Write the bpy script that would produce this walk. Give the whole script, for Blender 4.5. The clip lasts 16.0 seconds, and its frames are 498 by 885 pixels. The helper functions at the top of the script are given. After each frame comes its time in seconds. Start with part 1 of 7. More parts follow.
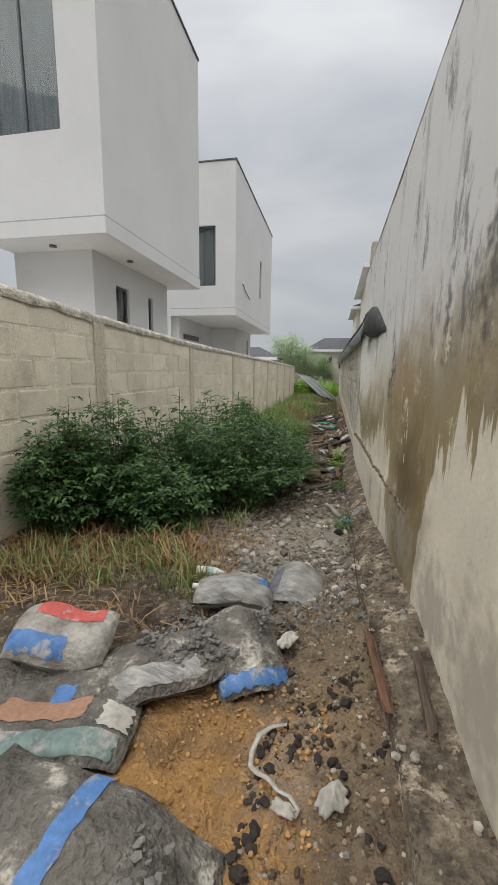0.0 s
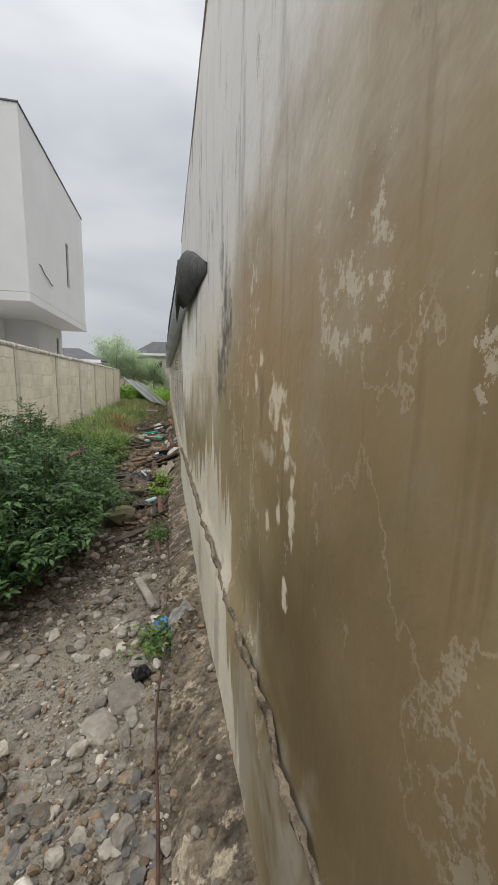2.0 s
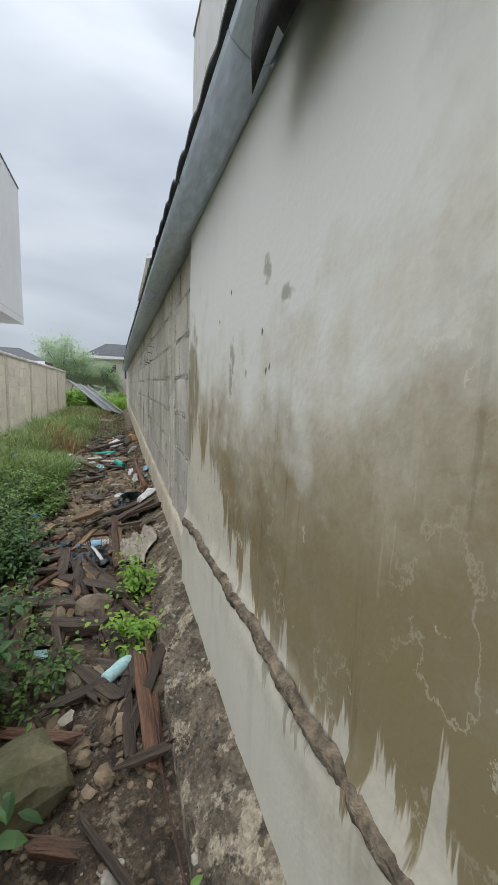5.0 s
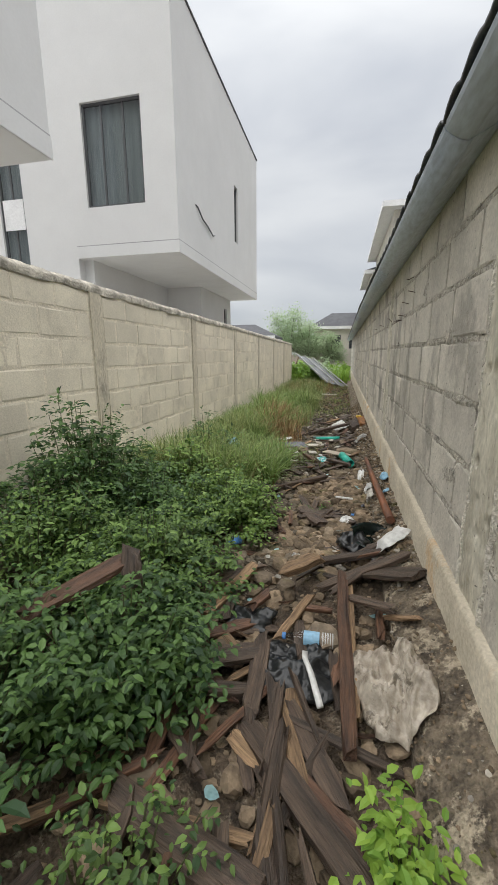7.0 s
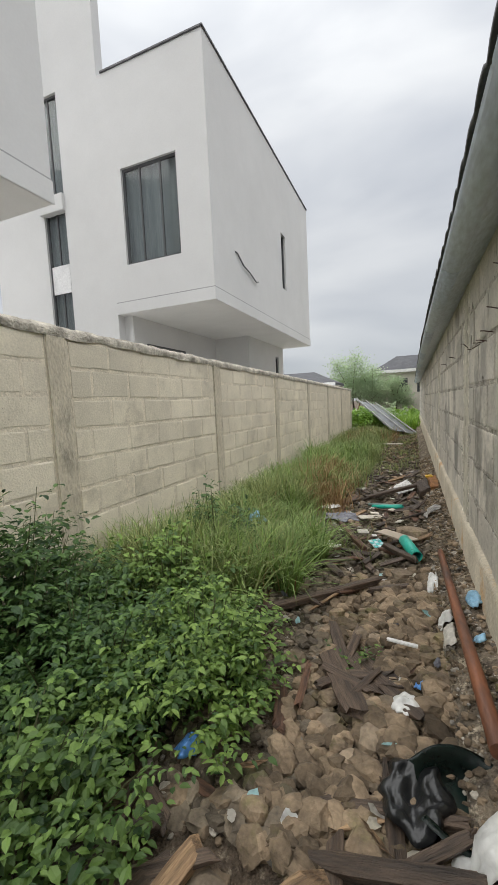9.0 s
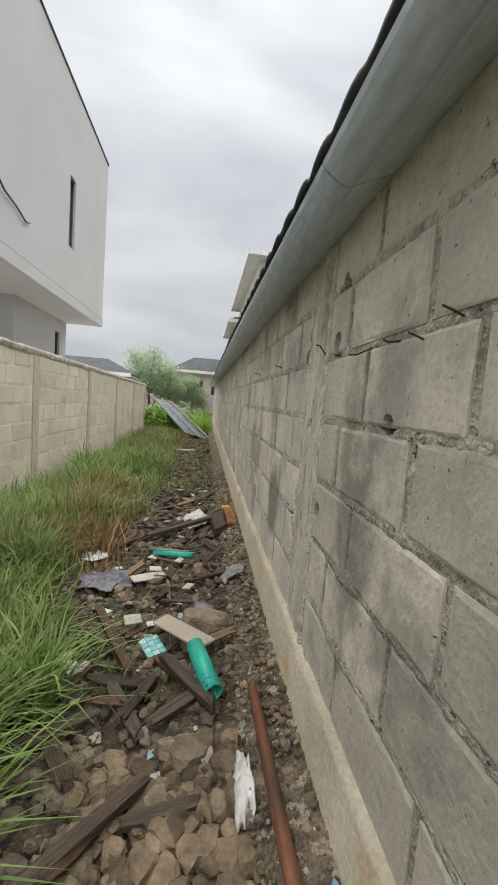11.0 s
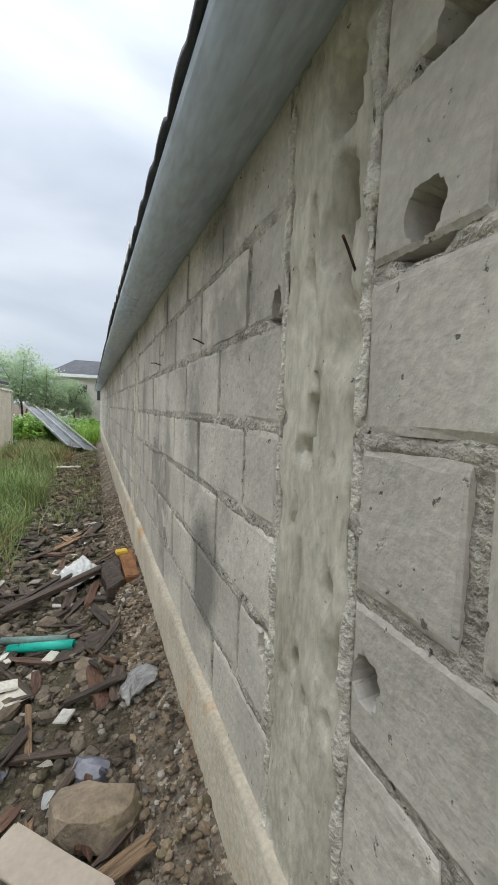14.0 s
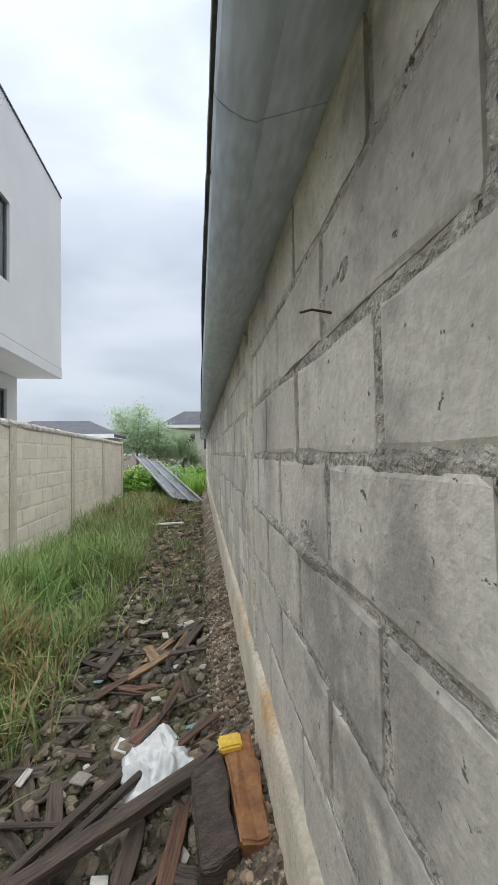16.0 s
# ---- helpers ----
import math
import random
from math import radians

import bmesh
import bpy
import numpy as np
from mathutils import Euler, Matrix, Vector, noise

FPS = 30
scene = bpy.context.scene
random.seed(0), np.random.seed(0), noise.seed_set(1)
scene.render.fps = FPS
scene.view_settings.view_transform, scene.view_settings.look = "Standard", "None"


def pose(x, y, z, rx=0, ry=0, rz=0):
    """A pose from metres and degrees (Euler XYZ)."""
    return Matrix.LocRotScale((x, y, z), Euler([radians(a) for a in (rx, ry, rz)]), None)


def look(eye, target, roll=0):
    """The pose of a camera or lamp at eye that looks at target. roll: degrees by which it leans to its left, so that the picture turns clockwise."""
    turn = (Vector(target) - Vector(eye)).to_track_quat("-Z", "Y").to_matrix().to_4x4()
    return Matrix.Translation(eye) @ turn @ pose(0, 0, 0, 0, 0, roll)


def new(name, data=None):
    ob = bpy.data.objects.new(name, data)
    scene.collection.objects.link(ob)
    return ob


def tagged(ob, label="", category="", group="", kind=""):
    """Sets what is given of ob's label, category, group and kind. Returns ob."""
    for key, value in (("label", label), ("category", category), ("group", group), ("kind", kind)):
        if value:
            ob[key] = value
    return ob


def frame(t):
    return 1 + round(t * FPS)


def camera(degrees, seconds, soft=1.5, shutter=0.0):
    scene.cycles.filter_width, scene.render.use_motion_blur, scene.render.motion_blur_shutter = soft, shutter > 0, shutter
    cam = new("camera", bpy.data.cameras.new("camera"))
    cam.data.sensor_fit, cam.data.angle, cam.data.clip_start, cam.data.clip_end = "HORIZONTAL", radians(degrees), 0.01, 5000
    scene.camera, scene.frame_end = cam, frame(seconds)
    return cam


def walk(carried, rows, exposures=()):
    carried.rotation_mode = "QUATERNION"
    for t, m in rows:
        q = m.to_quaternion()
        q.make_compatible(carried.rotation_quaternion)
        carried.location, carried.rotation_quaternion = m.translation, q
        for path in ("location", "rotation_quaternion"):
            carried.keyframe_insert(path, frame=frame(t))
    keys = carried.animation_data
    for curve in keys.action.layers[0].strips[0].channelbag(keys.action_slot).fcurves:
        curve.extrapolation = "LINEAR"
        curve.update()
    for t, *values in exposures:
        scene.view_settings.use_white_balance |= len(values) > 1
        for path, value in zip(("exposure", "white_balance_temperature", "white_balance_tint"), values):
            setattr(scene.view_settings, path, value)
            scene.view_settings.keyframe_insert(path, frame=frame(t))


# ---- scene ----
cam = camera(64.8, 16.0)
EXPOSURES = [(0.0, 0.12, 6600, 10), (1.5, 0.2, 6600, 10), (3.0, 0.35, 6500, 10), (5.5, 0.35, 6100, 9), (7.0, 0.44, 6600, 10), (8.0, 0.5, 6600, 10), (9.0, 0.38, 6600, 10), (10.0, 0.35, 6600, 10), (12.5, 0.5, 6800, 10), (13.5, 0.52, 6600, 10), (14.5, 0.62, 5750, 9), (15.5, 0.58, 5800, 9), (16.0, 0.5, 6050, 10)]
PATH = [
    (0, (-0.107, -0.459, 1.79), (-0.51, 1.465, 1.422), 0.9),
    (0.5, (0.013, -0.044, 1.745), (-0.281, 1.923, 1.536), -0.3),
    (1, (-0.004, 0.413, 1.73), (-0.015, 2.4, 1.501), 1.3),
    (1.5, (0.08, 0.855, 1.687), (0.394, 2.809, 1.398), 1.6),
    (2, (0.124, 1.259, 1.653), (0.528, 3.191, 1.33), 1.2),
    (2.5, (0.048, 1.576, 1.646), (0.575, 3.482, 1.348), 1.6),
    (3, (0.062, 1.849, 1.605), (0.59, 3.76, 1.339), 1.5),
    (3.2, (0.08, 1.954, 1.589), (0.611, 3.859, 1.289), 1.4),
    (5.3, (-0.056, 4.324, 1.514), (0.57, 6.203, 1.241), 2.2),
    (5.5, (-0.056, 4.501, 1.561), (0.542, 6.385, 1.257), 2.4),
    (6, (0.01, 4.941, 1.562), (0.319, 6.905, 1.346), 2.4),
    (6.5, (0.018, 5.379, 1.586), (-0.138, 7.358, 1.345), 0.4),
    (7, (-0.162, 5.659, 1.513), (-0.606, 7.559, 1.074), -0.3),
    (7.5, (-0.241, 5.992, 1.543), (-0.781, 7.854, 1.049), -1.1),
    (8, (-0.07, 6.358, 1.56), (-0.806, 8.181, 1.192), -3.5),
    (8.5, (-0.023, 6.727, 1.555), (-0.727, 8.588, 1.354), -4.0),
    (9, (-0.035, 7.02, 1.512), (-0.804, 8.857, 1.322), -2.7),
    (9.5, (-0.055, 7.457, 1.53), (-0.486, 9.403, 1.364), 0.9),
    (10, (-0.13, 7.886, 1.598), (-0.119, 9.871, 1.359), 7.7),
    (12.3, (-0.153, 9.243, 1.624), (0.317, 11.179, 1.45), 0.3),
    (12.5, (-0.135, 9.292, 1.601), (0.371, 11.22, 1.424), 0.3),
    (13, (-0.213, 9.451, 1.624), (0.31, 11.374, 1.462), 0.3),
    (13.5, (-0.174, 9.573, 1.618), (0.455, 11.463, 1.434), 0.7),
    (14, (-0.058, 9.701, 1.61), (0.688, 11.55, 1.446), 2.0),
    (14.5, (-0.023, 10.074, 1.54), (0.715, 11.92, 1.321), 4.1),
    (15, (-0.036, 10.456, 1.59), (0.61, 12.321, 1.268), 5.9),
    (15.5, (0.039, 10.894, 1.498), (0.469, 12.835, 1.281), 2.6),
    (16, (0.071, 11.414, 1.584), (0.318, 13.398, 1.637), -0.9),
]
walk(cam, [(t, look(eye, target, roll)) for t, eye, target, roll in PATH], EXPOSURES)

# ---- world and sun: a bright overcast sky ----
world = bpy.data.worlds.new("overcast")
scene.world = world
world.use_nodes = True
wn, wl = world.node_tree.nodes, world.node_tree.links
wn.clear()
w_out, w_bg = wn.new("ShaderNodeOutputWorld"), wn.new("ShaderNodeBackground")
w_sky, w_co, w_map = wn.new("ShaderNodeTexSky"), wn.new("ShaderNodeTexCoord"), wn.new("ShaderNodeMapping")
w_sky.sky_type, w_sky.sun_disc = "NISHITA", False
w_sky.sun_elevation, w_sky.sun_rotation = radians(58), radians(200)
w_noise, w_ramp, w_mix, w_dim = wn.new("ShaderNodeTexNoise"), wn.new("ShaderNodeValToRGB"), wn.new("ShaderNodeMix"), wn.new("ShaderNodeMix")
w_sep, w_grad, w_mul = wn.new("ShaderNodeSeparateXYZ"), wn.new("ShaderNodeMapRange"), wn.new("ShaderNodeMix")
w_map.inputs["Scale"].default_value = (1.0, 1.0, 2.4)
w_noise.inputs["Scale"].default_value, w_noise.inputs["Detail"].default_value = 2.1, 5.0
w_noise.inputs["Roughness"].default_value, w_noise.inputs["Distortion"].default_value = 0.45, 0.3
w_ramp.color_ramp.elements[0].position, w_ramp.color_ramp.elements[0].color = 0.32, (0.40, 0.43, 0.48, 1)
w_ramp.color_ramp.elements[1].position, w_ramp.color_ramp.elements[1].color = 0.66, (0.66, 0.68, 0.70, 1)
w_grad.inputs["From Min"].default_value, w_grad.inputs["From Max"].default_value = 0.1, 1.15
w_grad.interpolation_type = "SMOOTHSTEP"
w_grad.inputs["To Min"].default_value, w_grad.inputs["To Max"].default_value = 0.82, 1.6
for node in (w_mix, w_mul, w_dim):
    node.data_type = "RGBA"
w_dim.blend_type, w_dim.inputs[0].default_value, w_dim.inputs[7].default_value = "MULTIPLY", 1.0, (0.1, 0.1, 0.1, 1)
w_mul.blend_type, w_mul.inputs[0].default_value = "MULTIPLY", 1.0
w_mix.inputs[0].default_value = 0.9
wl.new(w_co.outputs["Generated"], w_map.inputs[0])
wl.new(w_map.outputs[0], w_noise.inputs["Vector"])
wl.new(w_noise.outputs["Fac"], w_ramp.inputs[0])
wl.new(w_co.outputs["Generated"], w_sep.inputs[0])
wl.new(w_sep.outputs[2], w_grad.inputs[0])
wl.new(w_ramp.outputs[0], w_mul.inputs[6])
wl.new(w_grad.outputs[0], w_mul.inputs[7])
wl.new(w_sky.outputs[0], w_dim.inputs[6])
wl.new(w_dim.outputs[2], w_mix.inputs[6])
wl.new(w_mul.outputs[2], w_mix.inputs[7])
wl.new(w_mix.outputs[2], w_bg.inputs[0])
w_bg.inputs[1].default_value = 1.0
wl.new(w_bg.outputs[0], w_out.inputs[0])
sun = new("sun", bpy.data.lights.new("sun", "SUN"))
sun.data.energy, sun.data.angle, sun.data.color = 2.75, radians(110), (1.0, 0.985, 0.95)
sun.matrix_world = look((-0.9, -0.8, 10), (0, 0, 0))


# ---- materials ----
def mat(name, base, dark, scale=4.0, rough=0.9, bump=0.3, fine=60.0, metal=0.0, vary=0.0, stretch=(1, 1, 1), spots=None, spot_scale=3.0, spot_at=(0.55, 0.7), dist=0.01, grain=0.15, island=False, local=False, pits=0.0):
    """A worn surface: two colours mixed by a broad noise, fine grain, optional stains, fine relief."""
    m = bpy.data.materials.new(name)
    m.use_nodes = True
    n, l = m.node_tree.nodes, m.node_tree.links
    b = n["Principled BSDF"]
    geo, mp = n.new("ShaderNodeNewGeometry"), n.new("ShaderNodeMapping")
    mp.inputs["Scale"].default_value = stretch
    if local:
        tc = n.new("ShaderNodeTexCoord")
        l.new(tc.outputs["Object"], mp.inputs[0])
    else:
        l.new(geo.outputs["Position"], mp.inputs[0])
    big, small = n.new("ShaderNodeTexNoise"), n.new("ShaderNodeTexNoise")
    big.inputs["Scale"].default_value, big.inputs["Detail"].default_value, big.inputs["Roughness"].default_value = scale, 6, 0.65
    small.inputs["Scale"].default_value, small.inputs["Detail"].default_value = fine, 3
    for t in (big, small):
        l.new(mp.outputs[0], t.inputs["Vector"])
    rm = n.new("ShaderNodeMapRange")
    rm.inputs["From Min"].default_value, rm.inputs["From Max"].default_value = 0.34, 0.66
    l.new(big.outputs["Fac"], rm.inputs[0])
    mix = n.new("ShaderNodeMix")
    mix.data_type = "RGBA"
    mix.inputs[6].default_value, mix.inputs[7].default_value = (*dark, 1), (*base, 1)
    l.new(rm.outputs[0], mix.inputs[0])
    col = mix.outputs[2]
    if spots:
        sp, sr, sm = n.new("ShaderNodeTexNoise"), n.new("ShaderNodeMapRange"), n.new("ShaderNodeMix")
        sp.inputs["Scale"].default_value, sp.inputs["Detail"].default_value, sp.inputs["Roughness"].default_value = spot_scale, 7, 0.7
        l.new(mp.outputs[0], sp.inputs["Vector"])
        sr.inputs["From Min"].default_value, sr.inputs["From Max"].default_value = spot_at
        l.new(sp.outputs["Fac"], sr.inputs[0])
        sm.data_type = "RGBA"
        sm.inputs[7].default_value = (*spots, 1)
        l.new(sr.outputs[0], sm.inputs[0])
        l.new(col, sm.inputs[6])
        col = sm.outputs[2]
    hollow = None
    if pits:
        # small open pores and air holes, their shade put in as dark colour
        pn, pr, pm = n.new("ShaderNodeTexNoise"), n.new("ShaderNodeMapRange"), n.new("ShaderNodeMix")
        pn.inputs["Scale"].default_value, pn.inputs["Detail"].default_value, pn.inputs["Roughness"].default_value = 42.0, 4, 0.6
        l.new(geo.outputs["Position"], pn.inputs["Vector"])
        pr.inputs["From Min"].default_value, pr.inputs["From Max"].default_value = pits, pits + 0.05
        l.new(pn.outputs["Fac"], pr.inputs[0])
        pm.data_type = "RGBA"
        pm.inputs[7].default_value = (*[v * 0.35 for v in dark], 1)
        l.new(pr.outputs[0], pm.inputs[0])
        l.new(col, pm.inputs[6])
        col, hollow = pm.outputs[2], pr.outputs[0]
    hsv = n.new("ShaderNodeHueSaturation")
    g = n.new("ShaderNodeMapRange")
    g.inputs["From Min"].default_value, g.inputs["From Max"].default_value = 0.3, 0.7
    g.inputs["To Min"].default_value, g.inputs["To Max"].default_value = 1 - grain, 1 + grain
    l.new(small.outputs["Fac"], g.inputs[0])
    val = g.outputs[0]
    if vary:
        info, vr, vm = n.new("ShaderNodeNewGeometry" if island else "ShaderNodeObjectInfo"), n.new("ShaderNodeMapRange"), n.new("ShaderNodeMath")
        vr.inputs["To Min"].default_value, vr.inputs["To Max"].default_value = 1 - vary, 1 + vary
        l.new(info.outputs["Random Per Island" if island else "Random"], vr.inputs[0])
        vm.operation = "MULTIPLY"
        l.new(vr.outputs[0], vm.inputs[0])
        l.new(val, vm.inputs[1])
        val = vm.outputs[0]
    l.new(val, hsv.inputs["Value"])
    l.new(col, hsv.inputs["Color"])
    l.new(hsv.outputs[0], b.inputs["Base Color"])
    b.inputs["Roughness"].default_value, b.inputs["Metallic"].default_value = rough, metal
    if bump:
        add, bp = n.new("ShaderNodeMath"), n.new("ShaderNodeBump")
        add.operation = "ADD"
        l.new(big.outputs["Fac"], add.inputs[0])
        l.new(small.outputs["Fac"], add.inputs[1])
        if hollow:
            dent = n.new("ShaderNodeMath")
            dent.operation = "SUBTRACT"
            l.new(add.outputs[0], dent.inputs[0])
            l.new(hollow, dent.inputs[1])
            add = dent
        bp.inputs["Strength"].default_value, bp.inputs["Distance"].default_value = bump, dist
        l.new(add.outputs[0], bp.inputs["Height"])
        l.new(bp.outputs[0], b.inputs["Normal"])
    return m


def stain(m, centre, radii, colour, soft=0.3, scale=3.5, rag=1.6, amount=1.0):
    """Lays a ragged patch of another colour over a material, at a place in the world."""
    n, l = m.node_tree.nodes, m.node_tree.links
    b = n["Principled BSDF"]
    src = b.inputs["Base Color"].links[0].from_socket
    geo, mp, le, nz, ad, a2, mr, mx = (n.new("ShaderNode" + k) for k in ("NewGeometry", "Mapping", "VectorMath", "TexNoise", "Math", "Math", "MapRange", "Mix"))
    mp.inputs["Location"].default_value = [-c / r if r else 0 for c, r in zip(centre, radii)]
    mp.inputs["Scale"].default_value = [1 / r if r else 0 for r in radii]
    l.new(geo.outputs["Position"], mp.inputs[0])
    le.operation = "LENGTH"
    l.new(mp.outputs[0], le.inputs[0])
    nz.inputs["Scale"].default_value, nz.inputs["Detail"].default_value = scale, 6
    l.new(geo.outputs["Position"], nz.inputs["Vector"])
    ad.operation = "MULTIPLY_ADD"
    ad.inputs[1].default_value, ad.inputs[2].default_value = rag, -rag / 2
    l.new(nz.outputs["Fac"], ad.inputs[0])
    l.new(le.outputs["Value"], a2.inputs[0])
    l.new(ad.outputs[0], a2.inputs[1])
    mr.inputs["From Min"].default_value, mr.inputs["From Max"].default_value = 1.0 - soft, 1.0 + soft
    mr.inputs["To Min"].default_value, mr.inputs["To Max"].default_value = amount, 0
    l.new(a2.outputs[0], mr.inputs[0])
    mx.data_type = "RGBA"
    mx.inputs[7].default_value = (*colour, 1)
    l.new(mr.outputs[0], mx.inputs[0])
    l.new(src, mx.inputs[6])
    l.new(mx.outputs[2], b.inputs["Base Color"])


def leaf_mat(name, a, c, trans=0.25):
    """Leaves: each island takes its own green; some light passes through."""
    m = bpy.data.materials.new(name)
    m.use_nodes = True
    n, l = m.node_tree.nodes, m.node_tree.links
    b = n["Principled BSDF"]
    geo, rp = n.new("ShaderNodeNewGeometry"), n.new("ShaderNodeValToRGB")
    rp.color_ramp.elements[0].color, rp.color_ramp.elements[1].color = (*a, 1), (*c, 1)
    l.new(geo.outputs["Random Per Island"], rp.inputs[0])
    l.new(rp.outputs[0], b.inputs["Base Color"])
    b.inputs["Roughness"].default_value = 0.55
    tr, mx = n.new("ShaderNodeBsdfTranslucent"), n.new("ShaderNodeMixShader")
    l.new(rp.outputs[0], tr.inputs[0])
    mx.inputs[0].default_value = trans
    l.new(b.outputs[0], mx.inputs[1])
    l.new(tr.outputs[0], mx.inputs[2])
    l.new(mx.outputs[0], n["Material Output"].inputs[0])
    return m


M_HOUSE = mat("white_render", (0.68, 0.68, 0.675), (0.62, 0.62, 0.615), 0.5, 0.85, 0.03, 30, grain=0.015)
M_SOFFIT = mat("soffit_paint", (0.80, 0.80, 0.79), (0.74, 0.74, 0.73), 1.0, 0.85, 0.02, grain=0.02)
M_SOFFIT_LINE = mat("groove_shadow_paint", (0.42, 0.42, 0.42), (0.34, 0.34, 0.34), 2, 0.9, 0.0)
M_COPING = mat("coping_metal", (0.12, 0.12, 0.13), (0.08, 0.08, 0.09), 2, 0.5, 0.05)
M_FRAME = mat("window_frame_metal", (0.10, 0.102, 0.107), (0.07, 0.072, 0.076), 5, 0.4, 0.0)
M_CURTAIN = mat("curtain_cloth", (0.44, 0.46, 0.47), (0.27, 0.285, 0.295), 3, 0.9, 0.2, 40, stretch=(8, 8, 0.4))
M_WHITE = mat("white_board", (0.8, 0.8, 0.8), (0.7, 0.7, 0.7), 3, 0.7, 0.05)
M_BLOCK_R = mat("cement_block", (0.70, 0.65, 0.57), (0.50, 0.465, 0.41), 2.6, 0.95, 0.45, 60, vary=0.13, spots=(0.29, 0.27, 0.235), spot_scale=2.0, spot_at=(0.53, 0.74), grain=0.10, pits=0.66)
M_MORTAR_R = mat("grey_mortar", (0.66, 0.61, 0.53), (0.30, 0.275, 0.235), 13, 1.0, 1.0, 60, dist=0.022, pits=0.64)
M_COLUMN = mat("cast_concrete", (0.71, 0.665, 0.555), (0.45, 0.415, 0.34), 6, 0.95, 0.6, 60, stretch=(1, 1, 0.45), spots=(0.34, 0.30, 0.22), spot_scale=5, spot_at=(0.52, 0.68), pits=0.67)
M_BLOCK_L = mat("sandcrete_block", (0.75, 0.68, 0.545), (0.60, 0.545, 0.44), 1.7, 0.95, 0.35, 70, vary=0.08, spots=(0.42, 0.37, 0.29), spot_scale=1.6, spot_at=(0.54, 0.76), grain=0.08, pits=0.70)
M_MORTAR_L = mat("sand_mortar", (0.78, 0.70, 0.56), (0.54, 0.48, 0.385), 4, 1.0, 0.45, 60, dist=0.012)
M_COPE_L = mat("weathered_cap", (0.66, 0.61, 0.52), (0.22, 0.20, 0.165), 7, 1.0, 0.9, 50, dist=0.02)
M_FOOT = mat("foundation_plaster", (0.62, 0.555, 0.44), (0.44, 0.39, 0.30), 3, 0.95, 0.4, 60, spots=(0.50, 0.30, 0.13), spot_scale=2.2, spot_at=(0.56, 0.72))
M_APRON = mat("dirty_concrete", (0.29, 0.235, 0.17), (0.06, 0.048, 0.036), 11, 1.0, 1.0, 60, spots=(0.46, 0.39, 0.29), spot_scale=7, spot_at=(0.54, 0.59), dist=0.03, grain=0.3)
M_END = mat("weathered_dark_sheet", (0.055, 0.055, 0.056), (0.022, 0.022, 0.023), 7, 0.8, 0.5, 40, spots=(0.11, 0.108, 0.10), spot_scale=9, spot_at=(0.55, 0.7))
M_EAVE = mat("roof_sheet", (0.10, 0.103, 0.11), (0.055, 0.056, 0.06), 3, 0.55, 0.2, 80)
# lens haze put into the colour: paler and bluer than the boards themselves
M_FASCIA = mat("eave_underside_hazed", (0.66, 0.73, 0.85), (0.50, 0.56, 0.66), 2, 0.45, 0.15, 40, stretch=(1, 0.3, 2))
M_STONE = mat("rubble_stone", (0.30, 0.235, 0.165), (0.125, 0.098, 0.07), 7, 1.0, 0.8, 50, vary=0.35, spots=(0.15, 0.13, 0.055), spot_scale=4, spot_at=(0.55, 0.7))
M_STONE_PALE = mat("broken_concrete", (0.38, 0.345, 0.295), (0.22, 0.195, 0.165), 6, 1.0, 0.6, 50, vary=0.2)
M_WOOD_DARK = mat("wet_dark_wood", (0.105, 0.072, 0.05), (0.03, 0.021, 0.016), 3, 0.6, 0.8, 14, stretch=(1.2, 14, 14), vary=0.4, local=True, grain=0.3)
M_WOOD_RED = mat("reddish_wood", (0.165, 0.082, 0.046), (0.045, 0.024, 0.016), 3, 0.55, 0.8, 14, stretch=(1.2, 14, 14), vary=0.3, local=True, grain=0.3)
M_WOOD_PALE = mat("split_pale_wood", (0.33, 0.215, 0.12), (0.10, 0.062, 0.036), 3, 0.75, 0.8, 14, stretch=(1.2, 14, 14), vary=0.3, local=True, grain=0.3)
M_STEM = mat("green_stem", (0.10, 0.11, 0.04), (0.06, 0.07, 0.03), 8, 0.8, 0.1)
M_BARK = mat("bark", (0.14, 0.11, 0.08), (0.07, 0.055, 0.04), 8, 0.95, 0.5)
M_LEAF = leaf_mat("shrub_leaf", (0.014, 0.048, 0.015), (0.115, 0.225, 0.062), 0.3)
M_LEAF_BRIGHT = leaf_mat("creeper_leaf", (0.018, 0.056, 0.014), (0.19, 0.31, 0.07), 0.3)
M_LEAF_MID = leaf_mat("vine_leaf", (0.016, 0.052, 0.014), (0.12, 0.22, 0.055), 0.3)
M_LEAF_LIGHT = leaf_mat("light_creeper_leaf", (0.05, 0.11, 0.025), (0.28, 0.42, 0.10), 0.35)
M_LEAF_LIME = leaf_mat("lime_leaf", (0.13, 0.28, 0.035), (0.34, 0.52, 0.08), 0.3)
M_GRASS = leaf_mat("grass_blade", (0.10, 0.155, 0.04), (0.36, 0.40, 0.15))
M_GRASS_TALL = leaf_mat("tall_grass_blade", (0.11, 0.20, 0.045), (0.32, 0.44, 0.13), 0.35)
M_DRY = leaf_mat("dry_grass_blade", (0.22, 0.12, 0.05), (0.42, 0.28, 0.13), 0.15)
# haze put into the colour: far leaves paler than their own green
M_TREE = leaf_mat("hazed_tree_leaf", (0.34, 0.44, 0.27), (0.55, 0.66, 0.44), 0.55)
M_ROOF_FAR = mat("grey_roof_tiles", (0.105, 0.107, 0.118), (0.075, 0.077, 0.085), 2, 0.9, 0.3)
M_CREAM = mat("cream_wall", (0.66, 0.63, 0.56), (0.56, 0.53, 0.47), 1, 0.9, 0.1)


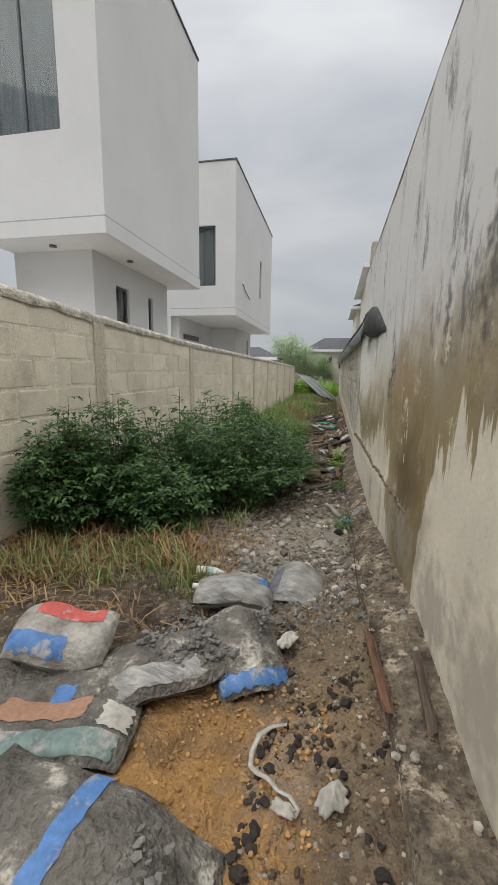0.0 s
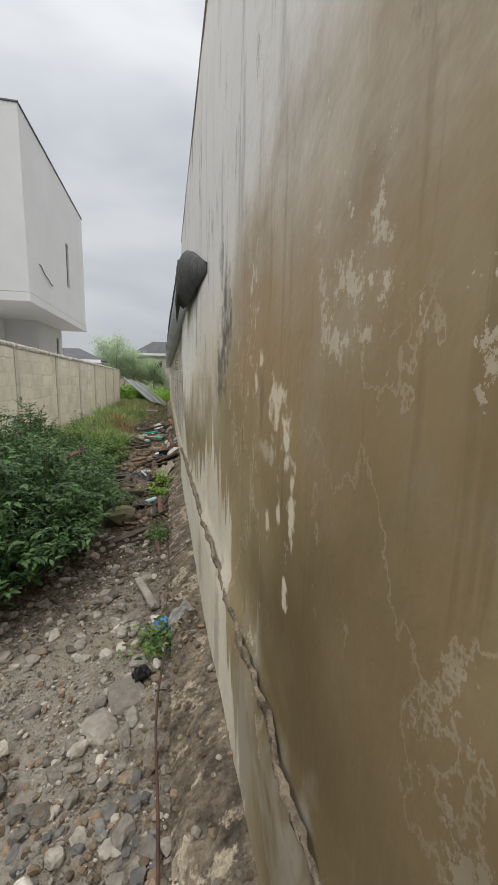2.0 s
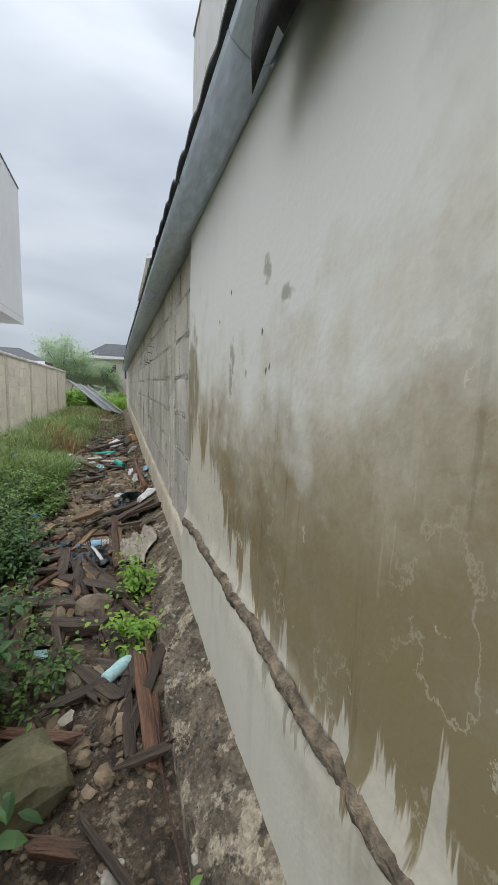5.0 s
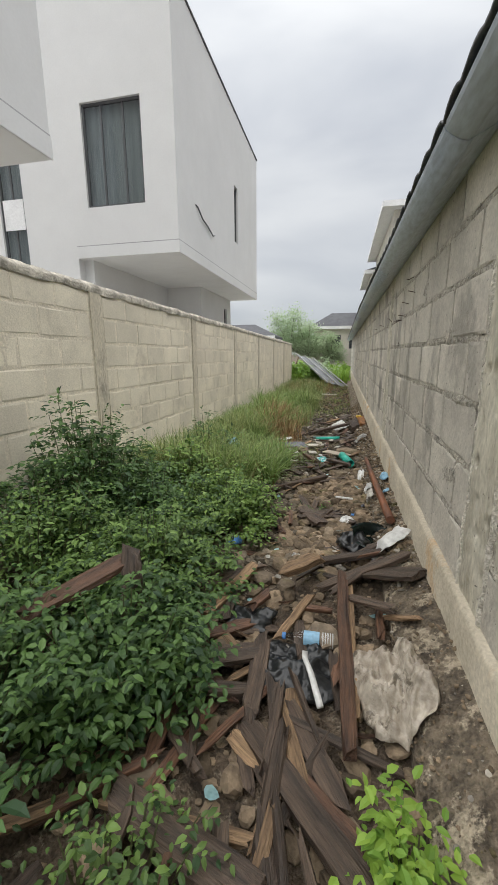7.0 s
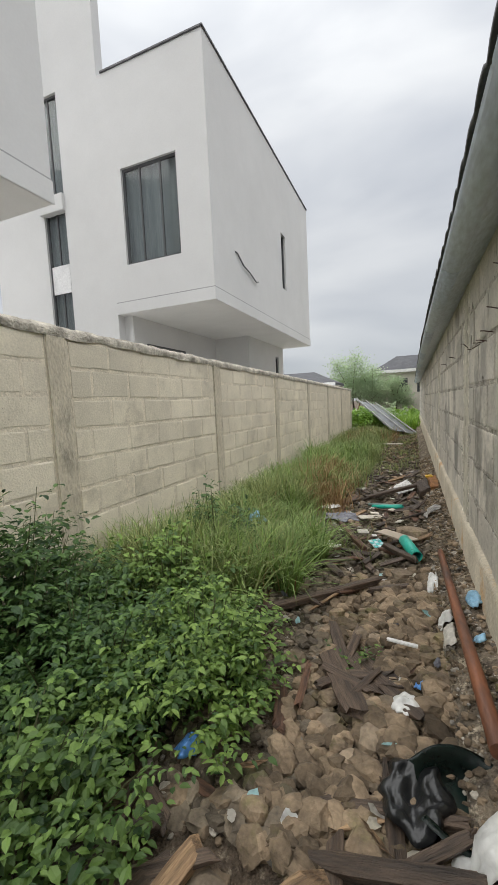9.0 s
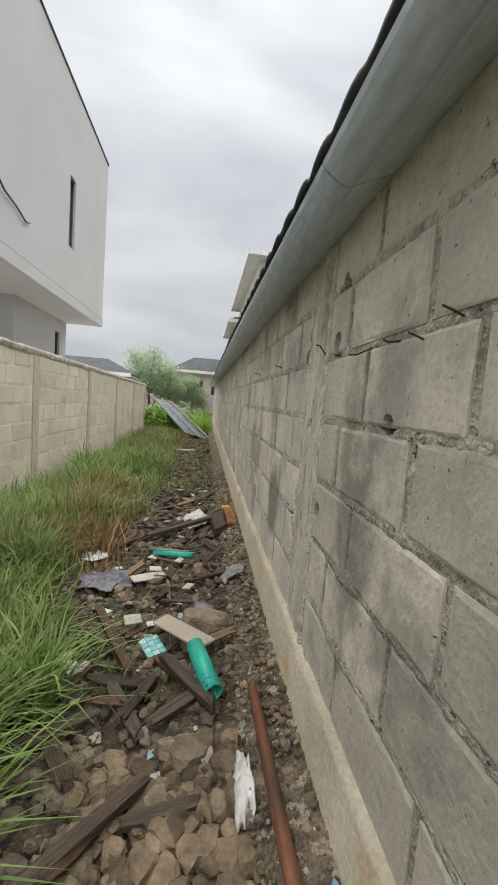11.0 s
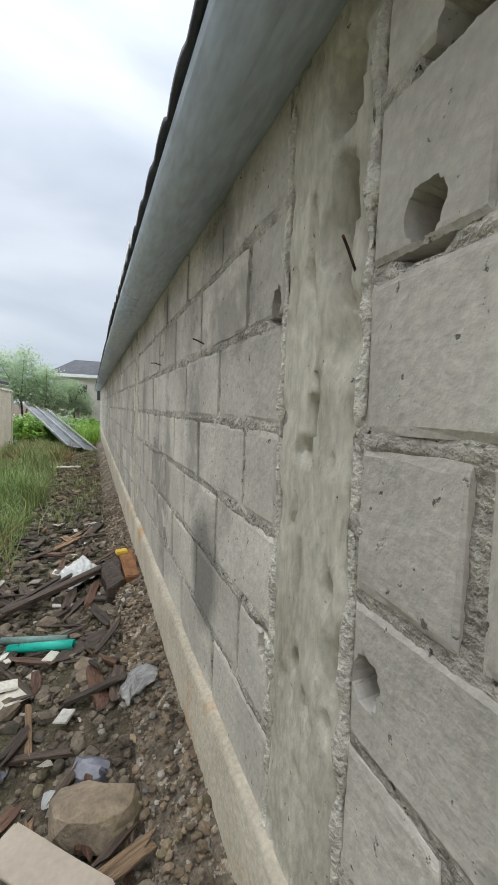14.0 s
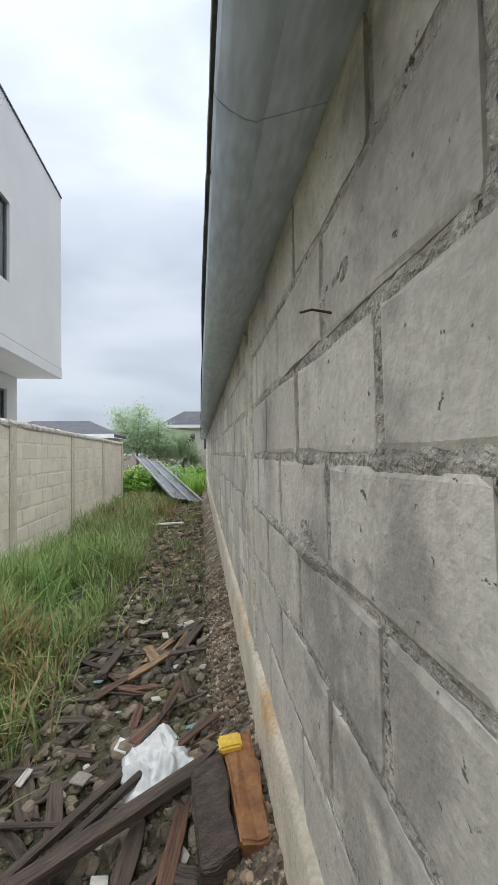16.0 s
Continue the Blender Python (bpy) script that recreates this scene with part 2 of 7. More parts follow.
def glass_mat(name, tint):
    m = bpy.data.materials.new(name)
    m.use_nodes = True
    b = m.node_tree.nodes["Principled BSDF"]
    b.inputs["Base Color"].default_value, b.inputs["Roughness"].default_value = (*tint, 1), 0.03
    b.inputs["Transmission Weight"].default_value, b.inputs["IOR"].default_value = 1.0, 1.45
    return m


M_GLASS = glass_mat("tinted_glass", (0.55, 0.6, 0.6))


M_EARTH = mat("earth", (0.155, 0.115, 0.078), (0.042, 0.031, 0.022), 9, 1.0, 1.0, 70, spots=(0.27, 0.225, 0.165), spot_scale=17, spot_at=(0.55, 0.64), dist=0.03, grain=0.3)
stain(M_EARTH, (-0.50, 0.15, 0), (0.42, 0.60, 0), (0.44, 0.245, 0.088), 0.4, 6.0, 1.8)
stain(M_EARTH, (-0.08, 0.72, 0), (0.14, 0.20, 0), (0.42, 0.25, 0.10), 0.5, 8.0, 2.2)
stain(M_EARTH, (-0.15, 0.58, 0), (0.15, 0.16, 0), (0.40, 0.28, 0.18), 0.35, 5.0)
stain(M_EARTH, (0.0, 0.30, 0), (0.12, 0.36, 0), (0.085, 0.06, 0.04), 0.5, 12.0, 3.4, 0.85)
stain(M_EARTH, (0.05, 1.0, 0), (0.3, 0.9, 0), (0.25, 0.185, 0.12), 0.7, 14.0, 3.6, 0.75)
stain(M_EARTH, (-0.45, 2.6, 0), (0.55, 0.85, 0), (0.37, 0.335, 0.28), 0.6, 15.0, 4.0, 0.85)
stain(M_EARTH, (-0.25, 3.3, 0), (0.3, 0.7, 0), (0.31, 0.275, 0.22), 0.7, 16.0, 4.0, 0.75)
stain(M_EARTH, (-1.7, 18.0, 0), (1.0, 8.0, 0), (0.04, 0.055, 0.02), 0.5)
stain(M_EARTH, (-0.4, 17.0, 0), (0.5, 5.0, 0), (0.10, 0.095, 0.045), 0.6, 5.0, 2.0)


def plaster_mat():
    """Old cream paint on render, with an olive-brown damp stain that runs down in drips, and grey streaks above it."""
    m = mat("stained_render", (0.74, 0.68, 0.56), (0.62, 0.57, 0.47), 2.5, 0.9, 0.12, 60, grain=0.05, spots=(0.30, 0.27, 0.22), spot_scale=5, spot_at=(0.63, 0.75))
    n, l = m.node_tree.nodes, m.node_tree.links
    b = n["Principled BSDF"]
    col = b.inputs["Base Color"].links[0].from_socket
    geo, sep = n.new("ShaderNodeNewGeometry"), n.new("ShaderNodeSeparateXYZ")
    l.new(geo.outputs["Position"], sep.inputs[0])

    def math(op, a, c=None, d=None):
        k = n.new("ShaderNodeMath")
        k.operation = op
        for i, v in enumerate((a, c, d)):
            if v is None:
                continue
            if isinstance(v, (int, float)):
                k.inputs[i].default_value = v
            else:
                l.new(v, k.inputs[i])
        return k.outputs[0]

    def noise_of(sy, sz, detail, rough=0.6, off=0.0):
        mp, nz = n.new("ShaderNodeMapping"), n.new("ShaderNodeTexNoise")
        mp.inputs["Scale"].default_value, mp.inputs["Location"].default_value = (1, sy, sz), (off, off, 0)
        l.new(geo.outputs["Position"], mp.inputs[0])
        l.new(mp.outputs[0], nz.inputs["Vector"])
        nz.inputs["Scale"].default_value, nz.inputs["Detail"].default_value, nz.inputs["Roughness"].default_value = 1.0, detail, rough
        return nz.outputs["Fac"]

    def curve_of(points):
        """A height that follows the wall's length, between y -2 and 8, as a ramp over z 0 to 4."""
        t = math("MULTIPLY_ADD", sep.outputs[1], 0.1, 0.2)
        r = n.new("ShaderNodeValToRGB")
        r.color_ramp.interpolation = "LINEAR"
        el = r.color_ramp.elements
        while len(el) < len(points):
            el.new(0.5)
        for e, (y, z) in zip(el, points):
            e.position, e.color = 0.1 * y + 0.2, (z / 4, z / 4, z / 4, 1)
        l.new(t, r.inputs[0])
        return math("MULTIPLY", r.outputs[0], 4.0)

    def step(v, lo, hi):
        r = n.new("ShaderNodeMapRange")
        r.interpolation_type = "SMOOTHSTEP"
        r.inputs["From Min"].default_value, r.inputs["From Max"].default_value = lo, hi
        l.new(v, r.inputs[0])
        return r.outputs[0]

    def over(src, colour, fac):
        k = n.new("ShaderNodeMix")
        k.data_type = "RGBA"
        k.inputs[7].default_value = (*colour, 1)
        l.new(fac, k.inputs[0])
        l.new(src, k.inputs[6])
        return k.outputs[2]

    z = sep.outputs[2]
    drips, blots, streak = noise_of(10.0, 0.9, 5, 0.7), noise_of(2.2, 2.2, 7, 0.7, 3.0), noise_of(6.0, 0.9, 8, 0.75, 7.0)
    wob = math("MULTIPLY_ADD", drips, 1.0, -0.5)
    wob2 = math("MULTIPLY_ADD", blots, 0.9, -0.45)
    low = math("ADD", curve_of([(-2, 1.85), (0.27, 1.75), (0.62, 1.68), (0.9, 1.6), (1.1, 1.55), (1.2, 1.42), (1.29, 1.1), (1.36, 0.5), (1.9, 0.55), (2.26, 1.05), (2.45, 1.25), (2.8, 1.34), (3.4, 1.2), (4.2, 0.95), (4.8, 0.84), (5.05, 0.98), (5.3, 1.1), (5.55, 1.22), (6.2, 1.36)]), wob)
    high = math("ADD", curve_of([(-2, 2.3), (0.6, 2.1), (1.7, 2.02), (2.35, 1.95), (2.9, 1.66), (3.8, 1.62), (4.75, 1.53), (5.05, 1.42), (5.5, 1.46), (6.2, 1.55)]), wob2)
    wet = math("MULTIPLY", step(math("SUBTRACT", z, low), -0.012, 0.025), step(math("SUBTRACT", high, z), -0.16, 0.34))
    # pale scratches and flaked spots inside the stain
    flake = noise_of(5.0, 4.0, 8, 0.78, 11.0)
    wet = math("MULTIPLY", wet, math("SUBTRACT", 1.0, math("MULTIPLY", step(flake, 0.605, 0.622), 0.75)))
    # above: cool whitish bloom with grey runs
    col = over(col, (0.64, 0.635, 0.64), math("MULTIPLY", step(z, 1.65, 2.15), 0.85))
    col = over(col, (0.23, 0.22, 0.21), math("MULTIPLY", step(streak, 0.52, 0.68), math("MULTIPLY", step(z, 1.5, 2.3), 0.65)))
    col = over(col, (0.265, 0.205, 0.098), math("MULTIPLY", wet, 0.93))
    col = over(col, (0.37, 0.33, 0.285), math("MULTIPLY", wet, math("MULTIPLY", step(z, 1.6, 1.95), math("MULTIPLY", step(noise_of(5.0, 1.1, 6, 0.7, 91.0), 0.34, 0.62), 0.8))))
    col = over(col, (0.36, 0.24, 0.13), math("MULTIPLY", wet, math("MULTIPLY", step(blots, 0.5, 0.66), 0.45)))
    dark = noise_of(1.3, 1.8, 6, 0.65, 31.0)
    col = over(col, (0.125, 0.09, 0.036), math("MULTIPLY", wet, math("MULTIPLY", step(dark, 0.48, 0.68), 0.65)))
    vein = math("ABSOLUTE", math("SUBTRACT", noise_of(4.2, 3.0, 7, 0.62, 41.0), 0.5))
    vein = math("MULTIPLY", math("SUBTRACT", 1.0, step(vein, 0.002, 0.009)), step(noise_of(2.0, 2.0, 3, 0.5, 51.0), 0.48, 0.6))
    col = over(col, (0.58, 0.52, 0.40), math("MULTIPLY", wet, math("MULTIPLY", vein, 0.6)))
    # long thin runs, pale and dark, inside the stain
    thin = noise_of(26.0, 1.6, 4, 0.6, 101.0)
    patch = step(noise_of(2.4, 1.5, 3, 0.5, 111.0), 0.47, 0.6)
    col = over(col, (0.60, 0.53, 0.40), math("MULTIPLY", wet, math("MULTIPLY", patch, math("MULTIPLY", step(thin, 0.64, 0.68), 0.7))))
    col = over(col, (0.14, 0.10, 0.045), math("MULTIPLY", wet, math("MULTIPLY", step(thin, 0.42, 0.32), 0.45)))
    runs = math("MULTIPLY", step(noise_of(14.0, 1.2, 7, 0.7, 61.0), 0.5, 0.66), step(math("SUBTRACT", 1.1, z), 0.0, 0.4))
    col = over(col, (0.30, 0.275, 0.23), math("MULTIPLY", runs, 0.4))
    # small pale chips where the paint came off, and faint handling marks
    chip = math("MULTIPLY", step(noise_of(9.0, 7.0, 9, 0.8, 71.0), 0.63, 0.66), wet)
    col = over(col, (0.64, 0.57, 0.44), math("MULTIPLY", chip, 0.75))
    faint = step(noise_of(3.0, 3.4, 9, 0.8, 81.0), 0.5, 0.7)
    col = over(col, (0.40, 0.37, 0.32), math("MULTIPLY", faint, 0.38))
    black = math("MULTIPLY", step(noise_of(4.0, 1.6, 8, 0.75, 21.0), 0.56, 0.64), step(z, 1.5, 1.9))
    col = over(col, (0.10, 0.093, 0.083), math("MULTIPLY", black, 0.7))
    l.new(col, b.inputs["Base Color"])
    b.inputs["Roughness"].default_value = 0.75
    return m


M_PLASTER = plaster_mat()
for cy, cz, ry, rz in ((2.49, 1.86, 0.05, 0.10), (2.53, 1.75, 0.045, 0.10), (2.63, 1.66, 0.05, 0.09), (2.42, 1.80, 0.025, 0.05), (1.20, 1.99, 0.03, 0.10), (1.13, 1.90, 0.02, 0.05), (0.78, 2.15, 0.05, 0.2), (0.70, 2.35, 0.04, 0.2)):
    stain(M_PLASTER, (0, cy, cz), (0, ry, rz), (0.07, 0.064, 0.056), 0.7, 22.0, 5.0, 0.8)
stain(M_PLASTER, (0, 1.72, 1.16), (0, 0.26, 0.30), (0.10, 0.068, 0.024), 0.8, 6.0, 2.4, 0.85)
stain(M_PLASTER, (0, 1.52, 1.2), (0, 0.22, 0.34), (0.14, 0.10, 0.045), 0.8, 7.0, 2.4, 0.7)
stain(M_PLASTER, (0, 1.95, 1.72), (0, 0.36, 0.2), (0.33, 0.22, 0.11), 0.8, 7.0, 2.6, 0.45)
for cy, cz, ry, rz in ((2.3, 1.16, 0.03, 0.14), (2.6, 1.24, 0.05, 0.1), (3.0, 1.2, 0.06, 0.12)):
    stain(M_PLASTER, (0, cy, cz), (0, ry, rz), (0.42, 0.27, 0.14), 0.8, 14.0, 3.4, 0.4)
for cy, cz, ry, rz in ((2.0, 0.86, 0.1, 0.2), (2.5, 0.75, 0.06, 0.2), (1.6, 0.95, 0.2, 0.12), (3.2, 0.7, 0.1, 0.12), (4.9, 0.66, 0.02, 0.08), (5.3, 0.62, 0.03, 0.06), (1.0, 0.9, 0.2, 0.15), (0.5, 0.95, 0.2, 0.2)):
    stain(M_PLASTER, (0, cy, cz), (0, ry, rz), (0.33, 0.30, 0.25), 0.5, 14.0, 3.4, 0.65)
for cy, cz, ry, rz in ((1.90, 1.61, 0.036, 0.035), (1.83, 1.56, 0.016, 0.034), (1.93, 1.385, 0.013, 0.017), (1.86, 1.435, 0.011, 0.02), (1.79, 1.47, 0.013, 0.04), (2.02, 1.69, 0.012, 0.014), (2.06, 1.65, 0.01, 0.02), (1.81, 1.32, 0.013, 0.022), (1.16, 1.90, 0.03, 0.05), (1.33, 1.86, 0.016, 0.035)):
    stain(M_PLASTER, (0, cy, cz), (0, ry, rz), (0.68, 0.615, 0.475), 0.35, 42.0, 4.2, 0.85)
stain(M_PLASTER, (0, 1.97, 1.52), (0, 0.05, 0.016), (0.50, 0.43, 0.31), 0.3, 30.0, 4.0, 0.6)
stain(M_PLASTER, (0, 2.01, 1.60), (0, 0.022, 0.05), (0.17, 0.12, 0.055), 0.5, 24.0, 3.0, 0.6)
stain(M_PLASTER, (0, 5.2, 2.02), (0, 1.15, 0.53), (0.83, 0.815, 0.775), 0.3, 8.0, 1.6, 0.9)
stain(M_PLASTER, (0, 5.1, 0.52), (0, 1.2, 0.3), (0.82, 0.78, 0.69), 0.4, 9.0, 1.4, 0.75)
for cy, cz, ry, rz in ((5.27, 1.62, 0.022, 0.04), (5.28, 1.54, 0.02, 0.05), (4.97, 1.81, 0.022, 0.03), (5.12, 1.56, 0.008, 0.012), (4.84, 1.73, 0.03, 0.015)):
    stain(M_PLASTER, (0, cy, cz), (0, ry, rz), (0.30, 0.265, 0.20), 0.4, 30.0, 3.4, 0.7)
for cy, cz, ry, rz in ((6.03, 1.55, 0.10, 0.22), (6.08, 1.3, 0.05, 0.2), (5.9, 1.5, 0.05, 0.16)):
    stain(M_PLASTER, (0, cy, cz), (0, ry, rz), (0.27, 0.22, 0.135), 0.35, 10.0, 2.6, 0.85)
for cy, cz in ((4.93, 1.57), (4.955, 1.56), (4.99, 1.66), (5.3, 1.82), (5.45, 1.75)):
    stain(M_PLASTER, (0, cy, cz), (0, 0.006, 0.008), (0.10, 0.075, 0.04), 0.3, 60.0, 2.5, 0.9)


# ---- building helpers ----
def smooth(ob):
    for p in ob.data.polygons:
        p.use_smooth = True
    return ob


def mesh_of(name, verts, faces, material, flat=True):
    me = bpy.data.meshes.new(name)
    me.from_pydata(verts, [], faces)
    me.validate()
    me.materials.append(material)
    if not flat:
        for p in me.polygons:
            p.use_smooth = True
    return me


def part(name, bm, material, parent=None, label=""):
    """Links a bmesh (or a mesh) as one object under a thing or a part."""
    if isinstance(bm, bmesh.types.BMesh):
        me = bpy.data.meshes.new(name)
        bm.to_mesh(me)
        bm.free()
        me.materials.append(material)
    else:
        me = bm
    ob = new(name, me)
    if parent:
        ob.parent = parent
    return tagged(ob, label)


def thing(name, label, category, group="", kind="", at=None):
    ob = new(name)
    ob.empty_display_size = 0.1
    if at is not None:
        ob.matrix_world = at
    return tagged(ob, label, category, group, kind)


def box(x0, x1, y0, y1, z0, z1, bevel=0.0, bm=None):
    bm = bm or bmesh.new()
    r = bmesh.ops.create_cube(bm, size=1.0)
    for v in r["verts"]:
        v.co = Vector(((x0 + x1) / 2 + v.co.x * (x1 - x0), (y0 + y1) / 2 + v.co.y * (y1 - y0), (z0 + z1) / 2 + v.co.z * (z1 - z0)))
    if bevel:
        edges = {e for v in r["verts"] for e in v.link_edges}
        bmesh.ops.bevel(bm, geom=list(edges), offset=bevel, segments=2, affect="EDGES", clamp_overlap=True)
    return bm


def tube(points, radii, sides=8, cap=True):
    """A tube through points; radii one or one a point."""
    bm = bmesh.new()
    rings = []
    if isinstance(radii, (int, float)):
        radii = [radii] * len(points)
    pts = [Vector(p) for p in points]
    for i, p in enumerate(pts):
        d = (pts[min(i + 1, len(pts) - 1)] - pts[max(i - 1, 0)]).normalized()
        a = d.orthogonal().normalized() if i == 0 else (a - d * a.dot(d)).normalized()
        c = d.cross(a)
        rings.append([bm.verts.new(p + radii[i] * (a * math.cos(k * math.tau / sides) + c * math.sin(k * math.tau / sides))) for k in range(sides)])
    for r, s in zip(rings, rings[1:]):
        for k in range(sides):
            bm.faces.new((r[k], r[(k + 1) % sides], s[(k + 1) % sides], s[k])).smooth = True
    if cap:
        bm.faces.new(rings[0][::-1])
        bm.faces.new(rings[-1])
    return bm


def interp(v, table):
    return float(np.interp(v, [a for a, _ in table], [b for _, b in table]))


# ---- ground: one sheet, higher at the near end of the alley ----
PROFILE = [(-4, 0.66), (0, 0.58), (1.2, 0.47), (2.2, 0.40), (3.2, 0.30), (4.3, 0.18), (6, 0.15), (8, 0.13), (10, 0.09), (12.5, 0.02), (15, 0.03), (26, 0.0), (40, 0.0)]
APRON_Z = [(-4, 0.78), (1.2, 0.68), (2.2, 0.53), (3.5, 0.38), (5.2, 0.26), (9, 0.22), (11, 0.20), (15, 0.12), (30, 0.08)]

FOOT_Z = [(-4, 0.84), (0.4, 0.76), (1.5, 0.77), (2.1, 0.71), (2.6, 0.61), (3.3, 0.53), (5, 0.47), (6.2, 0.45), (7.5, 0.40), (9, 0.36), (10.5, 0.33), (13, 0.32), (15, 0.29), (30, 0.22)]


def ledge_z(x, y):
    """Top of the broken concrete ledge: it falls from the wall foot towards the path."""
    u = min(1.0, max(0.0, (x - 0.115) / 0.2))
    low = interp(y, APRON_Z) + 0.02
    return low + (interp(y, FOOT_Z) - low) * u ** 0.8


def ground_z(x, y):
    inside = min(1.0, max(0.0, (x + 3.4) / 0.6)) * min(1.0, max(0.0, (2.0 - x) / 0.8)) * min(1.0, max(0.0, (y + 7) / 3)) * min(1.0, max(0.0, (36 - y) / 6))
    z = interp(y, PROFILE)
    z += (interp(y, APRON_Z) - 0.03 - z) * min(1.0, max(0.0, (x + 0.35) / 0.5))
    z += 0.05 * noise.noise((x * 1.3, y * 1.3, 0.0)) + 0.035 * noise.noise((x * 4.0, y * 4.0, 3.0)) + 0.018 * noise.noise((x * 11.0, y * 11.0, 5.0))
    return z * inside


def build_ground():
    xs = [-900, -300, -100, -40, -15, -7, -4] + list(np.arange(-3.4, -1.05, 0.06)) + list(np.arange(-1.05, 0.16, 0.02)) + list(np.arange(0.2, 0.6, 0.1)) + [1, 2, 4, 9, 25, 80, 300, 900]
    ys = [-900, -300, -90, -30, -12, -7, -5] + list(np.arange(-4, -0.5, 0.1)) + list(np.arange(-0.5, 4.0, 0.02)) + list(np.arange(4.0, 17, 0.05)) + list(np.arange(17, 36, 0.3)) + [38, 44, 60, 100, 250, 900]

    def clods(x, y):
        """Crumbled lumps of trodden earth on the near path."""
        if not (-1.1 < x < 0.16 and -0.6 < y < 17):
            return 0.0
        p = Vector((x, y, 0))
        lump = 0.5 - abs(noise.noise(p * 9)) + 0.6 * (0.5 - abs(noise.noise(p * 21 + Vector((3, 0, 0)))))
        return 0.020 * lump + 0.012 * noise.noise(p * 38) - 0.01
    verts = [(x, y, ground_z(x, y) + clods(x, y)) for y in ys for x in xs]
    w = len(xs)
    faces = [(j * w + i, j * w + i + 1, (j + 1) * w + i + 1, (j + 1) * w + i) for j in range(len(ys) - 1) for i in range(w - 1)]
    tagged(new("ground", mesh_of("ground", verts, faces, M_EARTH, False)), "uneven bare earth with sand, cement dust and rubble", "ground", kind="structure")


build_ground()

# hidden behind the left wall; added to bounce light up under the houses
tagged(part("pavement", box(-30, -2.86, -10, 36, -0.05, 0.03), mat("bounce_yard_concrete", (0.52, 0.51, 0.49), (0.42, 0.41, 0.39), 1.0, 0.9, 0.2)), "unseen pale yard slab around the white houses, added to bounce light", "pavement", kind="structure")

# ---- left boundary wall of sandcrete blocks ----
LX = -2.59
LEFT_TOP = [(-4, 2.55), (2.0, 2.40), (3.4, 2.33), (6, 2.24), (9, 2.20), (12, 2.16), (15, 2.13), (25.4, 2.0)]
LEFT_COLS = [0.5, 3.45, 6.3, 9.33, 12.05, 14.7, 17.4, 20.05, 22.7, 25.25]


def block_mesh(name, material, length, height, depth, rough, seed, pit=None):
    """A worn block: near-flat front with ragged, rounded arrises. The front faces -x; y and z are centred. pit: an open cavity (u, v, ru, rv)."""
    rnd = random.Random(50 + seed)
    if pit:
        us, vs = [length * (k / 48 - 0.5) for k in range(49)], [height * (k / 26 - 0.5) for k in range(27)]
    else:
        us = [-length / 2, -length / 2 + 0.014, -length / 4, 0, length / 4, length / 2 - 0.014, length / 2]
        vs = [-height / 2, -height / 2 + 0.012, height / 2 - 0.012, height / 2]
    nu, nv = len(us), len(vs)
    jit = 0.001 if pit else 0.004
    verts = []
    for j in range(nv):
        for i in range(nu):
            rim = i in (0, nu - 1) or j in (0, nv - 1)
            chip = rnd.uniform(0.0015, 0.008) if rim else rnd.uniform(-0.001, 0.002)
            if pit:
                chip = 0.005 + 0.004 * noise.noise((us[i] * 18, vs[j] * 18, seed)) if rim else 0.001 * noise.noise((us[i] * 9, vs[j] * 9, 5))
                q = math.hypot((us[i] - pit[0]) / pit[2], (vs[j] - pit[1]) / pit[3]) + 0.22 * noise.noise((us[i] * 40, vs[j] * 40, 3))
                chip += (0.17 + 0.03 * noise.noise((us[i] * 60, vs[j] * 60, 8))) * min(1.0, max(0.0, (1.0 - q) / 0.16))
            verts.append((chip * rough, us[i] + rnd.uniform(-jit, jit) * rough, vs[j] + rnd.uniform(-jit, jit) * rough))
    front = [(j * nu + i, (j + 1) * nu + i, (j + 1) * nu + i + 1, j * nu + i + 1) for j in range(nv - 1) for i in range(nu - 1)]
    ring = [i for i in range(nu)] + [j * nu + nu - 1 for j in range(1, nv)] + [(nv - 1) * nu + i for i in range(nu - 2, -1, -1)] + [j * nu for j in range(nv - 2, 0, -1)]
    base = len(verts)
    for r in ring:
        verts.append((depth, verts[r][1], verts[r][2]))
    sides = [(ring[i], ring[(i + 1) % len(ring)], base + (i + 1) % len(ring), base + i) for i in range(len(ring))]
    return mesh_of(name, verts, front + sides, material)


def block_meshes(name, material, length, height, depth, count, rough):
    return [block_mesh(name, material, length, height, depth, rough, k) for k in range(count)]


# open cavities in the right wall: y, z and half sizes
HOLES = [(10.08, 2.06, 0.032, 0.055), (10.11, 1.875, 0.034, 0.034), (10.17, 1.19, 0.030, 0.036), (10.55, 1.86, 0.022, 0.03), (9.63, 1.60, 0.025, 0.014), (10.56, 1.02, 0.02, 0.03)]


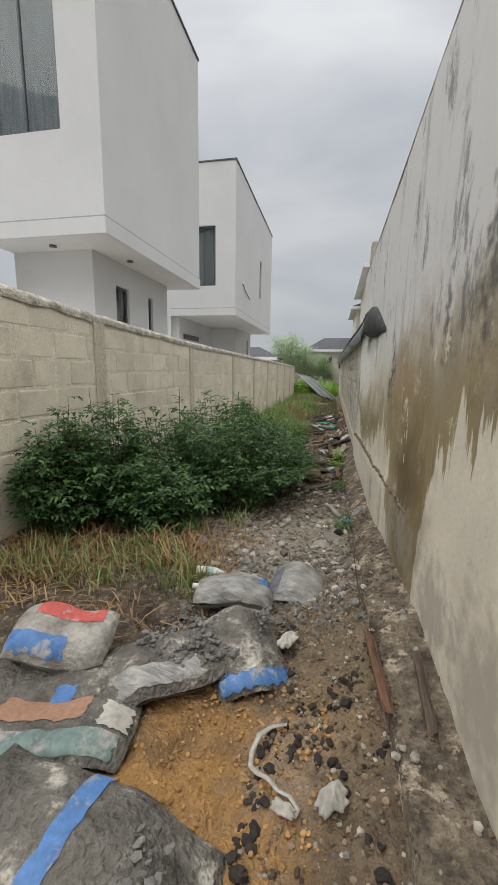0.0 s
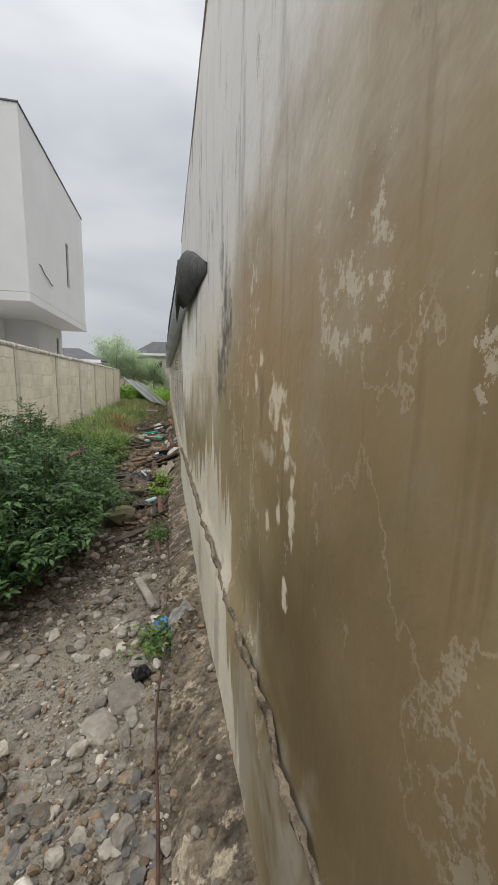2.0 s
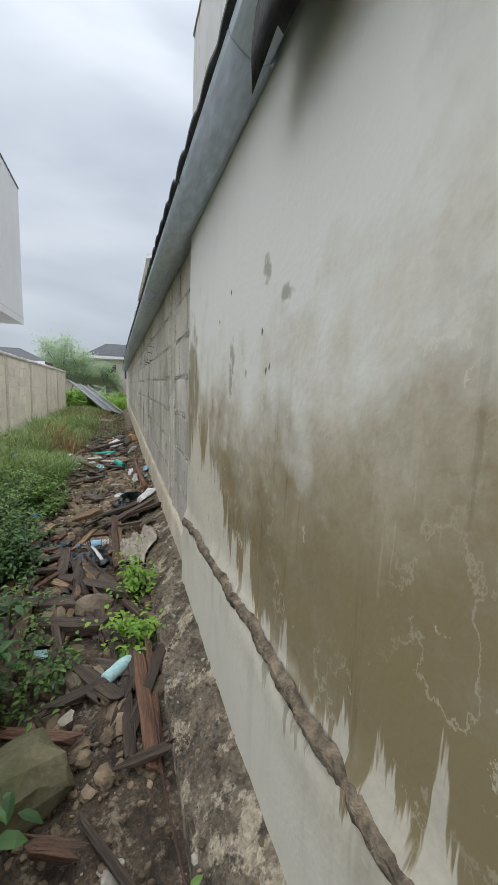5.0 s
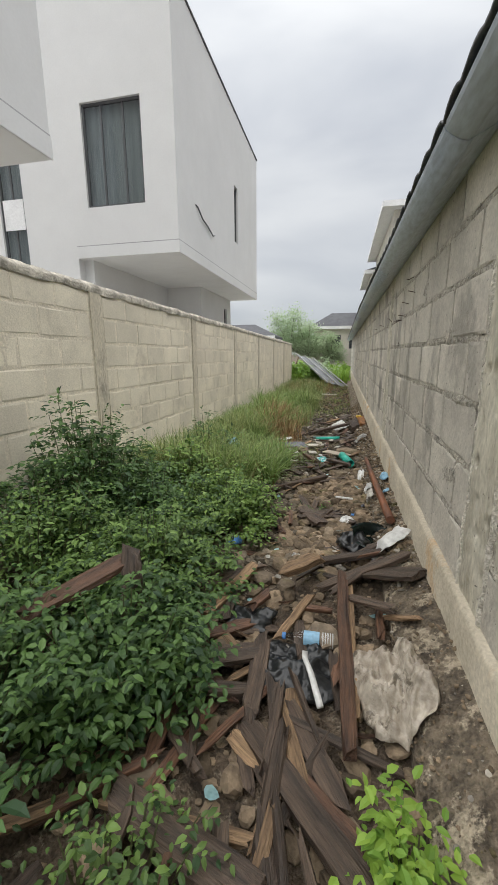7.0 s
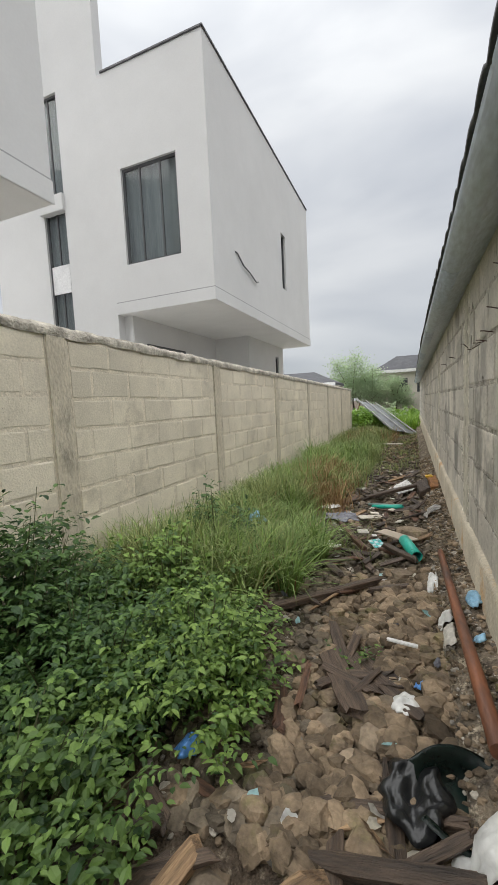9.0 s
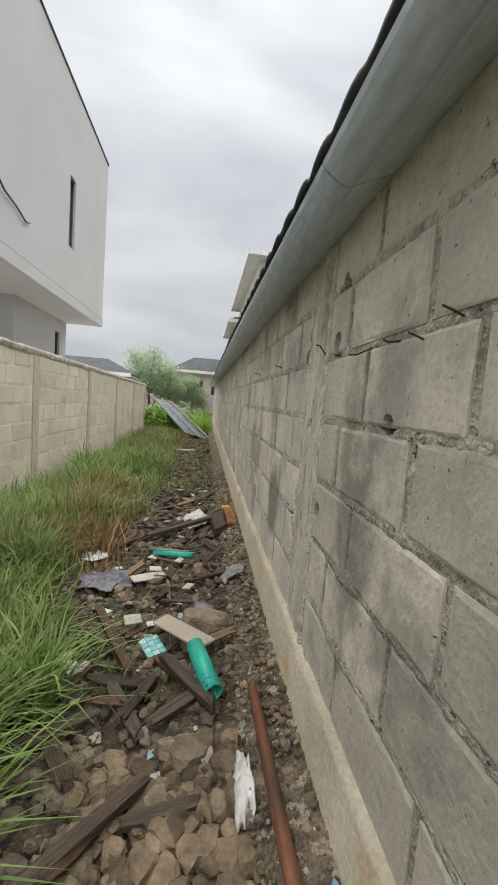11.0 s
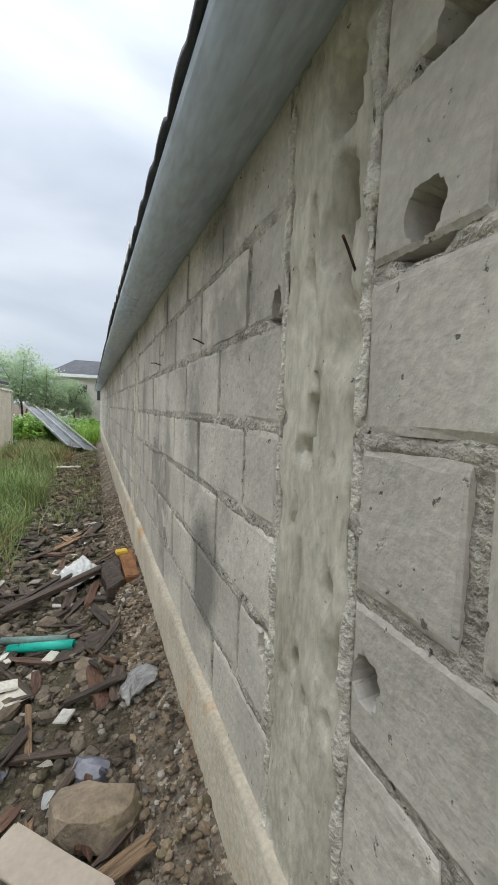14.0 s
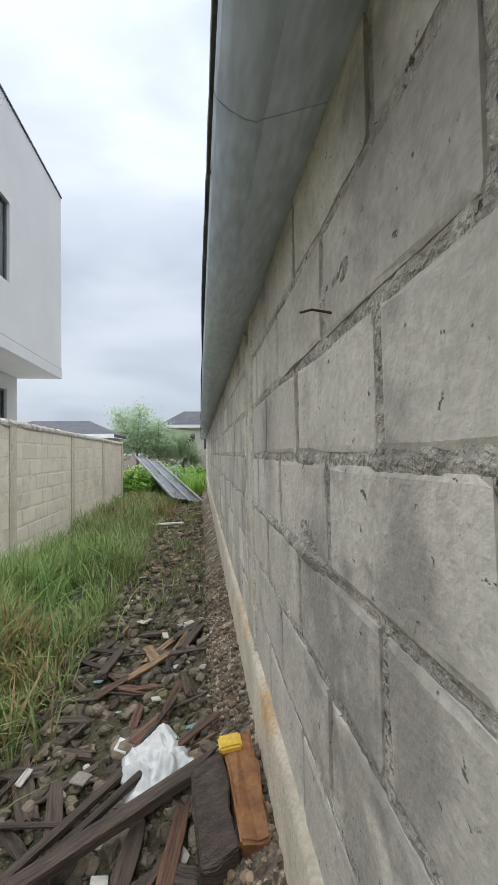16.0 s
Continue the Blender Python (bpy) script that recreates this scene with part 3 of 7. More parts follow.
def lay_blocks(parent, meshes, pieces, face_x, facing, length, near):
    """Blocks as single parts within the near stretch; those past it joined into one part."""
    verts, faces = [], []
    rnd = random.Random(9)
    for y0, y1, z0, z1 in pieces:
        me = meshes[rnd.randrange(len(meshes))]
        s = (y1 - y0) / length
        for hy, hz, ry, rz in HOLES:
            if facing < 0 and y0 < hy < y1 and z0 - rz < hz < z1 + rz:
                me = block_mesh("block", me.materials[0], length, 0.225, 0.10, 1.0, 77, ((hy - (y0 + y1) / 2) / s, hz - (z0 + z1) / 2, ry / s, rz))
        m = Matrix.Translation((face_x + rnd.uniform(-0.0025, 0.0025), (y0 + y1) / 2, (z0 + z1) / 2)) @ pose(0, 0, 0, rnd.uniform(-0.5, 0.5), 0, 0 if facing < 0 else 180) @ Matrix.Diagonal((1, s, (z1 - z0) / 0.225, 1))
        if near[0] <= (y0 + y1) / 2 <= near[1]:
            ob = new("block", me)
            ob.parent = parent
            ob.matrix_world = m
        else:
            b = len(verts)
            verts += [tuple(m @ v.co) for v in me.vertices]
            faces += [tuple(b + i for i in p.vertices) for p in me.polygons]
    if faces:
        ob = new("far_blocks", mesh_of("far_blocks", verts, faces, meshes[0].materials[0]))
        ob.parent = parent
        tagged(ob, kind="stuff")


def build_left_wall():
    wall = thing("wall_left", "beige sandcrete block boundary wall with weathered cap", "wall", kind="structure")
    # the mortar core, a little behind the block faces, with a rough face
    ys = np.arange(-4, 25.45, 0.15)
    verts, faces = [], []
    for y in ys:
        t = interp(y, LEFT_TOP) - 0.06
        verts += [(LX - 0.004 + 0.006 * noise.noise((y * 5, 0, 1)), y, -0.1), (LX - 0.0035 + 0.006 * noise.noise((y * 5, 0, 9)), y, t - 0.62), (LX - 0.003 + 0.003 * noise.noise((y * 5, 0, 12)), y, t - 0.5), (LX - 0.003 + 0.003 * noise.noise((y * 5, 0, 15)), y, t), (LX - 0.22, y, t), (LX - 0.22, y, -0.1)]
    for i in range(len(ys) - 1):
        a, b = 6 * i, 6 * i + 6
        faces += [(a + k, b + k, b + k + 1, a + k + 1) for k in range(5)]
    e = 6 * (len(ys) - 1)
    faces += [(0, 1, 2, 3, 4, 5), (e + 5, e + 4, e + 3, e + 2, e + 1, e)]
    part("mortar_core", mesh_of("mortar_core", verts, faces, M_MORTAR_L), None, wall)
    # cap
    ys = np.arange(-4, 25.5, 0.06)
    verts, faces = [], []
    for y in ys:
        t = interp(y, LEFT_TOP)
        n1, n2, n3 = (noise.noise((y * 3.1, k, 0)) for k in (0, 4, 8))
        d = 0.02 * noise.noise((y * 9, 2, 2))
        ring = [(LX + 0.012 + 0.018 * n1 + d, t - 0.085 + 0.03 * n3), (LX + 0.022 + 0.02 * n2 + d, t - 0.035), (LX - 0.01 + 0.015 * n1, t + 0.006 + 0.014 * n2 + d), (LX - 0.12, t + 0.022 + 0.01 * n3), (LX - 0.24, t), (LX - 0.245, t - 0.08)]
        verts += [(x, y, z) for x, z in ring]
    w = 6
    faces = [(j * w + i, (j + 1) * w + i, (j + 1) * w + i + 1, j * w + i + 1) for j in range(len(ys) - 1) for i in range(w - 1)]
    faces += [tuple(range(w)), tuple((len(ys) - 1) * w + i for i in range(w - 1, -1, -1))]
    part("cap", mesh_of("cap", verts, faces, M_COPE_L, False), None, wall, "crumbling dark-stained mortar cap")
    for y in LEFT_COLS:
        t = interp(y, LEFT_TOP) - 0.07
        bm = box(LX - 0.21, LX + 0.012, y - 0.11, y + 0.11, -0.1, t, 0.012)
        bmesh.ops.subdivide_edges(bm, edges=[ed for ed in bm.edges if abs(ed.verts[0].co.z - ed.verts[1].co.z) > 0.5], cuts=14)
        for v in bm.verts:
            v.co.x += 0.010 * noise.noise(v.co * 5)
            v.co.y += 0.010 * noise.noise(v.co * 4 + Vector((5, 0, 0)))
        part("column", bm, M_COLUMN_L, wall)
    meshes = block_meshes("block", M_BLOCK_L, 0.455, 0.225, 0.03, 8, 0.7)
    pieces = []
    rnd = random.Random(3)
    edges = [-4.0] + LEFT_COLS
    for a, b in zip(edges, edges[1:]):
        y0, y1 = a + 0.12, b - 0.12
        top = interp((y0 + y1) / 2, LEFT_TOP) - 0.09
        k = 0
        z1 = top
        while z1 > 0.15:
            h = 0.225 if k else 0.2
            y = y0 - (0.24 if k % 2 else 0.02) - rnd.uniform(0, 0.05)
            while y < y1:
                p0, p1 = max(y, y0), min(y + 0.455, y1)
                if p1 - p0 > 0.06:
                    pieces.append((p0, p1, z1 - h, z1))
                y += 0.48
            z1 -= h + 0.024
            k += 1
    lay_blocks(wall, meshes, pieces, LX, 1, 0.455, (2.2, 18.0))


M_COLUMN_L = mat("cast_column_mortar", (0.64, 0.575, 0.455), (0.47, 0.42, 0.33), 4, 1.0, 0.6, 60, stretch=(1, 1, 0.4), spots=(0.25, 0.225, 0.18), spot_scale=4, spot_at=(0.55, 0.72), dist=0.02)
build_left_wall()

# ---- right side: rendered wall, then bare block wall under a low eave ----
RX = 0.34
REND_END = 6.13


def build_rendered_wall():
    wall = thing("wall_rendered", "tall rendered wall, cream paint with brown damp stains", "wall", kind="structure")
    ys, zs = np.arange(-4, REND_END + 0.001, 0.0723), np.arange(0.0, 3.19, 0.06)
    ys = np.append(ys, REND_END)

    def face_x(y, z):
        ledge = np.interp(y, LEDGE_Y, LEDGE_Z) + 0.012 * noise.noise((y * 6, 0, 0)) + 0.02 * noise.noise((y * 1.7, 3, 0))
        x = 0.302 + 0.006 * noise.noise((y * 1.5, z * 1.5, 0)) + 0.002 * noise.noise((y * 9, z * 9, 2))
        return x - (0.022 * min(1.0, max(0.0, (y - 1.2) / 0.4)) if z < ledge else 0.0)
    w = len(zs)
    verts = [(face_x(y, z), y, z) for y in ys for z in zs]
    faces = [(j * w + i, j * w + i + 1, (j + 1) * w + i + 1, (j + 1) * w + i) for j in range(len(ys) - 1) for i in range(w - 1)]
    faces = [f[::-1] for f in faces]
    part("render_coat", mesh_of("render_coat", verts, faces, M_PLASTER, False), None, wall)
    bm = box(0.31, 0.55, -4, REND_END - 0.004, -0.1, 3.165)
    part("wall_core", bm, M_PLASTER_PLAIN, wall)
    bm = box(0.297, 0.56, -4, REND_END + 0.01, 3.168, 3.19, 0.006)
    part("coping", bm, M_PLASTER_PLAIN, wall)
    # the broken arris of the plinth coat: crumbled, with bites out of it
    verts, ys = [], np.arange(1.28, REND_END - 0.02, 0.012)
    for y in ys:
        z = np.interp(y, LEDGE_Y, LEDGE_Z) + 0.012 * noise.noise((y * 6, 0, 0)) + 0.02 * noise.noise((y * 1.7, 3, 0))
        grow = 0.25 + 0.6 * min(1.0, max(0.0, (y - 1.28) / 3.4))
        bite = max(0.0, noise.noise((y * 9, 4, 4)) + 0.25) * 0.014
        for k, (o, h) in enumerate(((0.0, -0.034), (0.010, -0.026), (0.014, -0.012), (0.012, 0.004), (0.004, 0.012), (-0.010, 0.016))):
            rough = Vector((y * 55, k * 1.7, 2))
            verts.append((0.281 + 0.03 * max(0.0, 1.6 - y) / 0.32 - o * grow + bite + 0.007 * noise.noise(rough), y, z + h * grow * (1.0 + 0.5 * noise.noise((y * 7, 1, 4))) + 0.008 * noise.noise(rough + Vector((0, 0, 5)))))
    faces = [(j * 6 + i, j * 6 + i + 1, (j + 1) * 6 + i + 1, (j + 1) * 6 + i)[::-1] for j in range(len(ys) - 1) for i in range(5)]
    part("broken_ledge", mesh_of("broken_ledge", verts, faces, M_LEDGE, False), None, wall, "rough broken plaster edge")


LEDGE_Y, LEDGE_Z = [-4, 1.5, 2.8, 4.9, 6.2], [1.35, 1.09, 0.99, 0.88, 0.79]
M_PLASTER_PLAIN = mat("old_render_edge", (0.5, 0.46, 0.39), (0.36, 0.33, 0.28), 3, 0.95, 0.5)
M_LEDGE = mat("broken_plaster", (0.34, 0.27, 0.19), (0.07, 0.055, 0.042), 22, 1.0, 0.9, 60, dist=0.02)
build_rendered_wall()

RIGHT_COLS = [(7.0, 7.26), (10.22, 10.50), (13.42, 13.70), (16.6, 16.88), (19.8, 20.06), (23.0, 23.26), (26.2, 26.46)]
RIGHT_END = 30.0


def build_block_wall():
    wall = thing("wall_right", "grey cement block wall with ragged mortar joints", "wall", kind="structure")
    ys = np.append(np.arange(REND_END + 0.004, 14.0, 0.015), np.arange(14.0, RIGHT_END + 0.01, 0.05))
    zs = np.arange(0.5, 2.45, 0.0125)
    w = len(zs)

    def hollow(y, z):
        if any(a + 0.02 < y < b - 0.02 for a, b in RIGHT_COLS):
            return 0.12
        return 0.18 if any(math.hypot((y - hy) / (ry + 0.025), (z - hz) / (rz + 0.025)) < 1 for hy, hz, ry, rz in HOLES) else 0.0

    def mortar_x(y, z):
        """Mortar sits back between the blocks, but was smeared raggedly over their edges along the bed joints."""
        bed = abs((z - 0.5695 + 0.125) % 0.25 - 0.125)
        squeeze = max(0.0, 1 - bed / (0.030 + 0.022 * noise.noise((y * 7, z * 3, 2)))) * (0.55 + 0.9 * noise.noise((y * 3.5, z * 2, 4)))
        smear = max(0.0, noise.noise((y * 2.3, z * 6.5, 11)) - 0.38) * 0.032
        return RX + 0.009 - 0.016 * max(0.0, squeeze) - smear + 0.004 * noise.noise((y * 24, z * 24, 0)) + 0.0035 * noise.noise((y * 60, z * 60, 7)) + hollow(y, z)
    verts = [(mortar_x(y, z), y, z) for y in ys for z in zs]
    faces = [((j + 1) * w + i, (j + 1) * w + i + 1, j * w + i + 1, j * w + i) for j in range(len(ys) - 1) for i in range(w - 1)]
    part("mortar_face", mesh_of("mortar_face", verts, faces, M_MORTAR_R, False), None, wall)
    part("wall_core", box(RX + 0.20, RX + 0.30, REND_END, RIGHT_END, -0.1, 2.44), M_MORTAR_R, wall)
    # plastered foundation strip
    ys = np.arange(REND_END + 0.004, RIGHT_END, 0.1)
    verts, faces = [], []
    for y in ys:
        t = 0.585 + 0.014 * noise.noise((y * 3, 0, 0)) + 0.01 * noise.noise((y * 11, 0, 0))
        o = 0.004 * noise.noise((y * 2, 4, 0))
        verts += [(RX - 0.035 + o, y, -0.05), (RX - 0.030 + o, y, t - 0.02), (RX - 0.018 + o, y, t), (RX + 0.05, y, t + 0.012)]
    faces = [(4 * j + i, 4 * j + i + 1, 4 * j + i + 5, 4 * j + i + 4)[::-1] for j in range(len(ys) - 1) for i in range(3)]
    part("foundation", mesh_of("foundation", verts, faces, M_FOOT, False), None, wall, "plastered footing strip with orange stains")
    for a, b in RIGHT_COLS:
        # cast face with broken-out pockets, then its returns into the wall
        us, vs = np.linspace(a + 0.010, b - 0.010, 25), np.arange(0.4, 2.4, 0.014)
        verts = []
        for z in vs:
            for k, y in enumerate(us):
                hole = max(0.0, noise.noise((y * 30, z * 12, 3 + a)) - 0.38) * 0.12 + max(0.0, noise.noise((z * 5, a, 6)) - 0.05) * 0.10 * max(0.0, 1 - (y - a) / 0.07) + max(0.0, noise.noise((y * 9, z * 6, 9 + a)) - 0.30) * 0.40 * max(0.0, z - 1.55)
                if a == 10.22:
                    hole += sum(0.10 * max(0.0, 1 - math.hypot((y - py) / ry, (z - pz) / rz)) ** 0.5 for py, pz, ry, rz in ((10.36, 1.60, 0.02, 0.045), (10.37, 1.535, 0.018, 0.02), (10.29, 1.98, 0.035, 0.07), (10.30, 2.16, 0.05, 0.08), (10.28, 1.84, 0.02, 0.05)))
                edge = 0.012 if k in (0, 24) else 0.0
                verts.append((RX - 0.004 + edge + 0.005 * noise.noise((y * 9, z * 9, 0)) + 0.003 * noise.noise((y * 40, z * 25, 5)) + min(0.085, hole), y + 0.010 * noise.noise((z * 11, a, k > 12)), z))
        w = len(us)
        faces = [(j * w + i, (j + 1) * w + i, (j + 1) * w + i + 1, j * w + i + 1) for j in range(len(vs) - 1) for i in range(w - 1)]
        for col in (0, w - 1):
            n0 = len(verts)
            verts += [(RX + 0.1, verts[j * w + col][1], verts[j * w + col][2]) for j in range(len(vs))]
            faces += [(j * w + col, (j + 1) * w + col, n0 + j + 1, n0 + j) for j in range(len(vs) - 1)]
        part("column", mesh_of("column", verts, faces, M_COLUMN, False), None, wall)
        # pale squeezed-out mortar along both joints, broken here and there
        zs2 = np.arange(0.58, 2.35, 0.016)
        for y in (a, b):
            pts = [(RX + 0.006 + 0.006 * noise.noise((z * 9, y, 0)), y + 0.007 * noise.noise((z * 13, y, 4)), z) for z in zs2]
            rad = [max(0.003, 0.0125 + 0.011 * noise.noise((z * 11, y, 8)) + 0.006 * noise.noise((z * 37, y, 2))) for z in zs2]
            part("mortar_fin", tube(pts, rad, 6), M_FIN, wall)
    meshes = block_meshes("block", M_BLOCK_R, 0.475, 0.225, 0.04, 10, 0.75)
    pieces = []
    bays, start = [], REND_END
    for a, b in RIGHT_COLS:
        bays.append((start, a))
        start = b
    bays.append((start, RIGHT_END))
    for y0, y1 in bays:
        for k in range(7):
            z0 = 0.582 + 0.25 * k
            anchor = (10.73 if y0 > 10 else 10.0) if k % 2 else (10.98 if y0 > 10 else 9.81)
            n0 = math.floor((y0 - anchor) / 0.505)
            j = anchor + n0 * 0.505
            while j < y1:
                p0, p1 = max(j + 0.015, y0 + 0.015), min(j + 0.49, y1 - 0.015)
                if p1 - p0 > 0.06:
                    pieces.append((p0, p1, z0, z0 + 0.225))
                j += 0.505
    lay_blocks(wall, meshes, pieces, RX, -1, 0.475, (6.0, 26.5))


M_FIN = mat("squeezed_mortar", (0.86, 0.81, 0.71), (0.56, 0.52, 0.45), 14, 1.0, 0.9, 80, dist=0.02)
for M in (M_BLOCK_R, M_MORTAR_R):
    stain(M, (0.34, 11.12, 0.98), (0, 0.17, 0.22), (0.17, 0.16, 0.14), 0.25, 4.0, 1.0, 0.8)
    stain(M, (0.34, 9.72, 1.22), (0, 0.10, 0.22), (0.20, 0.185, 0.16), 0.5, 12.0, 2.6, 0.6)
    for cy, cz, ry, rz in ((11.92, 1.3, 0.08, 0.35), (12.1, 1.0, 0.1, 0.3), (9.8, 1.2, 0.1, 0.35), (11.0, 2.2, 0.2, 0.08), (12.0, 2.15, 0.1, 0.12), (9.0, 1.35, 0.1, 0.3), (9.45, 1.05, 0.12, 0.16), (9.9, 1.5, 0.06, 0.3), (10.9, 1.9, 0.2, 0.1), (11.3, 1.5, 0.1, 0.25), (12.3, 1.2, 0.12, 0.3), (13.0, 1.7, 0.1, 0.2), (13.9, 1.3, 0.12, 0.3), (8.1, 1.2, 0.1, 0.3), (7.6, 1.6, 0.14, 0.2)):
        stain(M, (0.34, cy, cz), (0, ry, rz), (0.24, 0.22, 0.19), 0.5, 12.0, 3.2, 0.6)
    stain(M, (0.34, 9.62, 1.70), (0, 0.10, 0.22), (0.24, 0.22, 0.195), 0.5, 12.0, 2.6, 0.6)
build_block_wall()


def build_apron():
    """The footing's concrete ledge along the wall, broken and dirty."""
    ys = np.arange(-4, RIGHT_END, 0.045)
    verts = []
    us = [0, 0.02, 0.2, 0.4, 0.6, 0.8, 1.0]
    for y in ys:
        x0 = 0.115 + 0.02 * noise.noise((y * 1.2, 0, 0))
        for i, u in enumerate(us):
            x = x0 + u * (RX - x0)
            zz = ledge_z(x, y) + 0.018 * noise.noise((x * 6, y * 5, 1)) + 0.012 * noise.noise((x * 17, y * 15, 2))
            verts.append((x, y, zz - (0.22 if i == 0 else 0)))
    w = len(us)
    faces = [(j * w + i, j * w + i + 1, (j + 1) * w + i + 1, (j + 1) * w + i) for j in range(len(ys) - 1) for i in range(w - 1)]
    tagged(new("footing_ledge", mesh_of("footing_ledge", verts, faces, M_APRON, False)), "dirty broken concrete ledge along the wall foot", "footing", kind="structure")


build_apron()


EAVE_X = [(3.9, 0.195), (4.6, 0.18), (5.4, 0.17), (6.5, 0.148), (7.2, 0.142), (9.3, 0.128), (10.5, 0.108), (13.5, 0.086), (30, 0.08)]
EAVE_DROP = [(3.9, -0.07), (4.5, -0.02), (5.2, 0.0), (30, 0.0)]


def build_eave():
    roof = thing("roof_eave", "low dark grey roof eave with tile-profile sheets", "roof", kind="structure")
    y0, y1 = 3.95, RIGHT_END
    # sheet: rises away from the alley, waved along its length, with a raised step every course
    ys = np.arange(y0, y1, 0.04)
    us = [0.0, 0.015, 0.12, 0.33, 0.345, 0.68, 0.695, 1.03, 1.5, 2.4, 3.4]
    verts = []
    for y in ys:
        droop = -interp(y, EAVE_DROP)
        for u in us:
            wave = 0.034 * abs(math.sin(math.pi * y / 0.21)) ** 0.6
            stepz = -0.02 * ((u % 0.35) / 0.35)
            verts.append((interp(y, EAVE_X) + u + 0.010 * noise.noise((y * 0.8, 0, 0)), y, 2.30 + (0.36 * u if y > REND_END else 0.30 * min(u, 0.12)) + wave + stepz + droop + 0.010 * noise.noise((y * 0.7, 2, 0))))
    w = len(us)
    faces = [(j * w + i, j * w + i + 1, (j + 1) * w + i + 1, (j + 1) * w + i) for j in range(len(ys) - 1) for i in range(w - 1) if i < 3 or ys[j] > REND_END]
    sheet = part("roof_sheet", mesh_of("roof_sheet", verts, faces, M_EAVE, False), None, roof)
    so = sheet.modifiers.new("thick", "SOLIDIFY")
    so.thickness = 0.010
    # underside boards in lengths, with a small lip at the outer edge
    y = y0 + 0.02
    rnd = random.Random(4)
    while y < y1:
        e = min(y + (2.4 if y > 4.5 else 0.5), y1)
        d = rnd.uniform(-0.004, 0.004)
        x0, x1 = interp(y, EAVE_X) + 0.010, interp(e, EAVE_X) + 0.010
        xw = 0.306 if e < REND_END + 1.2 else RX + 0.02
        # outer part sloped outward by design, to catch sky light and grade the tone
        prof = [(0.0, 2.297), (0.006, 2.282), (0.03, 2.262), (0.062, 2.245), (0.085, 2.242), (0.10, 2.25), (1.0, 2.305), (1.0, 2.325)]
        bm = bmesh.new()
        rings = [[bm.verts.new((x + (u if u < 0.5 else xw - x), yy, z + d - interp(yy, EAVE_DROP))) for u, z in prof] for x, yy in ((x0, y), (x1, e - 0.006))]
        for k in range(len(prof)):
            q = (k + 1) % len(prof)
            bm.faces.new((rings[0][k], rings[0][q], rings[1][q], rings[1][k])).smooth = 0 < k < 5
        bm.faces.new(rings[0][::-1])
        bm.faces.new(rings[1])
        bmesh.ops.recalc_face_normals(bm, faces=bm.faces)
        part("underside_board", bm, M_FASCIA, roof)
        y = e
    # closing end piece, folded down to the wall
    pts = [(0.265, 2.13), (0.225, 2.17), (0.198, 2.23), (0.19, 2.30), (0.197, 2.37), (0.218, 2.425), (0.25, 2.455), (0.285, 2.452), (0.312, 2.42)]
    bm = bmesh.new()
    rings = []
    for dy, dz, out, full in ((-0.86, 0.0, 0.1, 0.12), (-0.6, 0.0, 0.07, 0.38), (-0.3, 0.0, 0.035, 0.7), (-0.04, 0.0, 0.006, 0.97), (0.12, -0.012, 0.0, 1.0), (0.3, -0.045, 0.0, 1.0), (0.55, -0.085, 0.004, 1.0), (0.9, -0.12, 0.012, 1.0)):
        ring = []
        for x, z in pts:
            z = 2.11 + (z - 2.11) * full
            z = z + dz if z > 2.2 else z + 0.11 * max(0.0, dy)
            ring.append(bm.verts.new((x + out * (0.3 - x) / 0.1 + 0.010 * noise.noise((x * 20, dy * 9, 1)), y0 + dy + 0.02 * noise.noise((x * 16, z * 16, 2)), z + 0.012 * noise.noise((dy * 9, z * 14, 5)))))
        rings.append(ring)
    for a, b in zip(rings, rings[1:]):
        for k in range(len(pts) - 1):
            bm.faces.new((a[k], a[k + 1], b[k + 1], b[k])).smooth = True
    bm.faces.new(rings[0])
    bmesh.ops.recalc_face_normals(bm, faces=bm.faces)
    part("end_piece", bm, M_END, roof, "weathered dark folded end sheet")


build_eave()


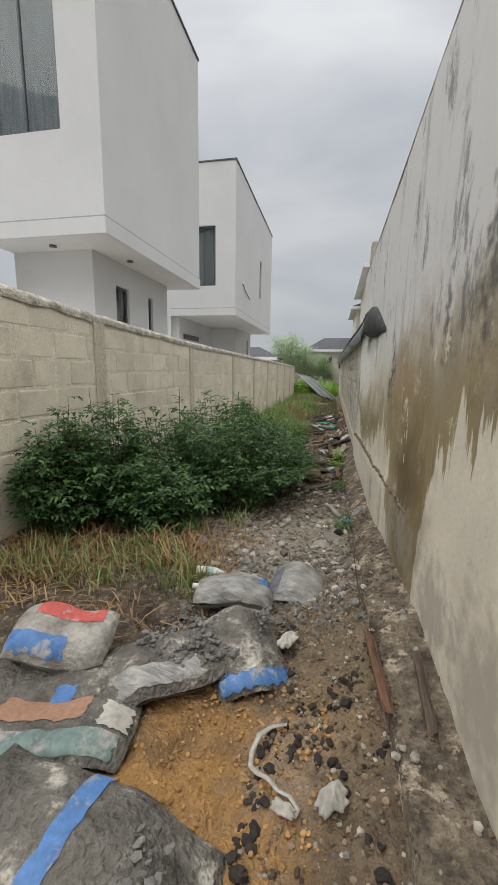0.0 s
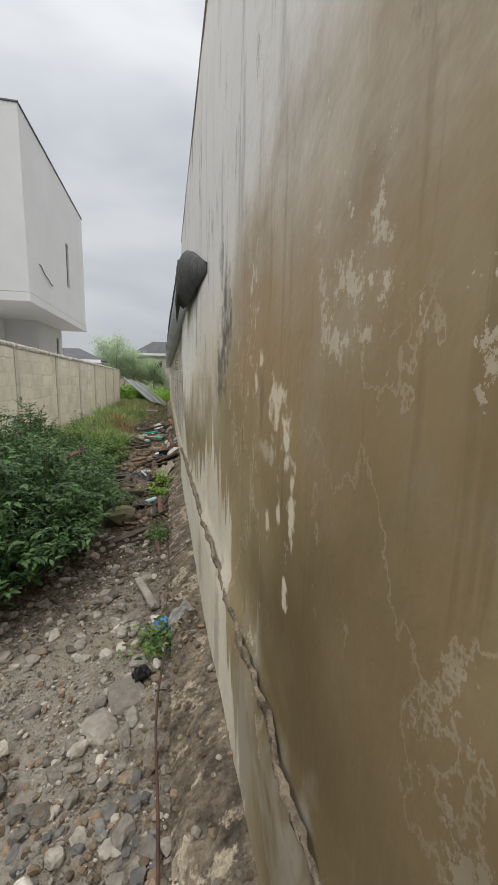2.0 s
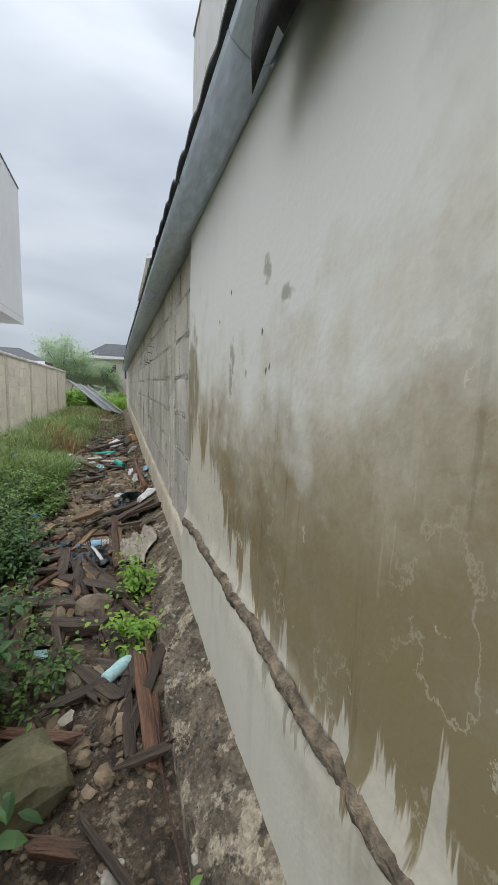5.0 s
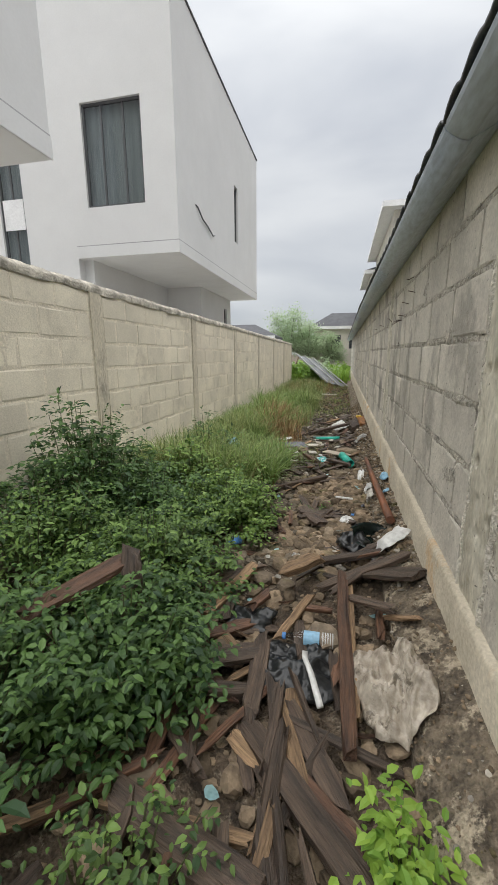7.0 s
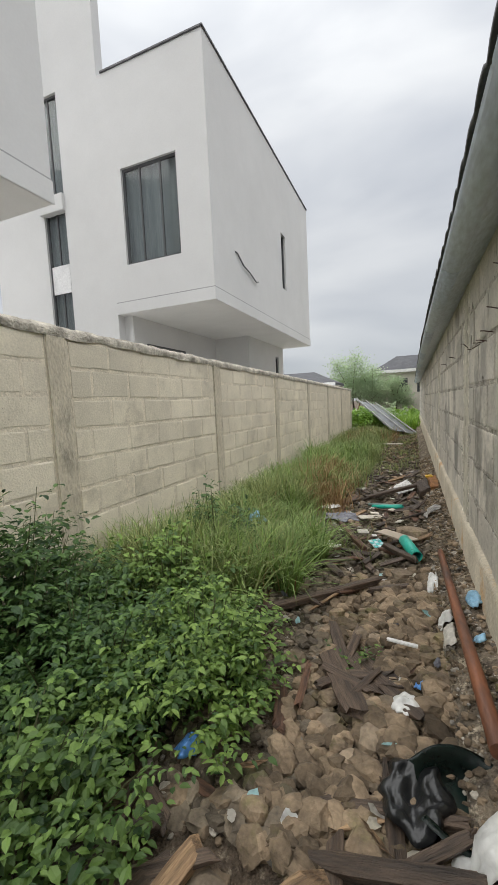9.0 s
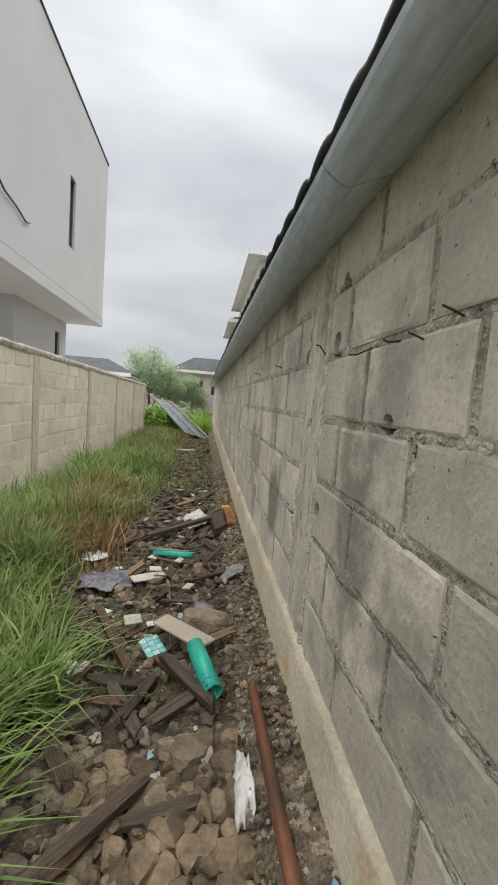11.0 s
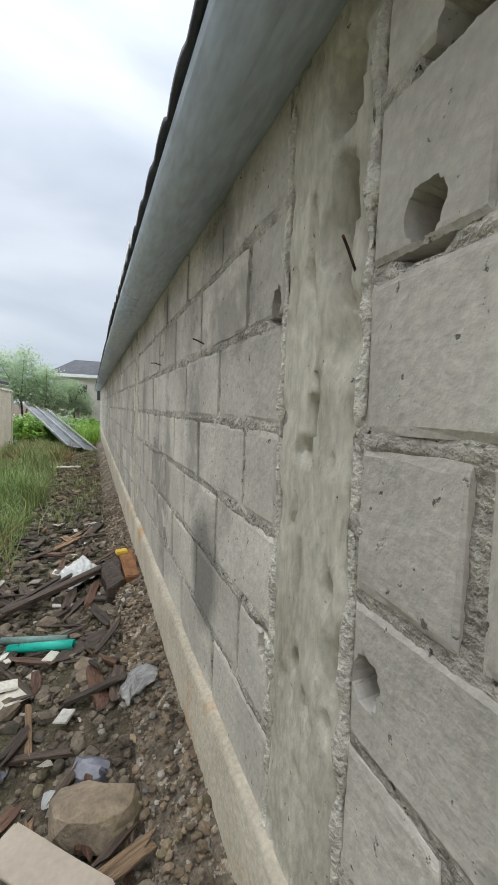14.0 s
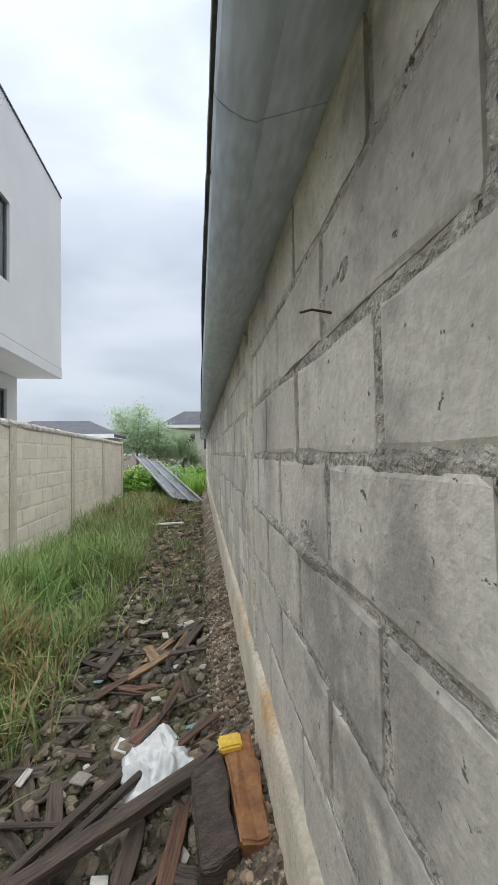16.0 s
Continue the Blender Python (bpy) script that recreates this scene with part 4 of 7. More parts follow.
# ---- twin white houses beyond the left wall ----
def window_parts(house, plane, a0, a1, z0, z1, at, bars, board=None):
    """A dark-framed window set 8 cm into a wall. plane 'y' faces -y, plane 'x' faces +x."""
    win = thing("window", "", "")
    win.parent = house

    def slab(u0, u1, w0, w1, d0, d1):
        return box(u0, u1, at + d0, at + d1, w0, w1, 0.004) if plane == "y" else box(at - d1, at - d0, u0, u1, w0, w1, 0.004)
    fr = bmesh.new()
    t = 0.05
    for q in ((a0, a1, z1 - t, z1), (a0, a1, z0, z0 + t), (a0, a0 + t, z0 + t, z1 - t), (a1 - t, a1, z0 + t, z1 - t)):
        box(*((q[0], q[1], at + 0.06, at + 0.12, q[2], q[3]) if plane == "y" else (at - 0.12, at - 0.06, q[0], q[1], q[2], q[3])), bm=fr)
    part("window_frame", fr, M_FRAME, win)
    for u in bars:
        part("mullion", slab(u - 0.02, u + 0.02, z0 + t, z1 - t, 0.065, 0.11), M_FRAME, win)
    us = [a0 + t] + list(bars) + [a1 - t]
    for u, v in zip(us, us[1:]):
        part("pane", slab(u + 0.004, v - 0.004, z0 + t, z1 - t, 0.085, 0.093), M_GLASS, win).visible_shadow = False
    # curtain folds behind
    n = max(6, int((a1 - a0) / 0.06))
    verts, faces = [], []
    for i in range(n + 1):
        u = a0 + (a1 - a0) * i / n
        d = 0.2 + 0.025 * math.sin(i * 1.7) + 0.01 * math.sin(i * 0.6)
        p = (u, at + d) if plane == "y" else (at - d, u)
        verts += [(p[0], p[1], z0), (p[0], p[1], z1)]
    faces = [(2 * i, 2 * i + 2, 2 * i + 3, 2 * i + 1) for i in range(n)]
    part("curtain", mesh_of("curtain", verts, faces, M_CURTAIN, False), None, win)
    if board:
        part("notice_board", slab(a0 + 0.06, a1 - 0.06, board[0], board[1], 0.05, 0.062), M_WHITE, win)
    return win


def wall_with_holes(plane, a0, a1, z0, z1, at, depth, holes):
    """A wall slab cut by rectangular openings: strips round each hole. Holes are (u0, u1, w0, w1), sorted, not overlapping in u."""
    bm = bmesh.new()

    def slab(u0, u1, w0, w1):
        if u1 - u0 > 1e-4 and w1 - w0 > 1e-4:
            box(*((u0, u1, at, at + depth, w0, w1) if plane == "y" else (at - depth, at, u0, u1, w0, w1)), bm=bm)
    u = a0
    for h0, h1, w0, w1 in holes:
        slab(u, h0, z0, z1)
        slab(h0, h1, z0, w0)
        slab(h0, h1, w1, z1)
        u = h1
    slab(u, a1, z0, z1)
    bmesh.ops.remove_doubles(bm, verts=bm.verts, dist=1e-5)
    return bm


def build_house(y0, y1, bottom, top, south_win, east_win, tower_x, lower, label, strips):
    house = thing("house", label, "house", "twin white houses")
    xe, d = -3.945, 0.25
    part("wall", wall_with_holes("y", tower_x, xe - d, bottom, top, y0, d, [south_win[:4]]), M_HOUSE, house)
    part("wall", wall_with_holes("x", y0, y1, bottom, top, xe, d, [east_win[:4]] if east_win else []), M_HOUSE, house)
    part("wall", box(tower_x, xe - d, y1 - d, y1, bottom, top), M_HOUSE, house)
    part("floor_slab", box(tower_x, xe - 0.006, y0 + 0.006, y1 - 0.006, bottom - 0.02, bottom + 0.2), M_SOFFIT, house)
    part("roof", box(tower_x, xe - d, y0 + d, y1 - d, top - 0.35, top - 0.2), M_COPING, house)
    # drip band along the bottom edge, and metal coping
    part("drip_band", box(tower_x, xe + 0.02, y0 - 0.02, y0 - 0.0, bottom - 0.022, bottom + 0.24, 0.004), M_HOUSE, house)
    part("drip_band", box(xe, xe + 0.02, y0, y1 + 0.01, bottom - 0.022, bottom + 0.24, 0.004), M_HOUSE, house)
    # raised dark strips stand in for the shaded line above the band
    part("groove_shade_strip", box(xe + 0.001, xe + 0.012, y0, y1, bottom + 0.241, bottom + 0.262), M_SOFFIT_LINE, house)
    part("groove_shade_strip", box(tower_x, xe + 0.012, y0 - 0.012, y0 - 0.001, bottom + 0.241, bottom + 0.262), M_SOFFIT_LINE, house)
    part("coping", box(tower_x, xe + 0.03, y0 - 0.03, y0 + d, top, top + 0.05, 0.008), M_COPING, house)
    part("coping", box(xe - d, xe + 0.03, y0 + d, y1 + 0.03, top, top + 0.05, 0.008), M_COPING, house)
    # tall stair wall beside the upper floor, flush with the south face
    part("wall", wall_with_holes("y", tower_x - 4.0, tower_x - 0.12, 0, 13.5, y0 + 0.004, d, strips[:1]), M_HOUSE, house)
    part("coping", box(tower_x - 4.0, tower_x - 0.10, y0 - 0.01, y0 + d + 0.01, 13.5, 13.56), M_COPING, house)
    part("wall", box(tower_x - 0.12, tower_x, y0 + 0.004, y0 + d, 0, top), M_HOUSE, house)
    for a, b, c, e in strips:
        part("floor_band", box(a - 0.06, b + 0.02, y0 - 0.09, y0 + 0.1, 6.55, 6.95, 0.01), M_HOUSE, house)
    for i, (a, b, c, e) in enumerate(strips):
        window_parts(house, "y", a, b, c, e, y0 + 0.004, [(a + b) / 2], (4.6, 5.3) if i == 0 else None)
    window_parts(house, "y", *south_win[:4], y0, south_win[4])
    if east_win:
        window_parts(house, "x", *east_win[:4], xe, east_win[4])
    # set-back ground floor
    lx, ly0, ly1, lwin = lower
    part("wall", wall_with_holes("x", ly0, ly1, 0, bottom - 0.02, lx, d, lwin), M_HOUSE, house)
    part("wall", box(tower_x, lx - d, ly0, ly0 + d, 0, bottom - 0.02), M_HOUSE, house)
    part("wall", box(tower_x, lx - d, ly1 - d, ly1, 0, bottom - 0.02), M_HOUSE, house)
    for a, b, c, e in lwin:
        window_parts(house, "x", a, b, c, e, lx, [])
    return house


h1 = build_house(5.95, 10.7, 4.0, 9.55, (-6.05, -4.67, 5.59, 8.3, [-5.35]), None, -6.45, (-4.72, 6.74, 10.2, [(7.54, 8.09, 2.3, 3.5), (9.05, 9.3, 2.2, 3.5)]), "white rendered two-storey house with a cantilevered upper floor", [])
h2 = build_house(14.87, 23.45, 3.85, 9.22, (-6.22, -4.73, 4.93, 7.07, [-5.75, -5.2]), (19.85, 20.3, 5.3, 7.05, []), -6.6, (-5.1, 19.5, 23.3, [(22.3, 22.7, 2.4, 3.4)]), "white rendered house with cantilevered upper floor and loose cable", [(-8.72, -8.0, 2.6, 9.3)])
# a low recess wall under the second house
part("wall", box(-6.6, -6.35, 15.1, 19.5, 0, 3.83), M_HOUSE, h2)
part("window_head", box(-6.36, -6.30, 15.6, 17.4, 3.0, 3.2), M_FRAME, h2)
# loose cable tail and a rain mark on the second house
part("cable", tube([(-3.94, 16.05, 5.2), (-3.92, 16.15, 5.18), (-3.90, 16.45, 4.98), (-3.91, 16.9, 4.93), (-3.90, 17.3, 4.80), (-3.91, 17.5, 4.86)], 0.018, 6), M_FRAME, h2, "loose black cable tail")
# downlights in the soffits
for x, y in ((-4.4, 7.6), (-5.3, 6.4)):
    bm = bmesh.new()
    bmesh.ops.create_cone(bm, cap_ends=True, segments=16, radius1=0.07, radius2=0.06, depth=0.03, matrix=Matrix.Translation((x, y, 3.965)))
    part("downlight", bm, M_COPING, h1)


# ---- plants ----
def leaf_cloud(name, leaves, material, parent):
    """One mesh of many folded leaves: (place, out direction, up, length, width)."""
    verts, faces = [], []
    for p, d, u, ln, wd in leaves:
        d = d.normalized()
        s = d.cross(u)
        if s.length < 1e-3:
            s = Vector((1, 0, 0))
        s.normalize()
        nrm = s.cross(d)
        b = len(verts)
        a, c, tip = p + d * ln * 0.28, p + d * ln * 0.66 - nrm * ln * 0.05, p + d * ln - nrm * ln * 0.2
        lift = nrm * wd * 0.13
        verts += [tuple(v) for v in (p, a + s * wd * 0.44 + lift, a, a - s * wd * 0.44 + lift, c + s * wd * 0.40 + lift, c, c - s * wd * 0.40 + lift, tip)]
        faces += [(b, b + 1, b + 2), (b, b + 2, b + 3), (b + 1, b + 4, b + 5, b + 2), (b + 2, b + 5, b + 6, b + 3), (b + 4, b + 7, b + 5), (b + 5, b + 7, b + 6)]
    me = bpy.data.meshes.new(name)
    me.from_pydata(verts, [], faces)
    me.materials.append(material)
    ob = new(name, me)
    ob.parent = parent
    return tagged(ob, kind="stuff")


def shrub(x, y, rx, ry, height, stems, per, material, label, leaf=(0.06, 0.035), seed=1, lean=0.5, name="shrub"):
    """Arching stems from one root, each with side sprays of compound leaves; open at the edge, uneven in outline."""
    rnd = random.Random(seed)
    plant = thing(name, label, "shrub", at=Matrix.Translation((x, y, ground_z(x, y) - 0.02)))
    leaves = []
    sv, sf = [], []
    for s in range(stems):
        a, r = rnd.uniform(0, math.tau), math.sqrt(rnd.random())
        root = Vector((rx * 0.55 * r * math.cos(a), ry * 0.55 * r * math.sin(a), 0))
        end = Vector((rx * r * math.cos(a) * rnd.uniform(0.9, 1.15), ry * r * math.sin(a) * rnd.uniform(0.9, 1.15), height * (1.02 - 0.6 * r * r) * rnd.uniform(0.55, 1.05)))
        ctrl = root.lerp(end, 0.5) + Vector((0, 0, height * 0.18 * lean))
        pts = [root * (1 - t) ** 2 + ctrl * (2 * t * (1 - t)) + end * t * t for t in (0, 0.25, 0.5, 0.75, 1.0)]
        for i in range(4):
            # a three-sided stem
            b = len(sv)
            for q, rad in ((pts[i], 0.006 - 0.001 * i), (pts[i + 1], 0.005 - 0.001 * i)):
                for k in range(3):
                    sv.append((q.x + rad * math.cos(k * 2.1), q.y + rad * math.sin(k * 2.1), q.z))
            sf += [(b + k, b + (k + 1) % 3, b + 3 + (k + 1) % 3, b + 3 + k) for k in range(3)]
        for j in range(per):
            t = rnd.uniform(0.12, 1.0) ** 0.7
            q = root * (1 - t) ** 2 + ctrl * (2 * t * (1 - t)) + end * t * t
            out = Vector((rnd.gauss(0, 1), rnd.gauss(0, 1), rnd.uniform(-0.25, 0.8))).normalized()
            spray = rnd.uniform(0.05, 0.16)
            for m in range(rnd.randint(3, 6)):
                f = (m + 1) / 5
                base = q + out * spray * f
                side = out.cross(Vector((0, 0, 1)))
                d = out * 0.5 + side * (1 if m % 2 else -1) * rnd.uniform(0.5, 1.1) + Vector((0, 0, rnd.uniform(-0.5, 0.25)))
                ln = leaf[0] * rnd.uniform(0.6, 1.3)
                leaves.append((base, d, Vector((rnd.gauss(0, 0.25), rnd.gauss(0, 0.25), 1)), ln, leaf[1] * ln / leaf[0] * rnd.uniform(0.8, 1.15)))
    st = new("stalk", mesh_of("stalk", sv, sf, M_STEM))
    st.parent = plant
    tagged(st, kind="stuff")
    leaf_cloud("foliage", leaves, material, plant)
    return plant


def grass(name, area, count, height, material, label, seed, clump=0.0, z_off=0.0, gaps=-0.12, droop=0.9, wide=1.0):
    """Arching blades over an area (x0, x1, y0, y1) as one uncountable sheet of blades."""
    rnd = random.Random(seed)
    x0, x1, y0, y1 = area
    verts, faces = [], []
    tufts = [(rnd.uniform(x0, x1), rnd.uniform(y0, y1)) for _ in range(max(1, count // 28))]
    for i in range(count):
        if rnd.random() < clump:
            c = rnd.choice(tufts)
            x, y = rnd.gauss(c[0], 0.09), rnd.gauss(c[1], 0.09)
        else:
            x, y = rnd.uniform(x0, x1), rnd.uniform(y0, y1)
        if x < LX + 0.02 or x > 0.3:
            continue
        if noise.noise((x * 1.7, y * 1.5, seed)) < gaps:
            continue
        h = height * rnd.uniform(0.45, 1.2) * (0.75 + 0.5 * noise.noise((x * 1.4, y * 1.1, 2)))
        a, bend, w = rnd.uniform(0, math.tau), rnd.uniform(0.15, droop) * h, rnd.uniform(0.003, 0.0065) * wide
        dx, dy = math.cos(a), math.sin(a)
        z = ground_z(x, y) - 0.02 + z_off
        b = len(verts)
        for t, ww in ((0, 1.0), (0.4, 0.9), (0.75, 0.6)):
            cx, cy, cz = x + dx * bend * t * t, y + dy * bend * t * t, z + h * (t - 0.25 * t * t * bend / h)
            verts += [(cx - dy * w * ww, cy + dx * w * ww, cz), (cx + dy * w * ww, cy - dx * w * ww, cz)]
        verts.append((x + dx * bend, y + dy * bend, z + h * (1 - 0.3 * bend / h)))
        faces += [(b, b + 1, b + 3, b + 2), (b + 2, b + 3, b + 5, b + 4), (b + 4, b + 5, b + 6)]
    me = bpy.data.meshes.new(name)
    me.from_pydata(verts, [], faces)
    me.materials.append(material)
    return tagged(new(name, me), label, "grass", kind="stuff")


# the dense dark shrubs behind the cement bags
for i, (x, y, rx, ry, h) in enumerate([(-1.75, 3.7, 0.75, 0.8, 1.32), (-1.15, 3.75, 0.7, 0.75, 1.08), (-0.9, 4.6, 0.62, 0.8, 1.05), (-1.6, 4.9, 0.8, 0.8, 1.4), (-2.2, 2.9, 0.42, 0.6, 1.3), (-1.2, 5.6, 0.7, 0.6, 0.95), (-1.7, 2.75, 0.5, 0.4, 0.75), (-2.28, 2.35, 0.3, 0.45, 1.2)]):
    shrub(x, y, rx, ry, h, 90, 17, M_LEAF, "dense dark green leafy shrub growing beside the wall", (0.056, 0.027), 20 + i)
# creeping undergrowth further on
for i, (x, y, rx, ry, h) in enumerate([(-1.5, 6.5, 0.7, 0.6, 0.5), (-1.9, 7.4, 0.65, 0.7, 0.6), (-1.25, 7.6, 0.6, 0.6, 0.45), (-1.6, 8.4, 0.7, 0.6, 0.5), (-1.05, 8.6, 0.5, 0.6, 0.4), (-2.1, 6.6, 0.45, 0.6, 0.6), (-1.0, 6.9, 0.4, 0.5, 0.4)]):
    shrub(x, y, rx, ry, h * 1.15, 105, 12, (M_LEAF_LIGHT if x > -1.3 and y > 8 else M_LEAF_BRIGHT) if i % 3 else M_LEAF_MID, "low creeping undergrowth with broad bright green leaves", (0.040, 0.023), 50 + i, 0.8)
shrub(-2.1, 8.3, 0.5, 0.8, 1.1, 90, 18, M_LEAF_MID, "upright shrub with small dark leaves", (0.05, 0.028), 71)
shrub(-1.55, 9.15, 0.55, 0.5, 0.62, 70, 9, M_LEAF_LIGHT, "low creeping undergrowth with broad bright green leaves", (0.05, 0.03), 73, 0.8)
shrub(-1.75, 10.2, 0.35, 0.35, 0.95, 26, 9, M_LEAF_MID, "sparse upright shrub with small dark leaves", (0.045, 0.025), 72)
# grass
grass("grass", (-2.5, -0.98, 9.2, 11.0), 6000, 0.6, M_GRASS, "long arching green grass along the wall", 5, 0.6, 0.0, -0.3, 1.2)
grass("grass", (-2.5, -1.22, 11.0, 13.5), 7000, 0.58, M_GRASS, "long arching green grass along the wall", 12, 0.6, 0.0, -0.3, 1.2)
for i, (x, y) in enumerate([(-0.95, 9.75), (-1.15, 10.15), (-0.9, 10.45), (-1.45, 9.8), (-1.05, 10.9), (-1.4, 10.6), (-1.35, 11.5), (-1.5, 11.9), (-1.8, 10.8)]):
    grass("grass", (x - 0.13, x + 0.13, y - 0.13, y + 0.13), 190, 0.56, M_GRASS_TALL, "dense tuft of tall arching grass", 40 + i, 0.0, 0.0, -2.0, 1.5, 1.5)
grass("grass", (-1.9, -0.92, 9.3, 11.2), 900, 0.62, M_GRASS_TALL, "tall arching grass leaning over the rubble", 15, 0.95, 0.0, -0.3, 1.3, 1.4)
grass("dry_grass", (-2.4, -0.9, 9.4, 12.5), 1300, 0.4, M_DRY, "dry brown blades among the grass", 16, 0.6)
grass("grass", (-2.5, -0.8, 13.5, 25.5), 17000, 0.58, M_GRASS, "long arching green grass along the wall", 6, 0.5)
grass("grass", (-2.5, -0.85, 1.5, 3.2), 2400, 0.24, M_GRASS, "short green grass at the edge of the shrubs", 7, 0.4)
grass("dry_grass", (-2.4, -0.85, 1.55, 2.7), 1000, 0.26, M_DRY, "dry straw-coloured grass", 8, 0.5, 0.0, -0.3, 1.2)
grass("grass", (-2.4, -0.98, 12.6, 17.5), 3600, 0.66, M_GRASS_TALL, "tall arching grass leaning over the rubble", 19, 0.75, 0.0, -0.35, 1.4, 1.5)
grass("dry_grass", (-1.6, -0.9, 12.2, 14.8), 2300, 0.66, M_DRY, "reddish dry grass among the green", 9, 0.7)

grass("grass", (-0.9, 0.15, 15.0, 28.0), 2600, 0.22, M_GRASS, "sparse short grass on the far path", 10, 0.6)
grass("dry_grass", (-2.3, -0.7, 1.15, 2.6), 1500, 0.16, M_DRY, "flattened straw lying on the earth", 11, 0.5, 0.0, -0.3, 2.2)


def tree(x, y, height, crown, seed, material, label, count=2600, leaf=0.16):
    rnd = random.Random(seed)
    t = thing("tree", label, "tree", at=Matrix.Translation((x, y, ground_z(x, y) - 0.05)))
    tips = []
    trunk_top = Vector((rnd.uniform(-0.2, 0.2), rnd.uniform(-0.2, 0.2), height * 0.32))
    part("trunk", tube([(0, 0, 0), tuple(trunk_top * 0.5), tuple(trunk_top)], [0.12, 0.09, 0.07], 7), M_BARK, t)
    for k in range(9):
        a = k * 2.4 + rnd.uniform(-0.3, 0.3)
        r, z = crown * rnd.uniform(0.35, 0.9), height * (0.36 + 0.58 * (k * 4 % 9) / 8)
        e = Vector((r * math.cos(a), r * math.sin(a), z))
        m = trunk_top.lerp(e, 0.5) + Vector((0, 0, 0.15))
        part("limb", tube([tuple(trunk_top), tuple(m), tuple(e)], [0.06, 0.035, 0.012], 5), M_BARK, t)
        tips += [(trunk_top.lerp(e, f) + Vector((rnd.gauss(0, 0.15), rnd.gauss(0, 0.15), rnd.gauss(0, 0.15)))) for f in (0.5, 0.7, 0.85, 1.0)]
    leaves = []
    for _ in range(count):
        c = rnd.choice(tips)
        o = Vector((rnd.gauss(0, 1), rnd.gauss(0, 1), rnd.gauss(0, 0.8)))
        p = c + o * crown * 0.19
        ln = leaf * rnd.uniform(0.6, 1.3)
        leaves.append((p, Vector((rnd.gauss(0, 1), rnd.gauss(0, 1), rnd.gauss(-0.2, 0.6))), Vector((rnd.gauss(0, 0.4), rnd.gauss(0, 0.4), 1)), ln, ln * 0.5))
    leaf_cloud("crown", leaves, material, t)
    return t


tree(-5.0, 44.6, 5.5, 2.5, 3, M_TREE, "pale green leafy tree beyond the end of the alley", 10000, 0.20)
tree(-3.2, 43.6, 4.5, 1.9, 4, M_TREE, "small pale green tree in front of the far house", 5500, 0.18)
tree(-1.4, 44.4, 3.3, 1.3, 5, M_TREE, "small pale green tree in front of the far house", 4000, 0.18)
for i, (x, y, rx, ry, h) in enumerate([(-2.2, 26.6, 0.9, 1.0, 1.2), (-1.6, 30.0, 1.6, 1.4, 1.2), (-3.2, 32.0, 1.8, 1.6, 1.3), (-0.4, 33.5, 1.3, 1.3, 1.0), (-1.9, 36.5, 2.4, 1.5, 1.3), (-3.8, 28.0, 1.0, 1.2, 1.2)]):
    shrub(x, y, rx, ry, h, 70, 9, M_LEAF_LIME if i in (0, 3) else M_TREE, "bright green bush at the far end of the alley", (0.15, 0.08), 90 + i, name="bush")


grass("grass", (-2.5, 0.2, 26.0, 36.0), 5200, 0.95, M_LEAF_LIME, "tall bright green grass at the far end", 17, 0.5, 0.0, -0.3, 0.9, 2.6)
grass("dry_grass", (-2.4, -0.5, 20.5, 26.0), 900, 0.55, M_DRY, "dry brown stalks in the far grass", 18, 0.6, 0.0, -0.2, 1.0, 1.6)


# ---- far houses ----
def hip_roof(x0, x1, y0, y1, z0, z1, over):
    bm = bmesh.new()
    a, b, c, d = x0 - over, x1 + over, y0 - over, y1 + over
    in_ = min(b - a, d - c) / 2
    if b - a > d - c:
        ridge = [(a + in_, (c + d) / 2, z1), (b - in_, (c + d) / 2, z1)]
    else:
        ridge = [((a + b) / 2, c + in_, z1), ((a + b) / 2, d - in_, z1)]
    v = [bm.verts.new(p) for p in [(a, c, z0), (b, c, z0), (b, d, z0), (a, d, z0)] + ridge + [(a, c, z0 - 0.18), (b, c, z0 - 0.18), (b, d, z0 - 0.18), (a, d, z0 - 0.18)]]
    if b - a > d - c:
        fs = [(0, 1, 5, 4), (1, 2, 5), (2, 3, 4, 5), (3, 0, 4)]
    else:
        fs = [(0, 1, 4), (1, 2, 5, 4), (2, 3, 5), (3, 0, 4, 5)]
    for f in fs + [(6, 7, 1, 0), (7, 8, 2, 1), (8, 9, 3, 2), (9, 6, 0, 3), (9, 8, 7, 6)]:
        bm.faces.new([v[i] for i in f])
    return bm


def far_house(x0, x1, y0, y1, eave, ridge, material, label, wins=(), over=0.5, roof=M_ROOF_FAR):
    h = thing("house", label, "house")
    part("wall", box(x0, x1, y0, y1, 0, eave), material, h)
    part("roof", hip_roof(x0, x1, y0, y1, eave + 0.1, ridge, over), roof, h)
    part("fascia", box(x0 - over, x1 + over, y0 - over - 0.02, y0 - over, eave - 0.14, eave + 0.12), M_WHITE, h)
    part("fascia", box(x0 - over - 0.02, x0 - over, y0 - over, y1 + over, eave - 0.14, eave + 0.12), M_WHITE, h)
    part("soffit", box(x0 - over, x1 + over, y0 - over, y1 + over, eave - 0.13, eave - 0.09), M_WHITE, h)
    for a, b, c, d in wins:
        w = part("window", box(a, b, y0 - 0.05, y0 - 0.002, c, d, 0.01), M_FRAME, h)
        part("pane", box(a + 0.06, b - 0.06, y0 - 0.058, y0 - 0.045, c + 0.06, d - 0.06), M_GLASS, w)
    return h


